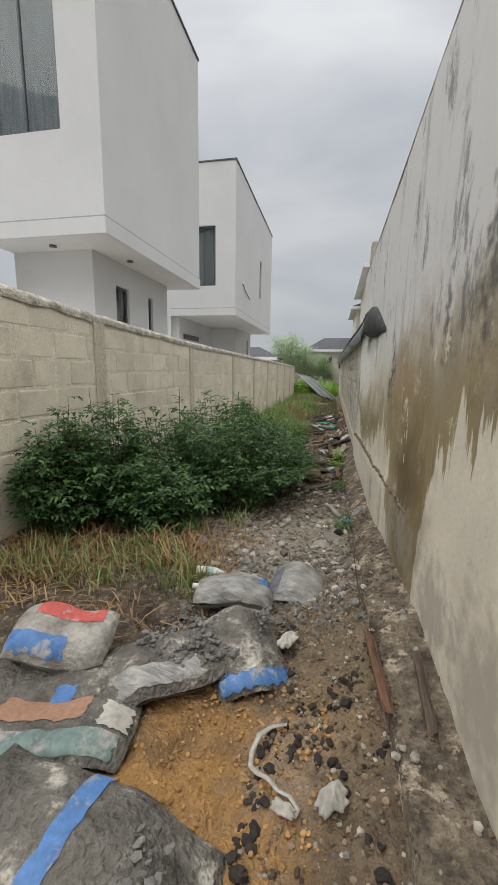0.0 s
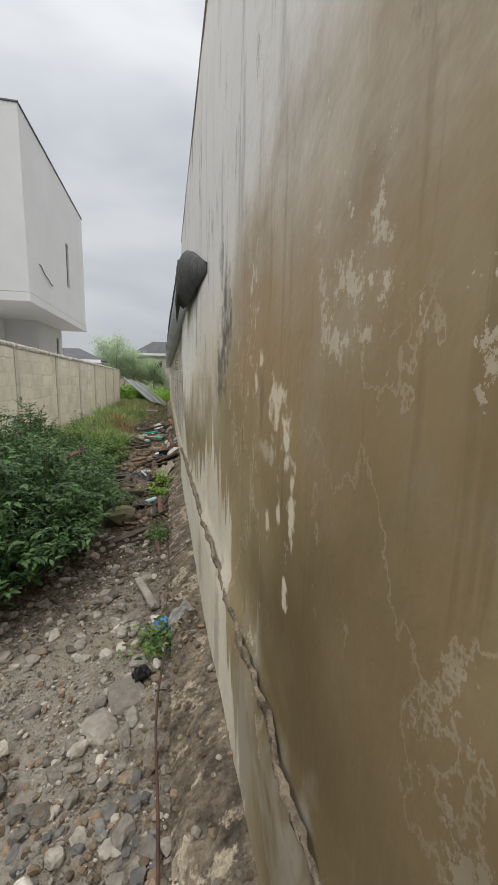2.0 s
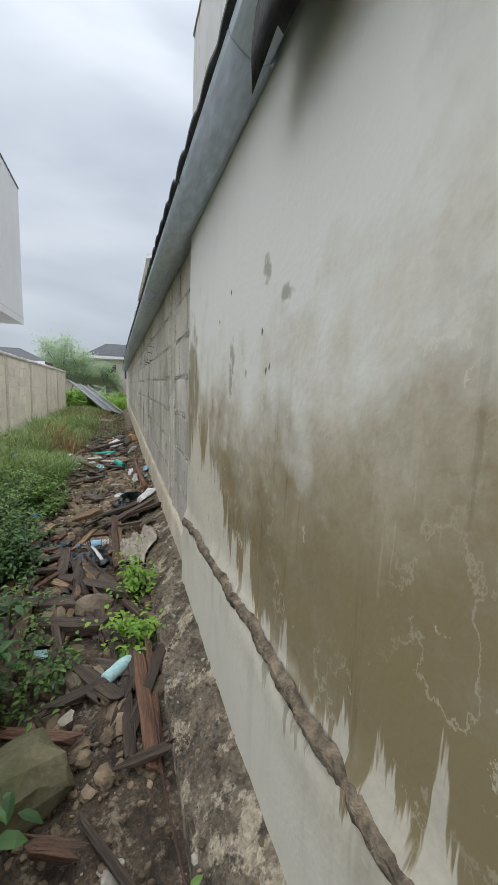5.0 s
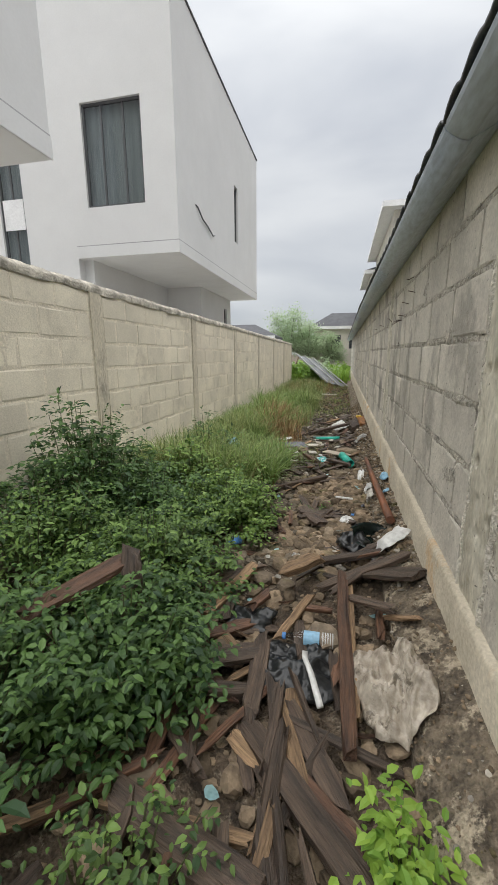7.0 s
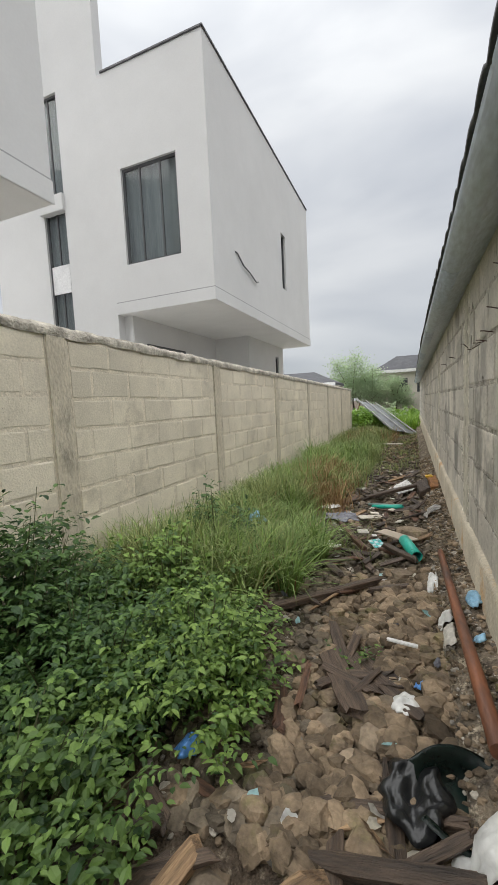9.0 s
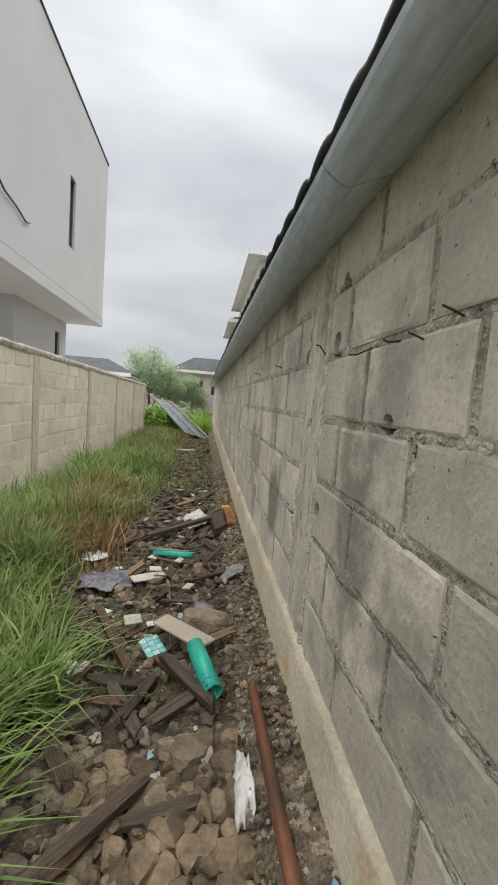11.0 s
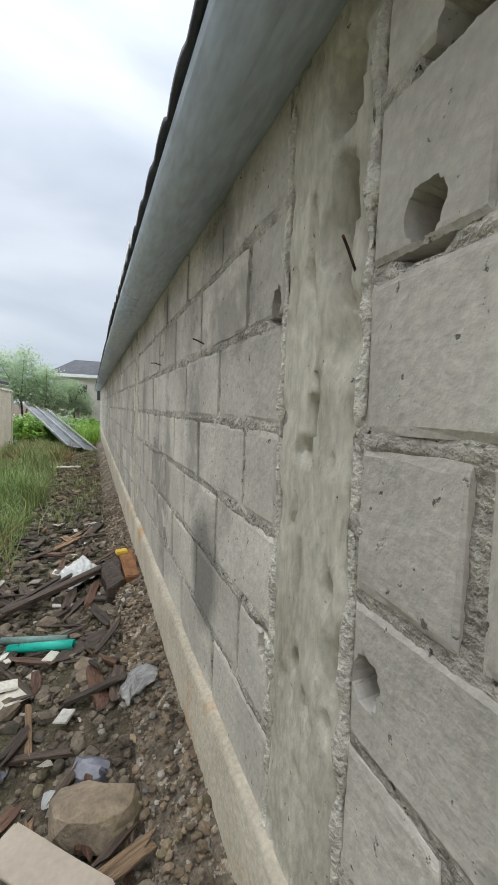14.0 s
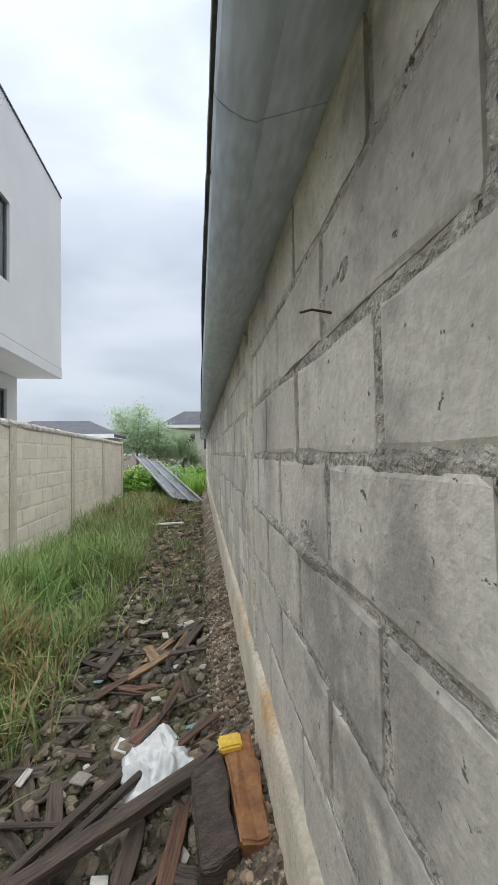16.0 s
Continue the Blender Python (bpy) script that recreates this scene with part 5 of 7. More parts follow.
far_house(-3.0, 9.0, 46.4, 49.6, 4.0, 5.5, M_CREAM, "cream far house with a dark grey hipped roof", [(-1.3, -0.4, 2.0, 3.3), (0.4, 1.6, 2.0, 3.3)])
far_house(-13.0, -6.0, 38.4, 41.6, 2.85, 4.0, M_CREAM, "low far house with a dark grey hipped roof", [])
# the neighbour's house over the right wall: stepped wings
nb = far_house(1.7, 9.5, 38.8, 46, 7.5, 9.4, M_CREAM, "far wing of a cream house with white fascias", [], 0.5)
nb2 = far_house(2.0, 10, 27.8, 38.6, 8.45, 9.9, M_CREAM, "cream house wing with white fascias", [(2.6, 3.6, 5.6, 7.4)], 0.6)
nb3 = far_house(3.1, 10, 22.9, 27.4, 8.4, 9.7, M_CREAM, "cream house wing with a white-edged grey roof", [(3.8, 5.0, 5.6, 7.2)], 0.5)
# short grey pier above the rendered wall's far end
tagged(part("pier", box(0.342, 0.60, 5.84, 6.10, 3.191, 3.62, 0.01), M_PLASTER_PLAIN), "short grey concrete pier on top of the wall", "pier")


# ---- rubble and litter ----
M_RUBBLE = mat("loose_rubble", (0.275, 0.205, 0.135), (0.105, 0.079, 0.053), 9, 1.0, 0.8, 60, vary=0.5, island=True, spots=(0.145, 0.13, 0.055), spot_scale=2.6, spot_at=(0.55, 0.68))
M_RUBBLE_DARK = mat("wet_rubble", (0.215, 0.175, 0.125), (0.075, 0.06, 0.043), 9, 0.9, 0.8, 60, vary=0.5, island=True, spots=(0.10, 0.095, 0.04), spot_scale=3, spot_at=(0.54, 0.66))
M_CHIPS = mat("pale_fragments", (0.43, 0.395, 0.34), (0.19, 0.17, 0.14), 9, 1.0, 0.7, 60, vary=0.55, island=True)
M_BAG = mat("dusty_bag_paper", (0.24, 0.222, 0.192), (0.075, 0.069, 0.059), 7, 0.75, 1.0, 50, spots=(0.56, 0.52, 0.45), spot_scale=7, spot_at=(0.56, 0.66), dist=0.03)
M_FILM = mat("silver_film", (0.44, 0.43, 0.405), (0.17, 0.165, 0.155), 7, 0.3, 0.9, 22, stretch=(1, 2.2, 1), dist=0.02)
M_BLUE = mat("blue_print", (0.10, 0.24, 0.52), (0.05, 0.13, 0.33), 8, 0.55, 0.5, 40, spots=(0.36, 0.36, 0.36), spot_scale=11, spot_at=(0.52, 0.62))
M_RED = mat("red_print", (0.55, 0.10, 0.08), (0.42, 0.07, 0.06), 8, 0.6, 0.3, 40, spots=(0.42, 0.38, 0.34), spot_scale=12, spot_at=(0.52, 0.62))
M_PAPER = mat("white_paper", (0.58, 0.55, 0.49), (0.36, 0.34, 0.30), 7, 0.8, 0.4, 50)
M_TURQ = mat("turquoise_plastic", (0.03, 0.52, 0.40), (0.02, 0.38, 0.30), 5, 0.35, 0.1, 60, spots=(0.03, 0.06, 0.055), spot_scale=15, spot_at=(0.60, 0.625), grain=0.06)
M_TEALGREY = mat("grey_green_plastic", (0.22, 0.34, 0.31), (0.14, 0.2, 0.18), 6, 0.6, 0.2)
M_TEAL_FADED = mat("faded_teal_print", (0.20, 0.29, 0.27), (0.12, 0.16, 0.15), 8, 0.7, 0.5, 50, spots=(0.36, 0.34, 0.31), spot_scale=10, spot_at=(0.52, 0.62))
M_AQUA = mat("pale_aqua_plastic", (0.45, 0.66, 0.66), (0.3, 0.5, 0.52), 6, 0.35, 0.2)
M_PLASTIC_W = mat("white_plastic", (0.74, 0.74, 0.72), (0.58, 0.58, 0.56), 6, 0.4, 0.4, 30)
M_PLASTIC_K = mat("black_plastic", (0.018, 0.02, 0.021), (0.01, 0.011, 0.012), 6, 0.28, 0.5, 30)
M_PLASTIC_B = mat("blue_plastic", (0.10, 0.28, 0.62), (0.07, 0.2, 0.5), 6, 0.35, 0.3)
M_PLASTIC_LB = mat("pale_blue_plastic", (0.30, 0.52, 0.68), (0.2, 0.4, 0.58), 6, 0.4, 0.3)
M_PLASTIC_G = mat("smoky_plastic", (0.20, 0.20, 0.23), (0.12, 0.12, 0.145), 5, 0.2, 0.4, 30)
M_SACK = mat("dirty_woven_sack", (0.58, 0.52, 0.43), (0.24, 0.195, 0.15), 9, 0.4, 0.6, 40, spots=(0.14, 0.115, 0.085), spot_scale=11, spot_at=(0.55, 0.63))
M_TILE = mat("glazed_tile_back", (0.62, 0.58, 0.49), (0.5, 0.46, 0.39), 6, 0.6, 0.2)
M_BOARD = mat("beige_board", (0.46, 0.39, 0.31), (0.38, 0.32, 0.25), 5, 0.7, 0.1, 60, grain=0.05)
M_CLEAR = glass_mat("clear_plastic", (0.92, 0.95, 0.97))
M_POLE = mat("rusty_pole", (0.27, 0.10, 0.045), (0.09, 0.045, 0.03), 9, 0.55, 0.4, 50, stretch=(1, 0.25, 1))
M_RUST = mat("rusty_steel", (0.12, 0.06, 0.04), (0.05, 0.03, 0.025), 12, 0.8, 0.4)
M_YELLOW = mat("yellow_paint", (0.75, 0.50, 0.05), (0.6, 0.4, 0.05), 9, 0.6, 0.1)
M_MOSS = mat("mossy_stone", (0.17, 0.15, 0.09), (0.07, 0.075, 0.03), 6, 1.0, 0.7, 50)
M_CHIP_ONE = mat("white_plaster_lump", (0.66, 0.63, 0.57), (0.5, 0.47, 0.42), 8, 1.0, 0.5)
M_DUSTY = mat("dusty_printed_paper", (0.46, 0.435, 0.39), (0.17, 0.16, 0.14), 8, 0.75, 0.7, 50, dist=0.02)
M_FADED_RED = mat("stained_paper", (0.42, 0.24, 0.17), (0.30, 0.17, 0.11), 7, 0.85, 0.4)
M_TURQ_PALE = mat("turquoise_glaze", (0.10, 0.55, 0.52), (0.08, 0.42, 0.40), 6, 0.25, 0.05, grain=0.04)
M_CHUNK = mat("orange_timber", (0.36, 0.17, 0.06), (0.16, 0.07, 0.03), 8, 0.7, 0.6, 60)
M_PANEL = mat("grey_sheet_metal", (0.22, 0.235, 0.25), (0.13, 0.14, 0.15), 4, 0.7, 0.2, metal=0.1)
M_CEMENT = mat("cement_crumbs", (0.22, 0.21, 0.20), (0.12, 0.115, 0.11), 9, 1.0, 0.8, 60, vary=0.3, island=True)

ICO = bmesh.new()
bmesh.ops.create_icosphere(ICO, subdivisions=2, radius=1.0)
ICO_V, ICO_F = [v.co.copy() for v in ICO.verts], [tuple(v.index for v in f.verts) for f in ICO.faces]
ICO.free()
ICO = bmesh.new()
bmesh.ops.create_icosphere(ICO, subdivisions=1, radius=1.0)
ICO_F0 = [tuple(v.index for v in f.verts) for f in ICO.faces]
ICO.free()


def rubble(name, count, area, sizes, material, label, seed, sink=0.25, keep=None, power=2.2, on=None):
    """Loose angular stones as one uncountable sheet."""
    rnd = random.Random(seed)
    verts, faces = [], []
    x0, x1, y0, y1 = area
    for _ in range(count):
        x, y = rnd.uniform(x0, x1), rnd.uniform(y0, y1)
        if keep and not keep(x, y, rnd):
            continue
        r = sizes[0] + (sizes[1] - sizes[0]) * rnd.random() ** power
        s = Vector((rnd.uniform(0.7, 1.3), rnd.uniform(0.7, 1.3), rnd.uniform(0.4, 0.85))) * r
        q = Euler((rnd.uniform(-0.5, 0.5), rnd.uniform(-0.5, 0.5), rnd.uniform(0, 6.3))).to_matrix()
        z = (on(x, y) if on else ground_z(x, y)) + s.z * (1 - 2 * sink)
        b = len(verts)
        off = Vector((rnd.uniform(0, 50), rnd.uniform(0, 50), 0))
        for v in (ICO_V if r > 0.016 else ICO_V[:12]):
            k = 1 + 0.34 * noise.noise(v * 1.5 + off) + rnd.uniform(-0.05, 0.05)
            p = q @ Vector((max(-0.8, min(0.8, v.x)) * s.x * k, max(-0.85, min(0.85, v.y)) * s.y * k, max(-0.75, min(0.75, v.z)) * s.z * k))
            verts.append((x + p.x, y + p.y, z + p.z))
        faces += [tuple(b + i for i in f) for f in (ICO_F if r > 0.016 else ICO_F0)]
    me = bpy.data.meshes.new(name)
    me.from_pydata(verts, [], faces)
    me.materials.append(material)
    return tagged(new(name, me), label, "rubble", kind="stuff")


apron_top = lambda x, y: ledge_z(x, y) + 0.002
resting_z = lambda x, y: max(ground_z(x, y), ledge_z(x, y)) if x > 0.11 else ground_z(x, y)
fade = lambda x, y, rnd: rnd.random() < min(1.0, max(0.0, (x + 1.25) / 0.35))
rubble("rubble", 1500, (-0.55, 0.12, 8.0, 10.2), (0.010, 0.062), M_RUBBLE, "brown broken stones covering the path", 1, 0.2, None, 1.5)
rubble("rubble", 1300, (-1.2, -0.4, 8.0, 10.2), (0.008, 0.048), M_RUBBLE_DARK, "dark stones at the edge of the undergrowth", 16, 0.25, fade, 1.8)
rubble("rubble", 3000, (-1.15, 0.12, 10.0, 13.2), (0.006, 0.040), M_RUBBLE_DARK, "dark wet broken stones and debris", 13, 0.25, fade, 2.2)
rubble("rubble", 900, (-1.2, 0.12, 5.2, 8.2), (0.012, 0.05), M_RUBBLE, "brown broken stones between the wood scraps", 2, 0.2, fade, 2.0)
rubble("rubble", 1900, (-1.1, 0.14, 12.4, 16.5), (0.010, 0.050), M_RUBBLE_DARK, "grey-brown rubble on the path", 3, 0.2, fade, 2.0)
rubble("rubble", 1300, (-1.0, 0.14, 16.5, 28.0), (0.015, 0.06), M_RUBBLE, "grey-brown rubble further along the path", 4, 0.2, fade, 2.0)
rubble("concrete_fragments", 1500, (-1.0, 0.14, 1.6, 5.0), (0.003, 0.036), M_CHIPS, "pale broken concrete and plaster fragments", 5, 0.25, None, 3.4)
rubble("concrete_fragments", 7500, (-0.9, 0.12, 1.5, 4.6), (0.002, 0.010), M_CHIPS, "fine pale plaster crumbs on the earth", 14, 0.25, lambda x, y, r: noise.noise((x * 3, y * 2.4, 6)) > -0.1, 2.0)
rubble("rubble", 4200, (-0.9, 0.14, 0.9, 5.4), (0.003, 0.016), M_RUBBLE, "small dark stones on the earth", 6, 0.25, None, 2.5)
rubble("rubble", 1800, (-0.25, 0.14, -0.3, 2.4), (0.002, 0.012), M_RUBBLE, "small dark stones by the wall foot", 12, 0.2, None, 2.0)
rubble("gravel", 1700, (0.11, 0.31, -0.5, 8.0), (0.002, 0.011), M_RUBBLE, "dirty gravel lying on the footing ledge", 7, 0.2, None, 2.0, apron_top)
rubble("gravel", 3000, (0.10, 0.31, 8.0, 16.0), (0.004, 0.020), M_RUBBLE, "dirty gravel lying on the footing ledge", 8, 0.2, None, 2.0, apron_top)
rubble("concrete_fragments", 1500, (0.10, 0.31, -0.2, 16.0), (0.003, 0.018), M_CHIPS, "pale chips lying on the footing ledge", 9, 0.2, lambda x, y, r: y > 8 or r.random() < 0.35, 2.4, apron_top)
rubble("concrete_fragments", 500, (-1.1, 0.12, 7.8, 16.0), (0.006, 0.03), M_CHIPS, "pale chips among the rubble", 10, 0.1, None, 2.0)


def stone(x, y, sx, sy, sz, material, label, seed, turn=0.0, category="stone", name="stone", z=None):
    rnd = random.Random(seed)
    bm = bmesh.new()
    bmesh.ops.create_icosphere(bm, subdivisions=2, radius=1.0)
    off = Vector((seed * 3.1, seed * 1.7, 0))
    for v in bm.verts:
        c = v.co.copy()
        k = 1 + 0.28 * noise.noise(c * 1.4 + off) + 0.08 * noise.noise(c * 4 + off)
        box_ = max(abs(c.x), abs(c.y), abs(c.z))
        c = c * (0.55 + 0.45 / max(box_, 0.5)) * k * 0.85
        v.co = Vector((c.x * sx / 2, c.y * sy / 2, c.z * sz / 2))
    ob = part(name, bm, material)
    ob.matrix_world = pose(x, y, (ground_z(x, y) if z is None else z) + sz * 0.32, rnd.uniform(-8, 8), rnd.uniform(-8, 8), turn)
    return tagged(ob, label, category, "loose stones on the path")


rnd = random.Random(31)
for i in range(34):
    x, y = rnd.uniform(-0.95, 0.05), rnd.uniform(8.2, 10.2)
    s = rnd.uniform(0.07, 0.15)
    stone(x, y, s * rnd.uniform(0.8, 1.3), s * rnd.uniform(0.8, 1.2), s * rnd.uniform(0.5, 0.8), M_STONE, "rough brown broken stone lying in the rubble", 100 + i, rnd.uniform(0, 180))
for i in range(16):
    x, y = rnd.uniform(-1.0, 0.0), rnd.uniform(5.4, 8.0)
    s = rnd.uniform(0.08, 0.17)
    stone(x, y, s * 1.2, s, s * 0.6, M_STONE, "rough dark stone among the wood scraps", 150 + i, rnd.uniform(0, 180))
for i in range(16):
    x, y = rnd.uniform(-0.9, 0.05), rnd.uniform(11.3, 15.5)
    s = rnd.uniform(0.08, 0.16)
    stone(x, y, s * 1.2, s, s * 0.6, M_STONE, "grey-brown stone in the rubble", 180 + i, rnd.uniform(0, 180))
stone(-0.05, 11.06, 0.37, 0.22, 0.2, M_STONE, "large flat brown stone beside the ledge", 201, -20)
stone(-0.062, 11.29, 0.19, 0.13, 0.08, M_PLASTIC_G, "small slate-blue block beside the ledge", 202, -25)
stone(-0.2, 6.245, 0.24, 0.2, 0.2, M_STONE, "dark rounded boulder among planks", 203, 10)
stone(-0.372, 5.242, 0.34, 0.3, 0.24, M_MOSS, "mossy boulder at the edge of the shrubs", 204, 30)
stone(-0.05, 2.674, 0.16, 0.2, 0.05, M_STONE_PALE, "pale flat slab of broken concrete", 205, 15)
stone(-0.13, 2.561, 0.12, 0.18, 0.05, M_STONE_PALE, "pale slab of broken concrete", 206, 40)
stone(0.052, 3.271, 0.07, 0.12, 0.04, M_CHIP_ONE, "white plaster lump beside the ledge", 207, 20)
for i in range(26):
    x, y = rnd.uniform(-0.85, 0.1), rnd.uniform(2.0, 4.6)
    s = rnd.uniform(0.03, 0.075)
    stone(x, y, s * 1.3, s, s * 0.5, M_STONE_PALE if i % 2 else M_STONE, "broken concrete lump on the ground", 220 + i, rnd.uniform(0, 180))


def plank(a, b, width, thick, material, label, seed, lift=0.0, name="wood_plank", twist=0.0, z=None):
    """A split board from a to b (plan places), resting on the ground: uneven edges, splintered ends."""
    rnd = random.Random(seed)
    pa = Vector((a[0], a[1], resting_z(a[0], a[1]) + thick * 0.5 + 0.012 + (a[2] if len(a) > 2 else lift)))
    pb = Vector((b[0], b[1], resting_z(b[0], b[1]) + thick * 0.5 + 0.012 + (b[2] if len(b) > 2 else lift)))
    d = pb - pa
    ln = d.length
    n = max(4, int(ln / 0.07))
    verts, faces = [], []
    prof = [(-0.5, -0.5), (0.5, -0.5), (0.5, 0.32), (0.2, 0.5), (-0.25, 0.42), (-0.5, 0.25)]
    for i in range(n + 1):
        t = i / n
        end = 0.8 if i in (0, n) and rnd.random() < 0.6 else 1.0
        wob, wob2 = 0.12 * noise.noise((t * 4, seed, 0)), 0.15 * noise.noise((t * 3, seed, 5))
        for k, (u, w) in enumerate(prof):
            e = rnd.uniform(-0.03, 0.03) * width
            ends = (rnd.uniform(-0.05, 0.04) if i in (0, n) else 0) * (1 if i else -1)
            verts.append((ln * t + ends, (u * end + wob) * width + e, (w + wob2) * thick))
    m = len(prof)
    faces = [(i * m + k, i * m + (k + 1) % m, (i + 1) * m + (k + 1) % m, (i + 1) * m + k)[::-1] for i in range(n) for k in range(m)]
    faces += [tuple(range(m)), tuple(n * m + k for k in range(m - 1, -1, -1))]
    ob = new(name, mesh_of(name, verts, faces, material))
    ob.matrix_world = Matrix.Translation(pa) @ d.to_track_quat("X", "Z").to_matrix().to_4x4() @ pose(0, 0, 0, twist)
    return tagged(ob, label, "plank", "scrap wood along the path")


DARKW, REDW, PALEW = "dark wet scrap plank with splintered ends", "reddish split timber with long splinters", "pale freshly split strip of wood"
plank((-0.11, 7.767), (-0.08, 6.742), 0.055, 0.045, M_WOOD_RED, "long reddish split pole lying on scrap wood", 1, 0.05)
plank((-0.79, 7.332), (-0.65, 7.942), 0.065, 0.035, M_WOOD_PALE, "weathered brown plank leaning out of the undergrowth", 2, 0.03)
plank((-0.44, 7.66), (-0.25, 7.87), 0.085, 0.05, M_WOOD_PALE, "short pale sawn offcut on the pile", 3, 0.11)
plank((-0.4, 7.28), (-0.27, 7.611), 0.04, 0.025, M_WOOD_PALE, PALEW, 4, 0.05)
plank((-0.07, 7.736), (-0.06, 6.897), 0.04, 0.03, M_WOOD_PALE, PALEW, 5, 0.03)
plank((-0.92, 7.001), (-0.46, 7.208), 0.09, 0.03, M_WOOD_DARK, DARKW, 6, 0.03)
plank((-0.77, 7.208), (-0.55, 7.373), 0.07, 0.04, M_WOOD_RED, REDW, 7, 0.02)
plank((-0.48, 7.27), (-0.44, 6.825), 0.065, 0.03, M_WOOD_DARK, DARKW, 8, 0.04)
plank((-0.35, 6.938), (-0.21, 6.586), 0.05, 0.03, M_WOOD_PALE, PALEW, 9, 0.03)
plank((-0.31, 6.918), (-0.1, 6.586), 0.08, 0.035, M_WOOD_DARK, DARKW, 10, 0.02)
plank((-0.02, 7.911), (0.28, 7.591), 0.17, 0.03, M_WOOD_DARK, "broad dark wet board lying across the path", 11, 0.02)
plank((-0.31, 8.004), (0.12, 7.994), 0.055, 0.04, M_WOOD_DARK, DARKW, 12, 0.03)
plank((-0.24, 7.736), (0.26, 7.86), 0.06, 0.035, M_WOOD_DARK, DARKW, 13, 0.01)
plank((-1.42, 6.825), (-1.3, 7.197), 0.10, 0.03, M_WOOD_RED, "brown board standing out of the undergrowth", 14, 0.10)
plank((-1.02, 7.746), (-0.82, 7.942), 0.06, 0.035, M_WOOD_DARK, DARKW, 15, 0.03)
plank((0.1, 7.487), (0.2, 7.311), 0.06, 0.02, M_WOOD_PALE, PALEW, 16, 0.01)
plank((-0.366, 9.101), (-0.147, 8.77), 0.13, 0.03, M_WOOD_DARK, "dark brown broken board on the stones", 17, 0.03)
plank((0.02, 5.748), (0.048, 5.19), 0.05, 0.03, M_WOOD_RED, REDW, 18, 0.02)
plank((-0.04, 5.665), (-0.022, 5.242), 0.045, 0.03, M_WOOD_DARK, DARKW, 19, 0.01)
plank((0.07, 5.862), (0.078, 5.293), 0.03, 0.02, M_WOOD_RED, REDW, 29, 0.01)
plank((-0.77, 6.452), (-0.3, 6.307), 0.10, 0.08, M_WOOD_DARK, "thick dark log half hidden by leaves", 20, 0.02)
plank((-0.5, 6.203), (-0.14, 6.017), 0.08, 0.07, M_WOOD_DARK, "thick dark log half hidden by leaves", 21, 0.01)
plank((-0.42, 6.783), (0.0, 6.317), 0.08, 0.04, M_WOOD_DARK, DARKW, 22, 0.03)
plank((-0.32, 6.69), (-0.04, 6.452), 0.09, 0.03, M_WOOD_RED, REDW, 23, 0.01)
plank((-0.752, 11.18, 0.10), (-0.432, 10.59, 0.04), 0.05, 0.05, M_WOOD_RED, "round brown stick propped on the rubble", 24)
plank((-0.282, 10.74), (-0.013, 10.306), 0.06, 0.04, M_WOOD_DARK, DARKW, 25, 0.05)
plank((-0.352, 10.87), (-0.192, 10.61), 0.06, 0.03, M_WOOD_RED, REDW, 26, 0.02)
plank((-0.052, 11.92), (-0.002, 11.61), 0.08, 0.03, M_WOOD_RED, "short brick-red piece of board", 27, 0.01)
plank((-0.952, 12.55), (-0.812, 12.92), 0.07, 0.03, M_WOOD_RED, REDW, 28, 0.02)
plank((-0.962, 12.59), (-0.112, 13.51), 0.035, 0.03, M_WOOD_DARK, "long thin dark pole across the rubble", 30, 0.03)
plank((-0.712, 12.77), (-0.062, 13.39), 0.03, 0.03, M_WOOD_DARK, "long thin dark pole across the rubble", 31, 0.04)
plank((-0.232, 12.16), (0.018, 12.26), 0.12, 0.03, M_WOOD_DARK, DARKW, 32, 0.01)
plank((-0.662, 12.85), (0.118, 13.18), 0.06, 0.05, M_WOOD_DARK, "long dark beam lying over the rubble", 33, 0.04)
plank((-0.082, 12.74), (-0.012, 13.07), 0.06, 0.03, M_WOOD_RED, REDW, 34, 0.03)
plank((-0.232, 12.79), (-0.192, 13.04), 0.07, 0.025, M_WOOD_DARK, DARKW, 35, 0.04)
plank((-0.872, 14.32), (-0.642, 14.8), 0.06, 0.03, M_WOOD_DARK, DARKW, 36, 0.03)
plank((-0.612, 14.21), (-0.552, 14.6), 0.06, 0.03, M_WOOD_DARK, DARKW, 37, 0.03)
plank((-0.092, 14.44), (0.068, 14.83), 0.07, 0.03, M_WOOD_DARK, DARKW, 38, 0.02)
plank((-0.852, 13.79), (-0.732, 14.04), 0.06, 0.03, M_WOOD_DARK, DARKW, 39, 0.03)
plank((-0.966, 9.277), (-0.284, 10.013), 0.05, 0.05, M_WOOD_DARK, "dark log lying at the edge of the grass", 40, 0.03)
plank((-0.665, 9.435), (-0.525, 9.718), 0.02, 0.012, M_WOOD_PALE, "thin pale stick on the rubble", 41, 0.05)
plank((-0.467, 9.039), (-0.258, 8.584), 0.12, 0.04, M_WOOD_DARK, "dark worn board lying on stones", 42, 0.04)
plank((-0.247, 8.894), (-0.018, 8.625), 0.07, 0.03, M_WOOD_DARK, DARKW, 43, 0.03)
plank((0.096, 1.12), (0.116, 0.67), 0.035, 0.02, M_WOOD_RED, "thin reddish splinter at the foot of the wall", 44, 0.01)
plank((0.246, 0.94), (0.226, 0.59), 0.03, 0.02, M_WOOD_DARK, "thin dark splinter at the foot of the wall", 45, 0.01)
plank((-0.076, 3.76), (0.043, 3.386), 0.045, 0.03, M_STONE_PALE, "pale grey broken batten", 46, 0.01)
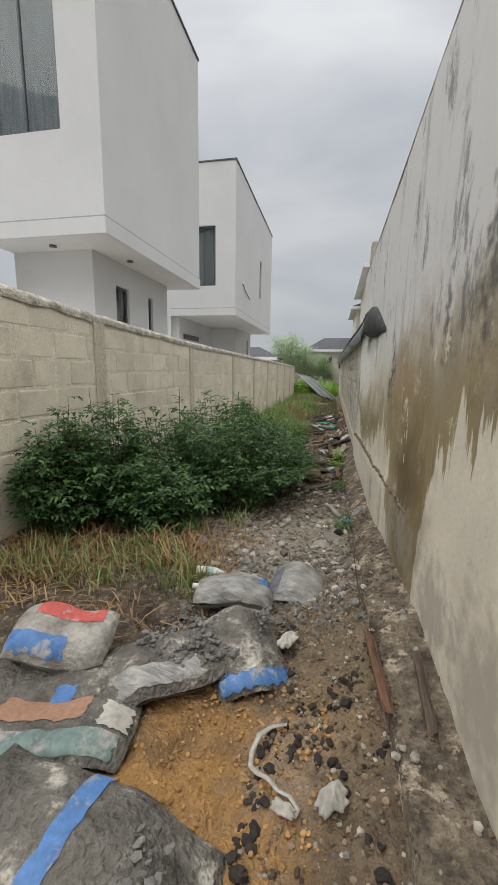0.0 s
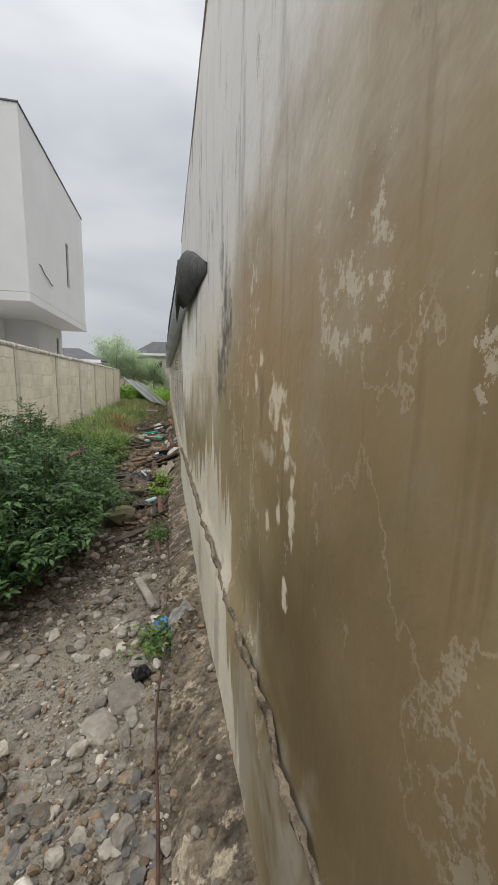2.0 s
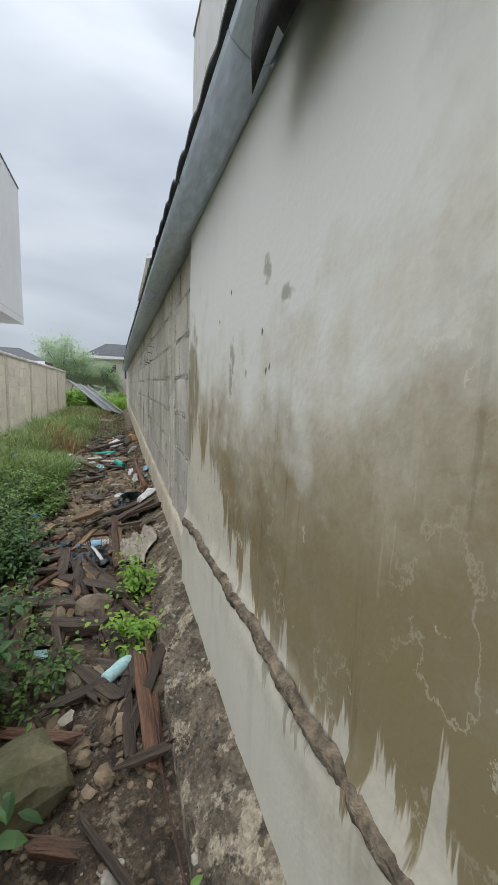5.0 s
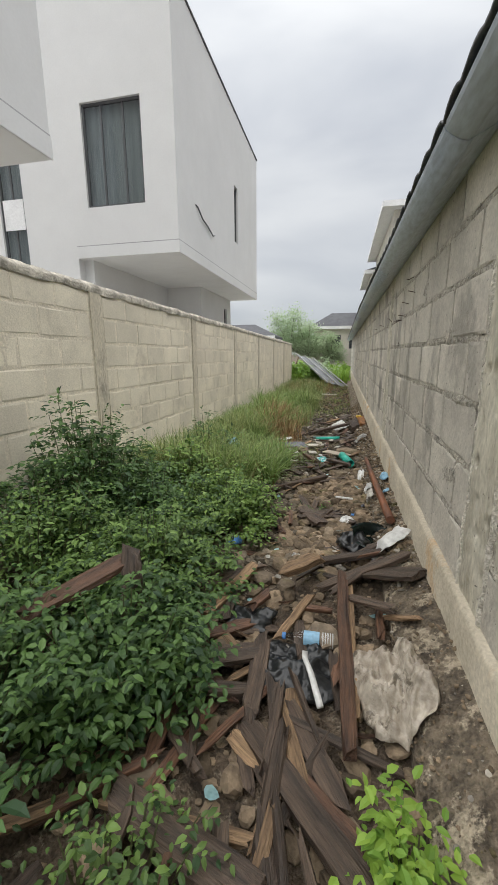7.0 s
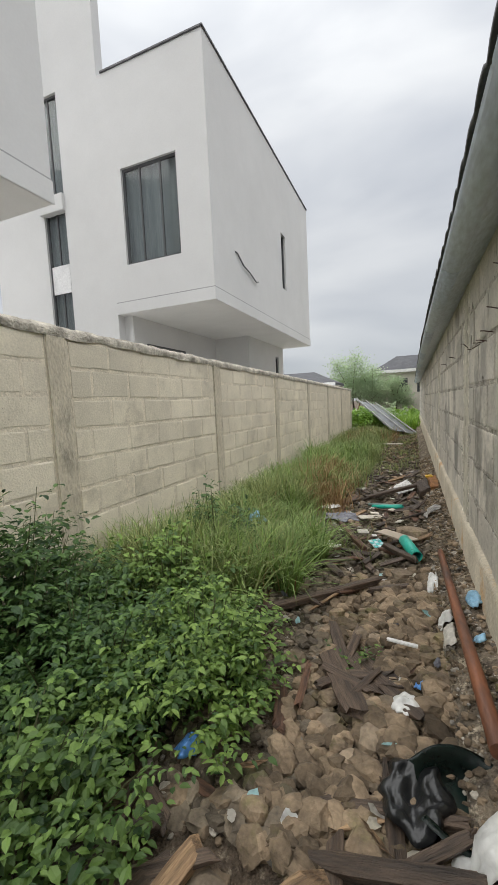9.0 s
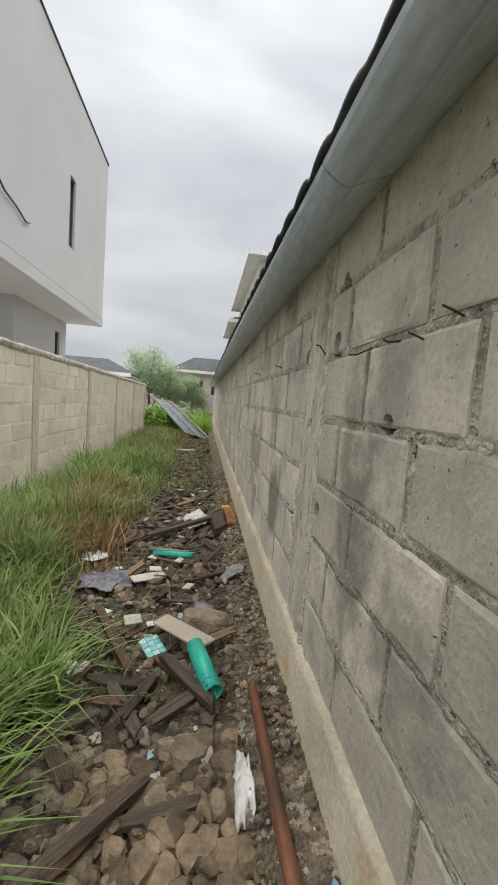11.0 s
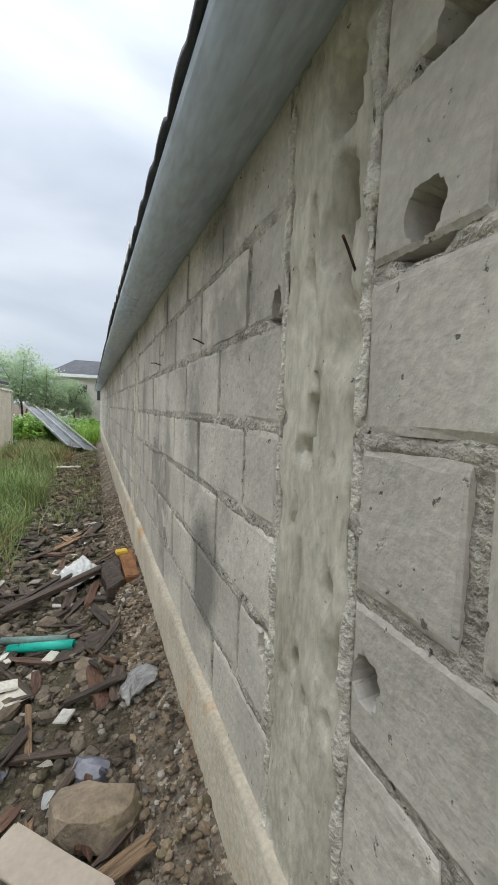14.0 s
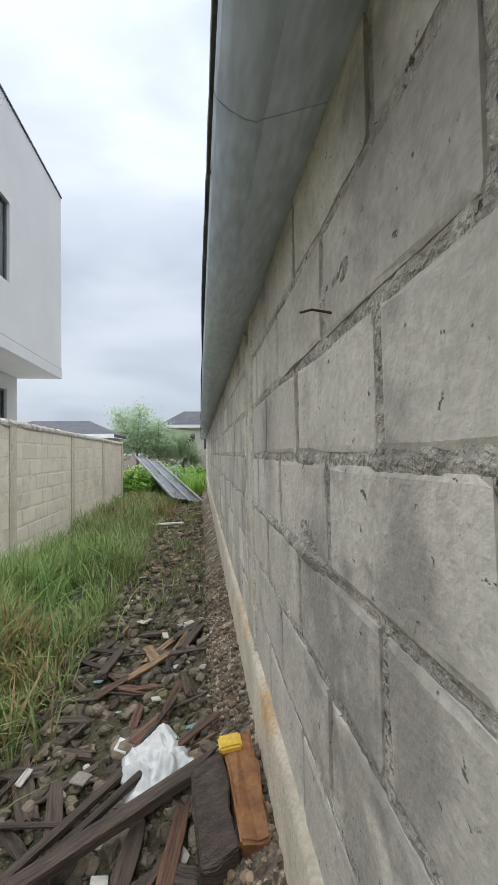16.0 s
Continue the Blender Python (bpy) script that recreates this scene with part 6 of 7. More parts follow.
plank((-0.003, 4.673), (0.055, 4.052), 0.03, 0.02, M_WOOD_DARK, DARKW, 47, 0.01)
plank((-1.36, 6.82, 0.33), (-1.08, 7.18, 0.42), 0.11, 0.035, M_WOOD_RED, "wide brown board propped in the leaves", 48)
plank((-1.08, 7.16, 0.45), (-0.98, 6.96, 0.12), 0.09, 0.06, M_WOOD_DARK, "dark broken stump among the leaves", 49)
plank((-0.83, 6.98, 0.05), (-0.47, 7.14, 0.05), 0.07, 0.03, M_WOOD_DARK, DARKW, 50)
plank((-0.45, 7.18, 0.06), (-0.44, 6.86, 0.05), 0.06, 0.03, M_WOOD_DARK, DARKW, 51)
kinds = [(M_WOOD_DARK, DARKW), (M_WOOD_DARK, DARKW), (M_WOOD_DARK, DARKW), (M_WOOD_RED, REDW), (M_WOOD_PALE, PALEW)]
for i in range(150):
    zone = i % 5
    if zone < 2:
        x, y, big = rnd.uniform(-0.95, 0.08), rnd.uniform(5.5, 8.3), 0.45
    elif zone < 4:
        x, y, big = rnd.uniform(-1.0, 0.1), rnd.uniform(10.2, 15.6), 0.32
    else:
        x, y, big = (rnd.uniform(-0.35, 0.1), rnd.uniform(4.6, 6.0), 0.3) if i % 2 else (rnd.uniform(-0.9, 0.1), rnd.uniform(15.5, 22), 0.4)
    a, ln = rnd.uniform(0, math.tau), rnd.uniform(0.1, big)
    dx, dy = math.cos(a) * ln / 2, math.sin(a) * ln / 2
    xa, xb = max(-2.3, min(0.12, x - dx)), max(-2.3, min(0.12, x + dx))
    m, lab = kinds[rnd.randrange(5)] if zone < 4 else kinds[rnd.randrange(4)]
    plank((xa, y - dy, rnd.uniform(0, 0.05)), (xb, y + dy, rnd.uniform(0, 0.05)), rnd.uniform(0.025, 0.075), rnd.uniform(0.012, 0.03), m, lab, 300 + i, twist=rnd.uniform(-15, 15))

for i in range(30):
    x, y = rnd.uniform(-0.78, -0.08), rnd.uniform(5.95, 6.85)
    a, ln = math.pi / 2 + rnd.uniform(-0.5, 0.5), rnd.uniform(0.25, 0.55)
    dx, dy = math.cos(a) * ln / 2, math.sin(a) * ln / 2
    m, lab = kinds[0 if i % 5 else 3 + i // 5 % 2]
    plank((x - dx, y - dy, rnd.uniform(0.0, 0.05)), (x + dx, y + dy, rnd.uniform(0.01, 0.08)), rnd.uniform(0.02, 0.055), rnd.uniform(0.015, 0.035), m, lab, 800 + i, twist=rnd.uniform(-25, 25))

# thin dark slats strewn over the debris
for i in range(55):
    x, y = rnd.uniform(-1.0, 0.02), rnd.uniform(10.5, 14.6)
    a, ln = rnd.uniform(0, math.tau), rnd.uniform(0.12, 0.36)
    dx, dy = math.cos(a) * ln / 2, math.sin(a) * ln / 2
    m, lab = kinds[0 if i % 6 else 3]
    plank((x - dx, y - dy, rnd.uniform(0.02, 0.05)), (min(0.1, x + dx), y + dy, rnd.uniform(0.02, 0.05)), rnd.uniform(0.02, 0.06), rnd.uniform(0.006, 0.014), m, lab, 900 + i, twist=rnd.uniform(-15, 15))

# fallen red-brown pole along the wall
tagged(part("pole", tube([(0.16, 10.30, resting_z(0.16, 10.30) + 0.05), (0.175, 9.62, resting_z(0.175, 9.62) + 0.06), (0.195, 9.0, resting_z(0.195, 9.0) + 0.06), (0.215, 8.36, resting_z(0.215, 8.36) + 0.06)], [0.021, 0.025, 0.028, 0.030], 10), M_POLE), "long red-brown weathered pole lying along the wall foot", "pole")
# thin cable along the ledge
tagged(part("cable", tube([(0.10 + 0.02 * math.sin(y * 2.1) + 0.008 * math.sin(y * 7), y, max(resting_z(0.10, y), ledge_z(0.10, y)) - 0.004 + 0.02 * math.sin(y * 3.3)) for y in np.arange(0.6, 5.4, 0.1)], 0.0045, 6), M_RUST), "thin dark cable running along the ledge", "cable")


# ---- cement bags ----
def pillow(ln, wd, ht, seed, u0=-1.0, u1=1.0, v0=-1.0, v1=1.0, puff=0.0, top=False):
    """A sagging filled sack: squared ends, soft sides, wrinkles. Part of it can be cut out as a printed panel."""
    nu, nv = 26, 18
    off = Vector((seed * 2.7, seed * 1.3, seed))

    def pt(u, v, side):
        if top:
            # printed areas wear away unevenly at their rims
            u, v = u + 0.05 * noise.noise((v * 7, seed, 3)) + 0.02 * noise.noise((v * 25, seed, 5)), v + 0.06 * noise.noise((u * 7, seed, 8)) + 0.025 * noise.noise((u * 25, seed, 9))
            u, v = max(-0.99, min(0.99, u)), max(-0.99, min(0.99, v))
        bulge = (max(0.0, 1 - abs(u) ** 4.5) ** 0.5) * (max(0.0, 1 - abs(v) ** 3.0) ** 0.5)
        x = u * ln / 2 * (1 - 0.05 * v * v)
        y = v * wd / 2 * (1 - 0.06 * u * u + 0.05 * noise.noise((u * 2, seed, 1)))
        z = side * ht / 2 * bulge * (1.0 if side > 0 else 0.75)
        w = noise.noise(Vector((x * 7, y * 7, side)) + off) * 0.016 + noise.noise(Vector((x * 19, y * 15, side)) + off) * 0.007
        return Vector((x, y, z + w * (1 if side > 0 else 0.3) + 0.02 * math.sin(u * 3 + seed) + puff * (1 if side > 0 else -1)))
    verts, faces = [], []
    for side in ((1,) if top else (1, -1)):
        b = len(verts)
        for i in range(nu + 1):
            for j in range(nv + 1):
                verts.append(tuple(pt(u0 + (u1 - u0) * i / nu, v0 + (v1 - v0) * j / nv, side)))
        q = [(b + i * (nv + 1) + j, b + (i + 1) * (nv + 1) + j, b + (i + 1) * (nv + 1) + j + 1, b + i * (nv + 1) + j + 1) for i in range(nu) for j in range(nv)]
        faces += q if side > 0 else [f[::-1] for f in q]
    return verts, faces


def bag(x, y, z, ln, wd, ht, turn, material, label, seed, panels=(), rx=0, ry=0):
    b = thing("cement_bag", label, "bag", "dumped cement bags", at=pose(x, y, z, rx, ry, turn))
    part("sack", mesh_of("sack", *pillow(ln, wd, ht, seed), material, False), None, b)
    for u0, u1, v0, v1, m, lab in panels:
        part("printed_panel", mesh_of("printed_panel", *pillow(ln, wd, ht, seed, u0, u1, v0, v1, 0.003, True), m, False), None, b, lab)
    return b


silver = bag(-0.60, 1.53, 0.535, 0.45, 0.25, 0.15, 10, M_FILM, "full silver-grey bag lying on other bags", 1, [(0.62, 0.92, 0.1, 0.8, M_BLUE, "faded blue print")], 0, 3)
part("spout_cap", tube([(-0.235, 0.0, 0.02), (-0.20, 0.0, 0.02)], 0.016, 10), M_PLASTIC_W, silver, "white screw cap")
bag(-0.255, 1.79, 0.47, 0.34, 0.42, 0.15, -4, M_FILM, "grey plastic-wrapped bag beside the pile", 2, [(-0.98, -0.55, -0.9, 0.3, M_PLASTIC_G, "smoky plastic flap")])
bag(-0.735, 0.87, 0.575, 0.52, 0.36, 0.13, 38, M_BAG, "torn grey cement bag covered in cement crumbs", 3, [(-0.75, 0.5, -0.9, -0.35, M_FILM, "shiny torn film")], -4, -5)
bag(-0.43, 1.06, 0.565, 0.33, 0.46, 0.14, 27, M_BAG, "flattened grey cement bag with a blue printed edge", 8, [(-0.92, 0.95, -0.97, -0.74, M_BLUE, "blue printed edge"), (-0.9, -0.7, -0.7, -0.4, M_BLUE, "blue torn corner")], 8, 0)
bag(-1.16, 0.83, 0.665, 0.41, 0.29, 0.17, 15, M_DUSTY, "dusty bag with red and blue print on the pile", 4, [(-0.6, 0.75, 0.15, 0.9, M_RED, "red printed panel"), (-0.93, 0.2, -0.95, -0.45, M_BLUE, "blue striped print")], 8, 6)
bag(-1.134, 0.69, 0.56, 0.52, 0.30, 0.13, 10, M_BAG, "crushed grey cement bag under another bag", 5, [(0.3, 0.6, -0.9, -0.4, M_BLUE, "blue printed patch")])
bag(-0.984, 0.51, 0.565, 0.58, 0.26, 0.11, 8, M_BAG, "half-empty paper bag with faded teal print", 6, [(-0.8, 0.9, -0.9, -0.3, M_TEAL_FADED, "faded teal print"), (-0.7, 0.4, 0.0, 0.9, M_FADED_RED, "stained brown paper"), (0.6, 0.95, -0.2, 0.6, M_PAPER, "white paper end")])
bag(-0.68, 0.12, 0.60, 0.75, 0.50, 0.15, -6, M_BAG, "grey cement-crusted bag with a blue printed edge", 7, [(-0.16, 0.0, -0.95, 0.95, M_BLUE, "blue printed stripe"), (0.85, 0.97, -0.9, -0.3, M_BLUE, "blue printed corner")], 3, 8)
rubble("cement_crumbs", 700, (-0.85, -0.34, 0.80, 1.28), (0.003, 0.016), M_CEMENT, "grey cement crumbs spilled over the bag", 41, 0.1, lambda x, y, r: abs((y - 1.0) - (x + 0.6) * 0.6) < 0.17, 2.0, lambda x, y: 0.628 + 0.03 * noise.noise((x * 5, y * 5, 0)))
rubble("cement_crumbs", 420, (-0.95, -0.42, -0.02, 0.26), (0.003, 0.014), M_CEMENT, "grey cement crumbs spilled over the bag", 42, 0.1, None, 2.0, lambda x, y: 0.668 + 0.02 * noise.noise((x * 5, y * 5, 0)))
M_MUD = mat("dark_mud", (0.05, 0.037, 0.028), (0.02, 0.016, 0.013), 9, 0.85, 0.8, 60, vary=0.3, island=True)
rubble("mud_clods", 900, (-0.30, 0.12, 0.0, 1.3), (0.004, 0.022), M_MUD, "dark wet clods of root and mud on the sand", 44, 0.35, lambda x, y, r: noise.noise((x * 5, y * 4, 7)) > 0.12 or abs((x + 0.02) + (y - 0.5) * 0.42) < 0.05 * r.random(), 2.0)
rubble("concrete_fragments", 700, (-0.3, 0.14, -0.2, 1.6), (0.002, 0.011), M_CHIPS, "small pale chips trodden into the earth", 46, 0.3, None, 2.4)
rubble("concrete_fragments", 900, (-0.95, 0.1, 1.2, 2.3), (0.004, 0.022), M_CEMENT, "grey cement lumps behind the bags", 45, 0.25, None, 2.5)
rubble("sand_crumbs", 1600, (-0.75, -0.05, -0.2, 0.9), (0.002, 0.010), mat("sand_lump", (0.50, 0.29, 0.115), (0.30, 0.165, 0.062), 9, 1.0, 0.6, 60, vary=0.3, island=True), "orange sand lumps on the ground", 43, 0.3, None, 2.0)


def ribbon(points, width, material, label, name, category, thick=0.002):
    """A flat strap along points, standing a little on edge."""
    bm = bmesh.new()
    rows = []
    for i, p in enumerate(points):
        p = Vector(p)
        d = (Vector(points[min(i + 1, len(points) - 1)]) - Vector(points[max(i - 1, 0)])).normalized()
        s = d.cross(Vector((0.3 * math.sin(i), 0.2, 1))).normalized() * width / 2
        up = Vector((0, 0, thick))
        rows.append([bm.verts.new(p - s), bm.verts.new(p + s), bm.verts.new(p + s + up), bm.verts.new(p - s + up)])
    for a, b in zip(rows, rows[1:]):
        for k in range(4):
            bm.faces.new((a[k], a[(k + 1) % 4], b[(k + 1) % 4], b[k])).smooth = True
    bm.faces.new(rows[0][::-1])
    bm.faces.new(rows[-1])
    bmesh.ops.recalc_face_normals(bm, faces=bm.faces)
    return tagged(part(name, bm, material), label, category)


ribbon([(x, y, resting_z(x, y) + 0.022 + 0.006 * math.sin(40 * y)) for x, y in ((-0.20, 0.70), (-0.25, 0.695), (-0.29, 0.66), (-0.305, 0.61), (-0.30, 0.56), (-0.27, 0.52), (-0.235, 0.50), (-0.20, 0.475), (-0.165, 0.46), (-0.14, 0.435), (-0.15, 0.41))], 0.016, M_PAPER, "dirty white torn strap curled on the sand", "strap", "strap", 0.003)


def crumple(x, y, sx, sy, ht, material, label, seed, turn=0, name="plastic_sheet", category="litter", lift=0.01, freq=6.0):
    """Crumpled film or cloth with sharp folds and a ragged outline."""
    n = 40 if sx * sy > 0.08 else 20
    off = Vector((seed * 1.9, seed * 3.3, 0))
    verts, faces = [], []
    for i in range(n + 1):
        for j in range(n + 1):
            u, v = 2 * i / n - 1, 2 * j / n - 1
            r = max(abs(u), abs(v))
            edge = 1 + 0.35 * noise.noise(Vector((u * 1.8, v * 1.8, 4)) + off) * r
            p = Vector((u * sx / 2 * edge * (1 - 0.18 * v * v), v * sy / 2 * edge * (1 - 0.18 * u * u), 0))
            f = 1 - abs(noise.noise(p * freq + off)) * 2
            g = 1 - abs(noise.noise(p * freq * 2.4 + off)) * 2
            k = 1 - abs(noise.noise(p * freq * 5.3 + off)) * 2
            p.z = max(0.0, ht * (0.5 * f + 0.34 * g + 0.16 * k + 0.2) * (1 - 0.75 * r ** 3))
            w = Matrix.Rotation(radians(turn), 3, "Z") @ p
            verts.append((x + w.x, y + w.y, resting_z(x + w.x, y + w.y) + p.z + lift))
    w = n + 1
    faces = [(i * w + j, (i + 1) * w + j, (i + 1) * w + j + 1, i * w + j + 1) for i in range(n) for j in range(n)]
    ob = new(name, mesh_of(name, verts, faces, material, False))
    so = ob.modifiers.new("thick", "SOLIDIFY")
    so.thickness = 0.002
    return tagged(ob, label, category)


crumple(0.075, 7.0, 0.25, 0.42, 0.13, M_SACK, "crumpled dirty grey plastic sack", 1, 10, "sack", "sack", 0.02, 9)
basin = thing("plastic_basin", "broken dark green plastic basin lying on its side", "basin", at=pose(0.10, 8.27, resting_z(0.10, 8.27) + 0.03, 14, 6, 12))
cb = bmesh.new()
rows = []
for r, z in ((0.10, 0.0), (0.115, 0.004), (0.135, 0.03), (0.15, 0.085), (0.168, 0.088), (0.17, 0.078)):
    rows.append([cb.verts.new((r * 1.15 * math.cos(a) * (1 + 0.05 * math.cos(4 * a)), r * 0.85 * math.sin(a) * (1 + 0.05 * math.cos(4 * a)), z + 0.006 * noise.noise((a * 2, r * 9, 0)))) for a in np.linspace(-2.5, 2.6, 34)])
for p, q in zip(rows, rows[1:]):
    for k in range(33):
        cb.faces.new((p[k], p[k + 1], q[k + 1], q[k])).smooth = True
cb.faces.new(rows[0][::-1])
bmesh.ops.solidify(cb, geom=cb.faces[:], thickness=0.004)
part("shell", cb, mat("dark_green_plastic", (0.016, 0.034, 0.028), (0.01, 0.02, 0.017), 5, 0.25, 0.15, 40), basin)
crumple(0.181, 8.087, 0.24, 0.16, 0.06, M_PLASTIC_W, "crumpled white plastic bag", 3, 20, "plastic_bag", "plastic bag", 0.05)
crumple(-0.32, 7.135, 0.36, 0.34, 0.07, M_PLASTIC_K, "black plastic film under the bottle", 4, 0, "plastic_film", "plastic film", 0.02)
crumple(-0.57, 7.415, 0.25, 0.2, 0.06, M_PLASTIC_K, "scrap of black plastic film", 5, 0, "plastic_film", "plastic film", 0.02)
crumple(-0.852, 11.77, 0.44, 0.34, 0.05, M_PLASTIC_G, "smoky translucent plastic sheet in the grass", 6, 15, "plastic_sheet", "plastic sheet", 0.05)
crumple(-1.052, 12.27, 0.26, 0.24, 0.05, M_PLASTIC_W, "white torn plastic in the grass", 7, 15, "plastic_sheet", "plastic sheet", 0.06)
crumple(-0.162, 13.31, 0.30, 0.34, 0.09, M_PLASTIC_W, "crumpled white plastic bag among planks", 8, 30, "plastic_bag", "plastic bag", 0.05, 8)
crumple(0.275, 9.414, 0.07, 0.16, 0.05, M_PLASTIC_LB, "small pale blue plastic bag by the wall", 9, 0, "plastic_bag", "plastic bag", 0.03, 10)
crumple(0.086, 9.907, 0.07, 0.26, 0.05, M_PLASTIC_W, "white plastic scrap beside the pole", 10, 0, "plastic_scrap", "litter", 0.03, 10)
crumple(0.129, 9.33, 0.07, 0.11, 0.05, M_PLASTIC_W, "white plastic scrap beside the pole", 11, 0, "plastic_scrap", "litter", 0.03, 10)
crumple(0.134, 9.163, 0.06, 0.19, 0.03, M_PAPER, "dirty paper scrap beside the pole", 12, 0, "paper_scrap", "litter", 0.03, 10)
crumple(0.253, 9.039, 0.05, 0.07, 0.03, M_PLASTIC_LB, "small pale blue plastic scrap by the wall", 13, 0, "plastic_scrap", "litter", 0.03, 10)
crumple(-1.612, 10.89, 0.20, 0.18, 0.14, M_PLASTIC_LB, "pale blue plastic bag caught in the grass", 14, 0, "plastic_bag", "plastic bag", 0.14, 9)
crumple(-0.039, 8.253, 0.20, 0.24, 0.06, M_PLASTIC_K, "dark green-black plastic piece", 15, 0, "plastic_film", "plastic film", 0.06, 7)
crumple(0.001, 2.756, 0.08, 0.07, 0.05, M_PLASTIC_K, "small dark cloth scrap on rubble", 16, 30, "cloth_scrap", "litter", 0.02, 10)
crumple(0.171, 2.961, 0.10, 0.10, 0.05, M_FILM, "clear crumpled plastic wrapper on the ledge", 17, 30, "plastic_wrapper", "litter", 0.06, 14)
crumple(0.148, 11.54, 0.14, 0.2, 0.05, M_FILM, "crumpled clear plastic on the ledge", 18, 30, "plastic_wrapper", "litter", 0.06, 12)
crumple(-0.05, 0.45, 0.09, 0.07, 0.03, M_PAPER, "torn white paper on the sand", 19, 30, "paper_scrap", "litter", 0.02, 10)
crumple(-0.18, 0.43, 0.08, 0.035, 0.02, M_PAPER, "torn white paper on the sand", 20, -30, "paper_scrap", "litter", 0.02, 10)
crumple(-0.25, 1.12, 0.09, 0.10, 0.04, M_PAPER, "torn white paper by the bags", 21, -30, "paper_scrap", "litter", 0.05, 10)
crumple(0.003, 8.863, 0.05, 0.09, 0.03, M_PLASTIC_B, "small blue plastic scrap on stones", 22, -30, "plastic_scrap", "litter", 0.03, 12)
crumple(-0.068, 8.687, 0.10, 0.13, 0.04, M_PLASTIC_W, "white plastic scrap on the stones", 23, -30, "plastic_scrap", "litter", 0.05, 12)
crumple(-0.869, 8.242, 0.08, 0.12, 0.04, M_PLASTIC_B, "blue plastic scrap under the leaves", 24, -30, "plastic_scrap", "litter", 0.05, 12)


def slab(x, y, sx, sy, sz, turn, material, label, name, category, tilt=(0, 0), lift=0.03, z=None):
    bm = box(-sx / 2, sx / 2, -sy / 2, sy / 2, -sz / 2, sz / 2, min(sz * 0.25, 0.004))
    rnd_ = random.Random(int(x * 1000 + y * 77))
    for v in bm.verts:
        v.co.x += rnd_.uniform(-0.03, 0.03) * sx
        v.co.y += rnd_.uniform(-0.03, 0.03) * sy
    ob = part(name, bm, material)
    ob.matrix_world = pose(x, y, (resting_z(x, y) if z is None else z) + lift, tilt[0], tilt[1], turn)
    return tagged(ob, label, category)


slab(-0.185, 10.90, 0.42, 0.125, 0.014, -46, M_BOARD, "beige laminate board lying on the rubble", "board", "board", (3, -4), 0.14)
slab(-0.512, 11.87, 0.30, 0.11, 0.012, 32, M_TILE, "broken cream tile lying on the rubble", "tile", "tile", (4, 3), 0.07)
slab(-0.472, 11.99, 0.10, 0.09, 0.012, 10, M_TILE, "broken cream tile lying on the rubble", "tile", "tile", (-4, 6), 0.08)
slab(-0.512, 11.11, 0.11, 0.09, 0.012, 20, M_PAPER, "small white tile on the rubble", "tile", "tile", (8, 3), 0.08)
slab(-0.09, 9.06, 0.15, 0.025, 0.012, -8, M_PLASTIC_W, "white plastic strip on the stones", "plastic_strip", "strip", (0, 0), 0.11)
slab(-0.81, 7.073, 0.13, 0.10, 0.012, 50, M_TEALGREY, "grey-green plastic plate by the undergrowth", "plate", "plate", (12, 0), 0.09)
slab(-0.632, 20.04, 0.66, 0.14, 0.03, 25, M_TILE, "pale board far along the path", "board", "board", (0, 3), 0.08)
slab(0.092, 3.105, 0.08, 0.09, 0.03, 20, M_PLASTIC_B, "small bright blue plastic lid", "lid", "lid", (10, 10), 0.03)
# mosaic tile: turquoise squares on a pale sheet
mosaic = thing("mosaic_tile", "broken sheet of turquoise and white mosaic tile", "tile", at=pose(-0.355, 10.88, resting_z(-0.355, 10.88) + 0.08, 8, -5, 30) @ Matrix.Scale(0.82, 4))
for i in range(3):
    for j in range(4):
        part("tessera", box(-0.07 + 0.047 * i, -0.026 + 0.047 * i, -0.09 + 0.047 * j, -0.046 + 0.047 * j, 0.0, 0.007, 0.001), M_AQUA if (i + j) % 2 else (M_TURQ_PALE), mosaic)
part("backing", box(-0.072, 0.07, -0.092, 0.1, -0.004, -0.0005), M_PAPER, mosaic)
# scattered small tiles and chips
for i in range(26):
    x, y = rnd.uniform(-1.0, 0.05), rnd.uniform(10.6, 16.5)
    slab(x, y, rnd.uniform(0.03, 0.1), rnd.uniform(0.03, 0.08), 0.01, rnd.uniform(0, 180), (M_TILE, M_PAPER, M_PLASTIC_W, M_STONE_PALE)[i % 4], "small pale broken tile on the rubble", "tile_fragment", "tile", (rnd.uniform(-15, 15), rnd.uniform(-15, 15)), 0.06)


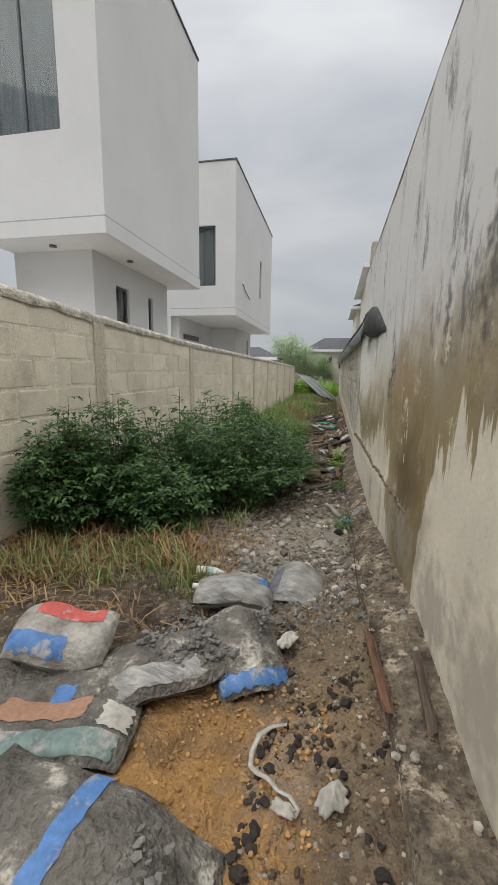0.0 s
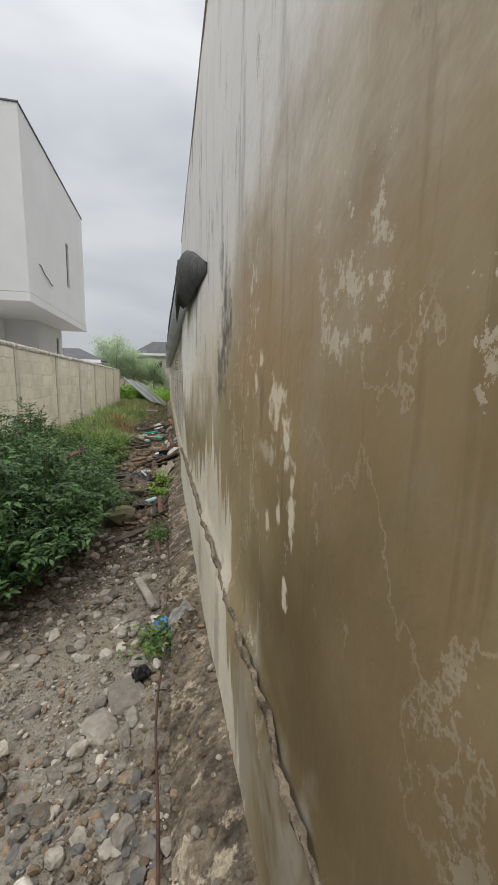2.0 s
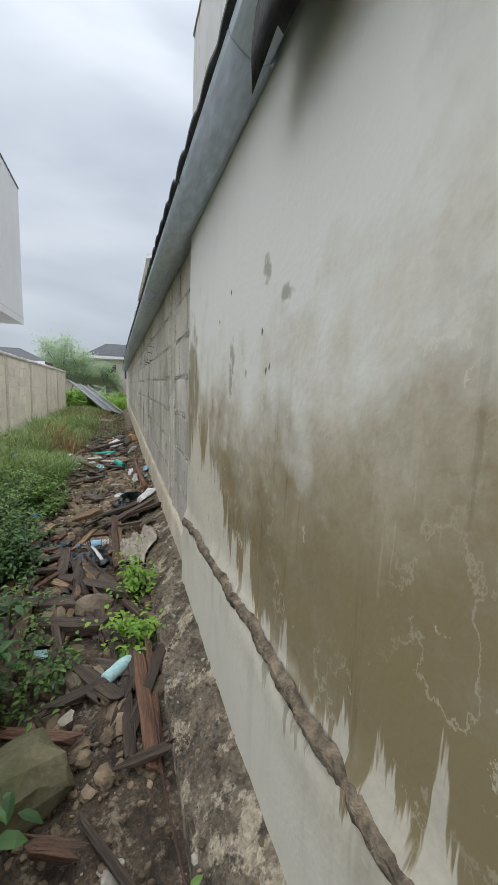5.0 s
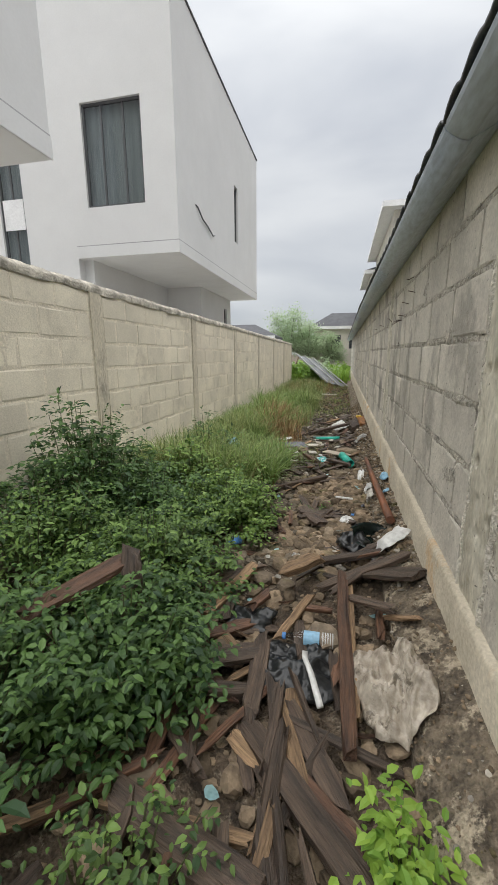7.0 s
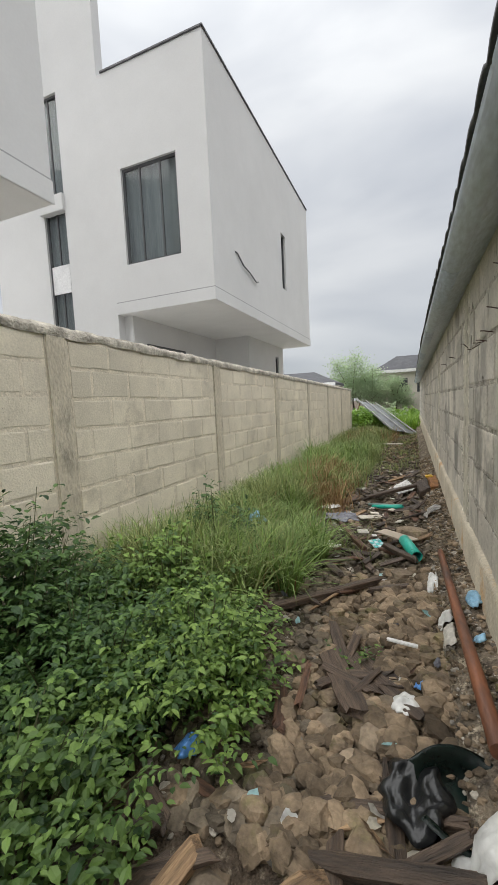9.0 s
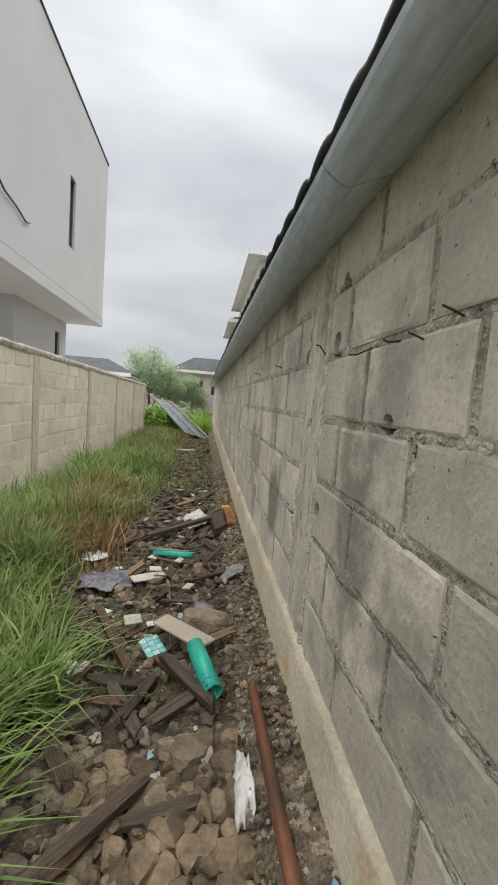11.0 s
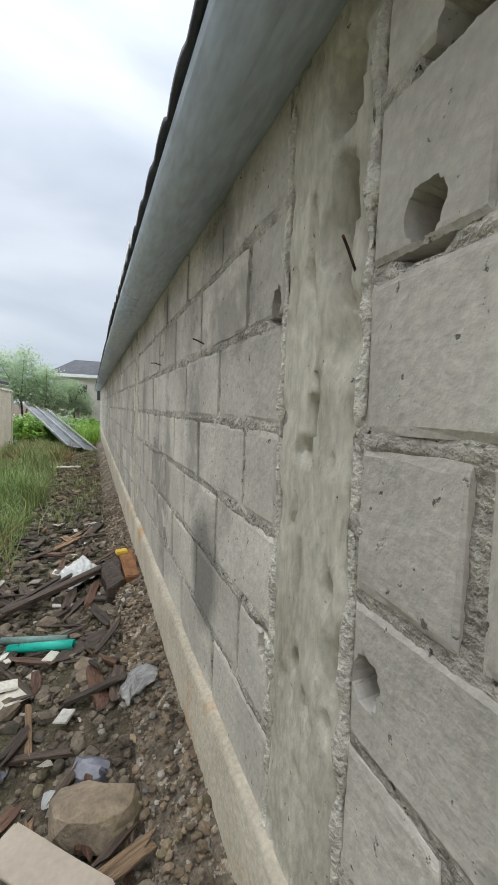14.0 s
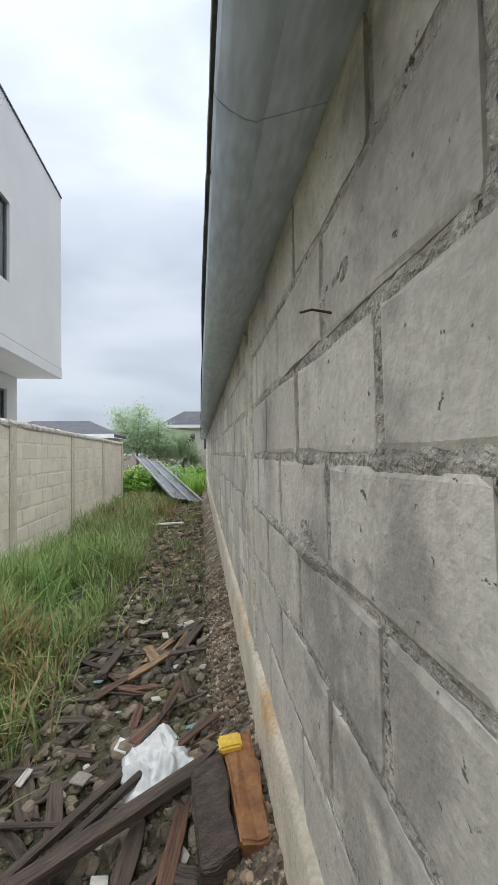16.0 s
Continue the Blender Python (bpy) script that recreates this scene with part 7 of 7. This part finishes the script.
def pipe(a, b, r, material, label, lift=0.0, wall=0.006):
    """A cut length of plastic pipe with open ends."""
    pa = Vector((a[0], a[1], resting_z(*a[:2]) + r + lift + (a[2] if len(a) > 2 else 0)))
    pb = Vector((b[0], b[1], resting_z(*b[:2]) + r + lift + (b[2] if len(b) > 2 else 0)))
    d = pb - pa
    bm = bmesh.new()
    n, s = 20, []
    for rad in (r, r - wall):
        for t in (0, 0.5, 1):
            s.append([bm.verts.new((rad * math.cos(k * math.tau / n) * (1 + 0.04 * math.sin(k * 0.6)), rad * math.sin(k * math.tau / n), d.length * t + (0.012 * r / 0.05 * noise.noise((k * 0.7, t, r * 90)) if t != 0.5 else 0))) for k in range(n)])
    for p, q, flip in ((s[0], s[1], 0), (s[1], s[2], 0), (s[3], s[4], 1), (s[4], s[5], 1), (s[2], s[5], 0), (s[0], s[3], 1)):
        for k in range(n):
            f = (p[k], p[(k + 1) % n], q[(k + 1) % n], q[k])
            bm.faces.new(f[::-1] if flip else f).smooth = True
    ob = part("pipe", bm, material)
    ob.matrix_world = Matrix.Translation(pa) @ d.to_track_quat("Z", "Y").to_matrix().to_4x4()
    return tagged(ob, label, "pipe", "cut plastic pipes")


pipe((-0.11, 10.73, 0.05), (-0.008, 10.38), 0.047, M_TURQ, "scuffed turquoise plastic pipe lying on rubble", 0.03)
pipe((-0.532, 12.39), (-0.152, 12.21), 0.027, M_TURQ, "short turquoise plastic pipe half buried", 0.04, 0.004)
pipe((-0.592, 12.51), (-0.192, 12.32), 0.022, M_TEALGREY, "dirty grey-green plastic pipe beside another", 0.03, 0.004)


def bottle(x, y, z, turn, ln, r, label_mat, cap_mat, label, bars=True, body=None):
    b = thing("plastic_bottle", label, "bottle", at=pose(x, y, z, 0, 90, turn))
    prof = [(0.0, 0.3), (0.01, 0.92), (0.03, 1.0), (0.25, 1.0), (0.27, 0.95), (0.29, 1.0), (0.62, 1.0), (0.7, 0.95), (0.82, 0.6), (0.9, 0.4), (0.95, 0.38)]
    bm = tube([(0, 0, ln * t) for t, _ in prof], [r * k for _, k in prof], 16)
    part("body", bm, body or M_CLEAR, b).visible_shadow = False
    part("cap", tube([(0, 0, ln * 0.93), (0, 0, ln * 0.95), (0, 0, ln)], [r * 0.44, r * 0.47, r * 0.45], 14), cap_mat, b, "blue screw cap")
    lab = part("label", tube([(0, 0, ln * 0.31), (0, 0, ln * 0.45), (0, 0, ln * 0.6)], [r * 1.02] * 3, 20, False), label_mat, b)
    if bars:
        for k in range(5):
            part("print_bar", tube([(0, 0, ln * (0.06 + 0.045 * k)), (0, 0, ln * (0.06 + 0.045 * k) + 0.004)], [r * 1.015] * 2, 20, False), M_PLASTIC_W, b)
    return b


bottle(-0.13, 7.27, ground_z(-0.2, 7.27) + 0.055, 182, 0.25, 0.034, M_PLASTIC_LB, M_PLASTIC_B, "clear plastic water bottle with blue label on scrap wood")
bottle(-0.12, 5.62, ground_z(-0.12, 5.62) + 0.06, 48, 0.19, 0.028, M_AQUA, M_PLASTIC_W, "pale aqua plastic bottle lying beside planks", False, M_AQUA)
bottle(-0.93, 1.84, ground_z(-0.93, 1.84) + 0.05, 0, 0.20, 0.028, M_AQUA, M_PLASTIC_W, "white plastic tube with an aqua band", False, M_PLASTIC_W)
ribbon([(-0.262, 7.13, 0.255), (-0.260, 7.09, 0.26), (-0.245, 7.05, 0.262), (-0.228, 7.01, 0.26), (-0.205, 6.94, 0.255), (-0.183, 6.87, 0.25)], 0.024, M_PLASTIC_W, "bent white plastic strip", "plastic_strip", "strip", 0.008)

# wood chunk with a yellow end, against the wall foot
chunk = thing("wood_chunk", "orange-brown broken timber block with yellow paint", "wood", at=pose(0.18, 12.93, 0.13, 3, -4, 5))
cb = box(0.0, 0.115, -0.20, 0.18, 0.0, 0.20, 0.008)
bmesh.ops.subdivide_edges(cb, edges=cb.edges, cuts=4)
for v in cb.verts:
    v.co += Vector((0.022, 0.022, 0.02)) * noise.noise(v.co * 13)
    v.co.z += 0.30 * (v.co.y + 0.2) * (0.4 if v.co.z > 0.1 else 0.0)
part("timber", cb, M_CHUNK, chunk)
cb = box(-0.14, -0.006, -0.20, 0.16, 0.0, 0.17, 0.006)
bmesh.ops.subdivide_edges(cb, edges=cb.edges, cuts=4)
for v in cb.verts:
    v.co += Vector((0.02, 0.02, 0.02)) * noise.noise(v.co * 11 + Vector((4, 0, 0)))
    v.co.z += 0.45 * (v.co.y + 0.2) * (0.4 if v.co.z > 0.1 else 0.0) + 0.5 * min(0.0, v.co.x + 0.03) * (1 if v.co.z > 0.1 else 0)
part("dark_face", cb, M_WOOD_DARK, chunk, "dark weathered side of the timber")
part("paint_patch", box(-0.02, 0.075, 0.11, 0.185, 0.235, 0.265, 0.008), M_YELLOW, chunk, "yellow painted end")

# nails and bent ties in the block wall
for y, z, dy, dz in ((11.19, 1.85, -0.06, 0.012), (12.17, 1.86, 0.05, 0.02), (10.26, 1.82, -0.05, 0.05), (9.80, 1.82, 0.03, -0.03), (8.94, 1.95, -0.06, 0.008), (9.21, 1.90, -0.05, 0.01), (9.06, 2.09, -0.05, -0.03), (9.51, 1.79, -0.04, 0.01), (9.63, 1.81, -0.04, -0.01), (9.38, 1.82, -0.03, 0.01)):
    tagged(part("nail", tube([(RX + 0.02, y, z), (RX - 0.035, y + dy * 0.6, z + dz), (RX - 0.055, y + dy, z + dz)], 0.0026, 6), M_RUST), "rusty nail sticking out of the mortar", "nail", "nails in the block wall")

# collapsed sheet-metal panel at the far end, its upper end propped on a post
M_BATTEN = mat("weathered_batten", (0.42, 0.42, 0.41), (0.25, 0.25, 0.24), 5, 0.8, 0.2)
PANEL_A, PANEL_B = Vector((-0.35, 23.6, 0.16)), Vector((-2.35, 29.6, 1.35))
panel_dir = PANEL_B - PANEL_A
panel = thing("metal_panel", "collapsed corrugated metal fence panel on battens", "panel", at=Matrix.Translation(PANEL_A) @ panel_dir.to_track_quat("X", "Z").to_matrix().to_4x4() @ pose(0, 0, 0, 14))
pv, pf = [], []
for i in range(81):
    for j in range(7):
        pv.append((i * 0.08, (j - 3) * 0.17, 0.018 * math.sin(i * 1.6) + 0.05 * noise.noise((i * 0.12, j * 0.5, 0))))
pf = [(i * 7 + j, (i + 1) * 7 + j, (i + 1) * 7 + j + 1, i * 7 + j + 1) for i in range(80) for j in range(6)]
sh = part("sheet", mesh_of("sheet", pv, pf, M_PANEL, False), None, panel)
so = sh.modifiers.new("thick", "SOLIDIFY")
so.thickness = 0.01
for j in (-0.52, 0.0, 0.52):
    part("batten", box(-0.25, 6.6, j - 0.022, j + 0.022, 0.04, 0.085, 0.005), M_BATTEN, panel, "pale weathered batten")
for j in (-0.4, 0.4):
    part("post", tube([(6.2, j, 0.0), (6.45, j, -1.55)], 0.04, 8), M_WOOD_PALE, panel)

# small plants on the path
for x, y, rx, h, s, lm in ((0.06, 6.40, 0.09, 0.24, 401, M_LEAF_LIME), (-0.02, 5.93, 0.10, 0.16, 402, M_LEAF_LIME), (0.08, 2.96, 0.06, 0.08, 403, M_LEAF_BRIGHT), (0.06, 4.55, 0.09, 0.12, 404, M_LEAF_BRIGHT), (-0.45, 5.75, 0.2, 0.26, 405, M_LEAF_BRIGHT), (-0.65, 6.2, 0.3, 0.35, 406, M_LEAF_BRIGHT), (-0.3, 9.0, 0.06, 0.08, 407, M_LEAF_BRIGHT)):
    shrub(x, y, rx, rx, h, 14, 6, lm, "small bright green weed growing among rubble", (0.036, 0.022) if lm is M_LEAF_LIME else (0.03, 0.018), s, name="weed")
grass("grass", (-0.95, -0.45, 10.4, 12.0), 60, 0.35, M_GRASS, "stray long grass blades over the rubble", 15, 0.5)


# ---- torn scraps and slivers strewn over the rubble ----
def shard(x, y, ln, wd, material, label, seed, name="scrap", category="litter"):
    """A thin torn piece with an uneven outline, bent once, lying tilted on the stones."""
    r = random.Random(seed)
    bm = bmesh.new()
    ring = []
    for k in range(8):
        a = k * math.tau / 8 + r.uniform(-0.25, 0.25)
        q = r.uniform(0.6, 1.1)
        px, py = math.cos(a) * ln / 2 * q, math.sin(a) * wd / 2 * q
        ring.append(bm.verts.new((px, py, 0.25 * abs(px) * r.uniform(0.3, 1.0))))
    mid = bm.verts.new((0, 0, r.uniform(-0.004, 0.008)))
    for k in range(8):
        bm.faces.new((ring[k], ring[(k + 1) % 8], mid))
    bmesh.ops.solidify(bm, geom=bm.faces[:], thickness=0.004)
    ob = part(name, bm, material)
    ob.matrix_world = pose(x, y, ground_z(x, y) + 0.045, r.uniform(-18, 18), r.uniform(-18, 18), r.uniform(0, 360))
    return tagged(ob, label, category)


scraps = [(M_PLASTIC_W, "torn scrap of white plastic on the rubble"), (M_WOOD_PALE, "pale splinter of wood on the rubble"), (M_TILE, "broken cream tile shard on the rubble"), (M_PLASTIC_G, "smoky grey plastic scrap on the rubble"), (M_WOOD_RED, "reddish wood splinter on the rubble"), (M_PAPER, "dirty torn paper on the rubble"), (M_AQUA, "pale aqua plastic shard on the rubble")]
rnd = random.Random(77)
for i in range(90):
    if i % 3 == 0:
        x, y = rnd.uniform(-0.9, 0.08), rnd.uniform(8.0, 10.6)
    elif i % 3 == 1:
        x, y = rnd.uniform(-0.95, 0.08), rnd.uniform(10.6, 14.5)
    else:
        x, y = rnd.uniform(-0.85, 0.08), rnd.uniform(5.4, 8.2)
    m, lab = scraps[(i * 5 + i // 7) % 7]
    long = m in (M_WOOD_PALE, M_WOOD_RED)
    shard(x, y, rnd.uniform(0.10, 0.2) if long else rnd.uniform(0.04, 0.11), rnd.uniform(0.015, 0.03) if long else rnd.uniform(0.03, 0.07), m, lab, 500 + i, "wood_splinter" if long else "scrap", "wood" if long else "litter")
# dark boards and sticks among the stones by the grass
for i in range(22):
    x, y = rnd.uniform(-1.05, -0.15), rnd.uniform(8.5, 10.8)
    a, ln = rnd.uniform(0, math.tau), rnd.uniform(0.12, 0.38)
    dx, dy = math.cos(a) * ln / 2, math.sin(a) * ln / 2
    m, lab = kinds[rnd.randrange(4)]
    plank((x - dx, y - dy, rnd.uniform(0.02, 0.06)), (min(0.1, x + dx), y + dy, rnd.uniform(0.02, 0.06)), rnd.uniform(0.025, 0.07), rnd.uniform(0.012, 0.03), m, lab, 700 + i, twist=rnd.uniform(-15, 15))
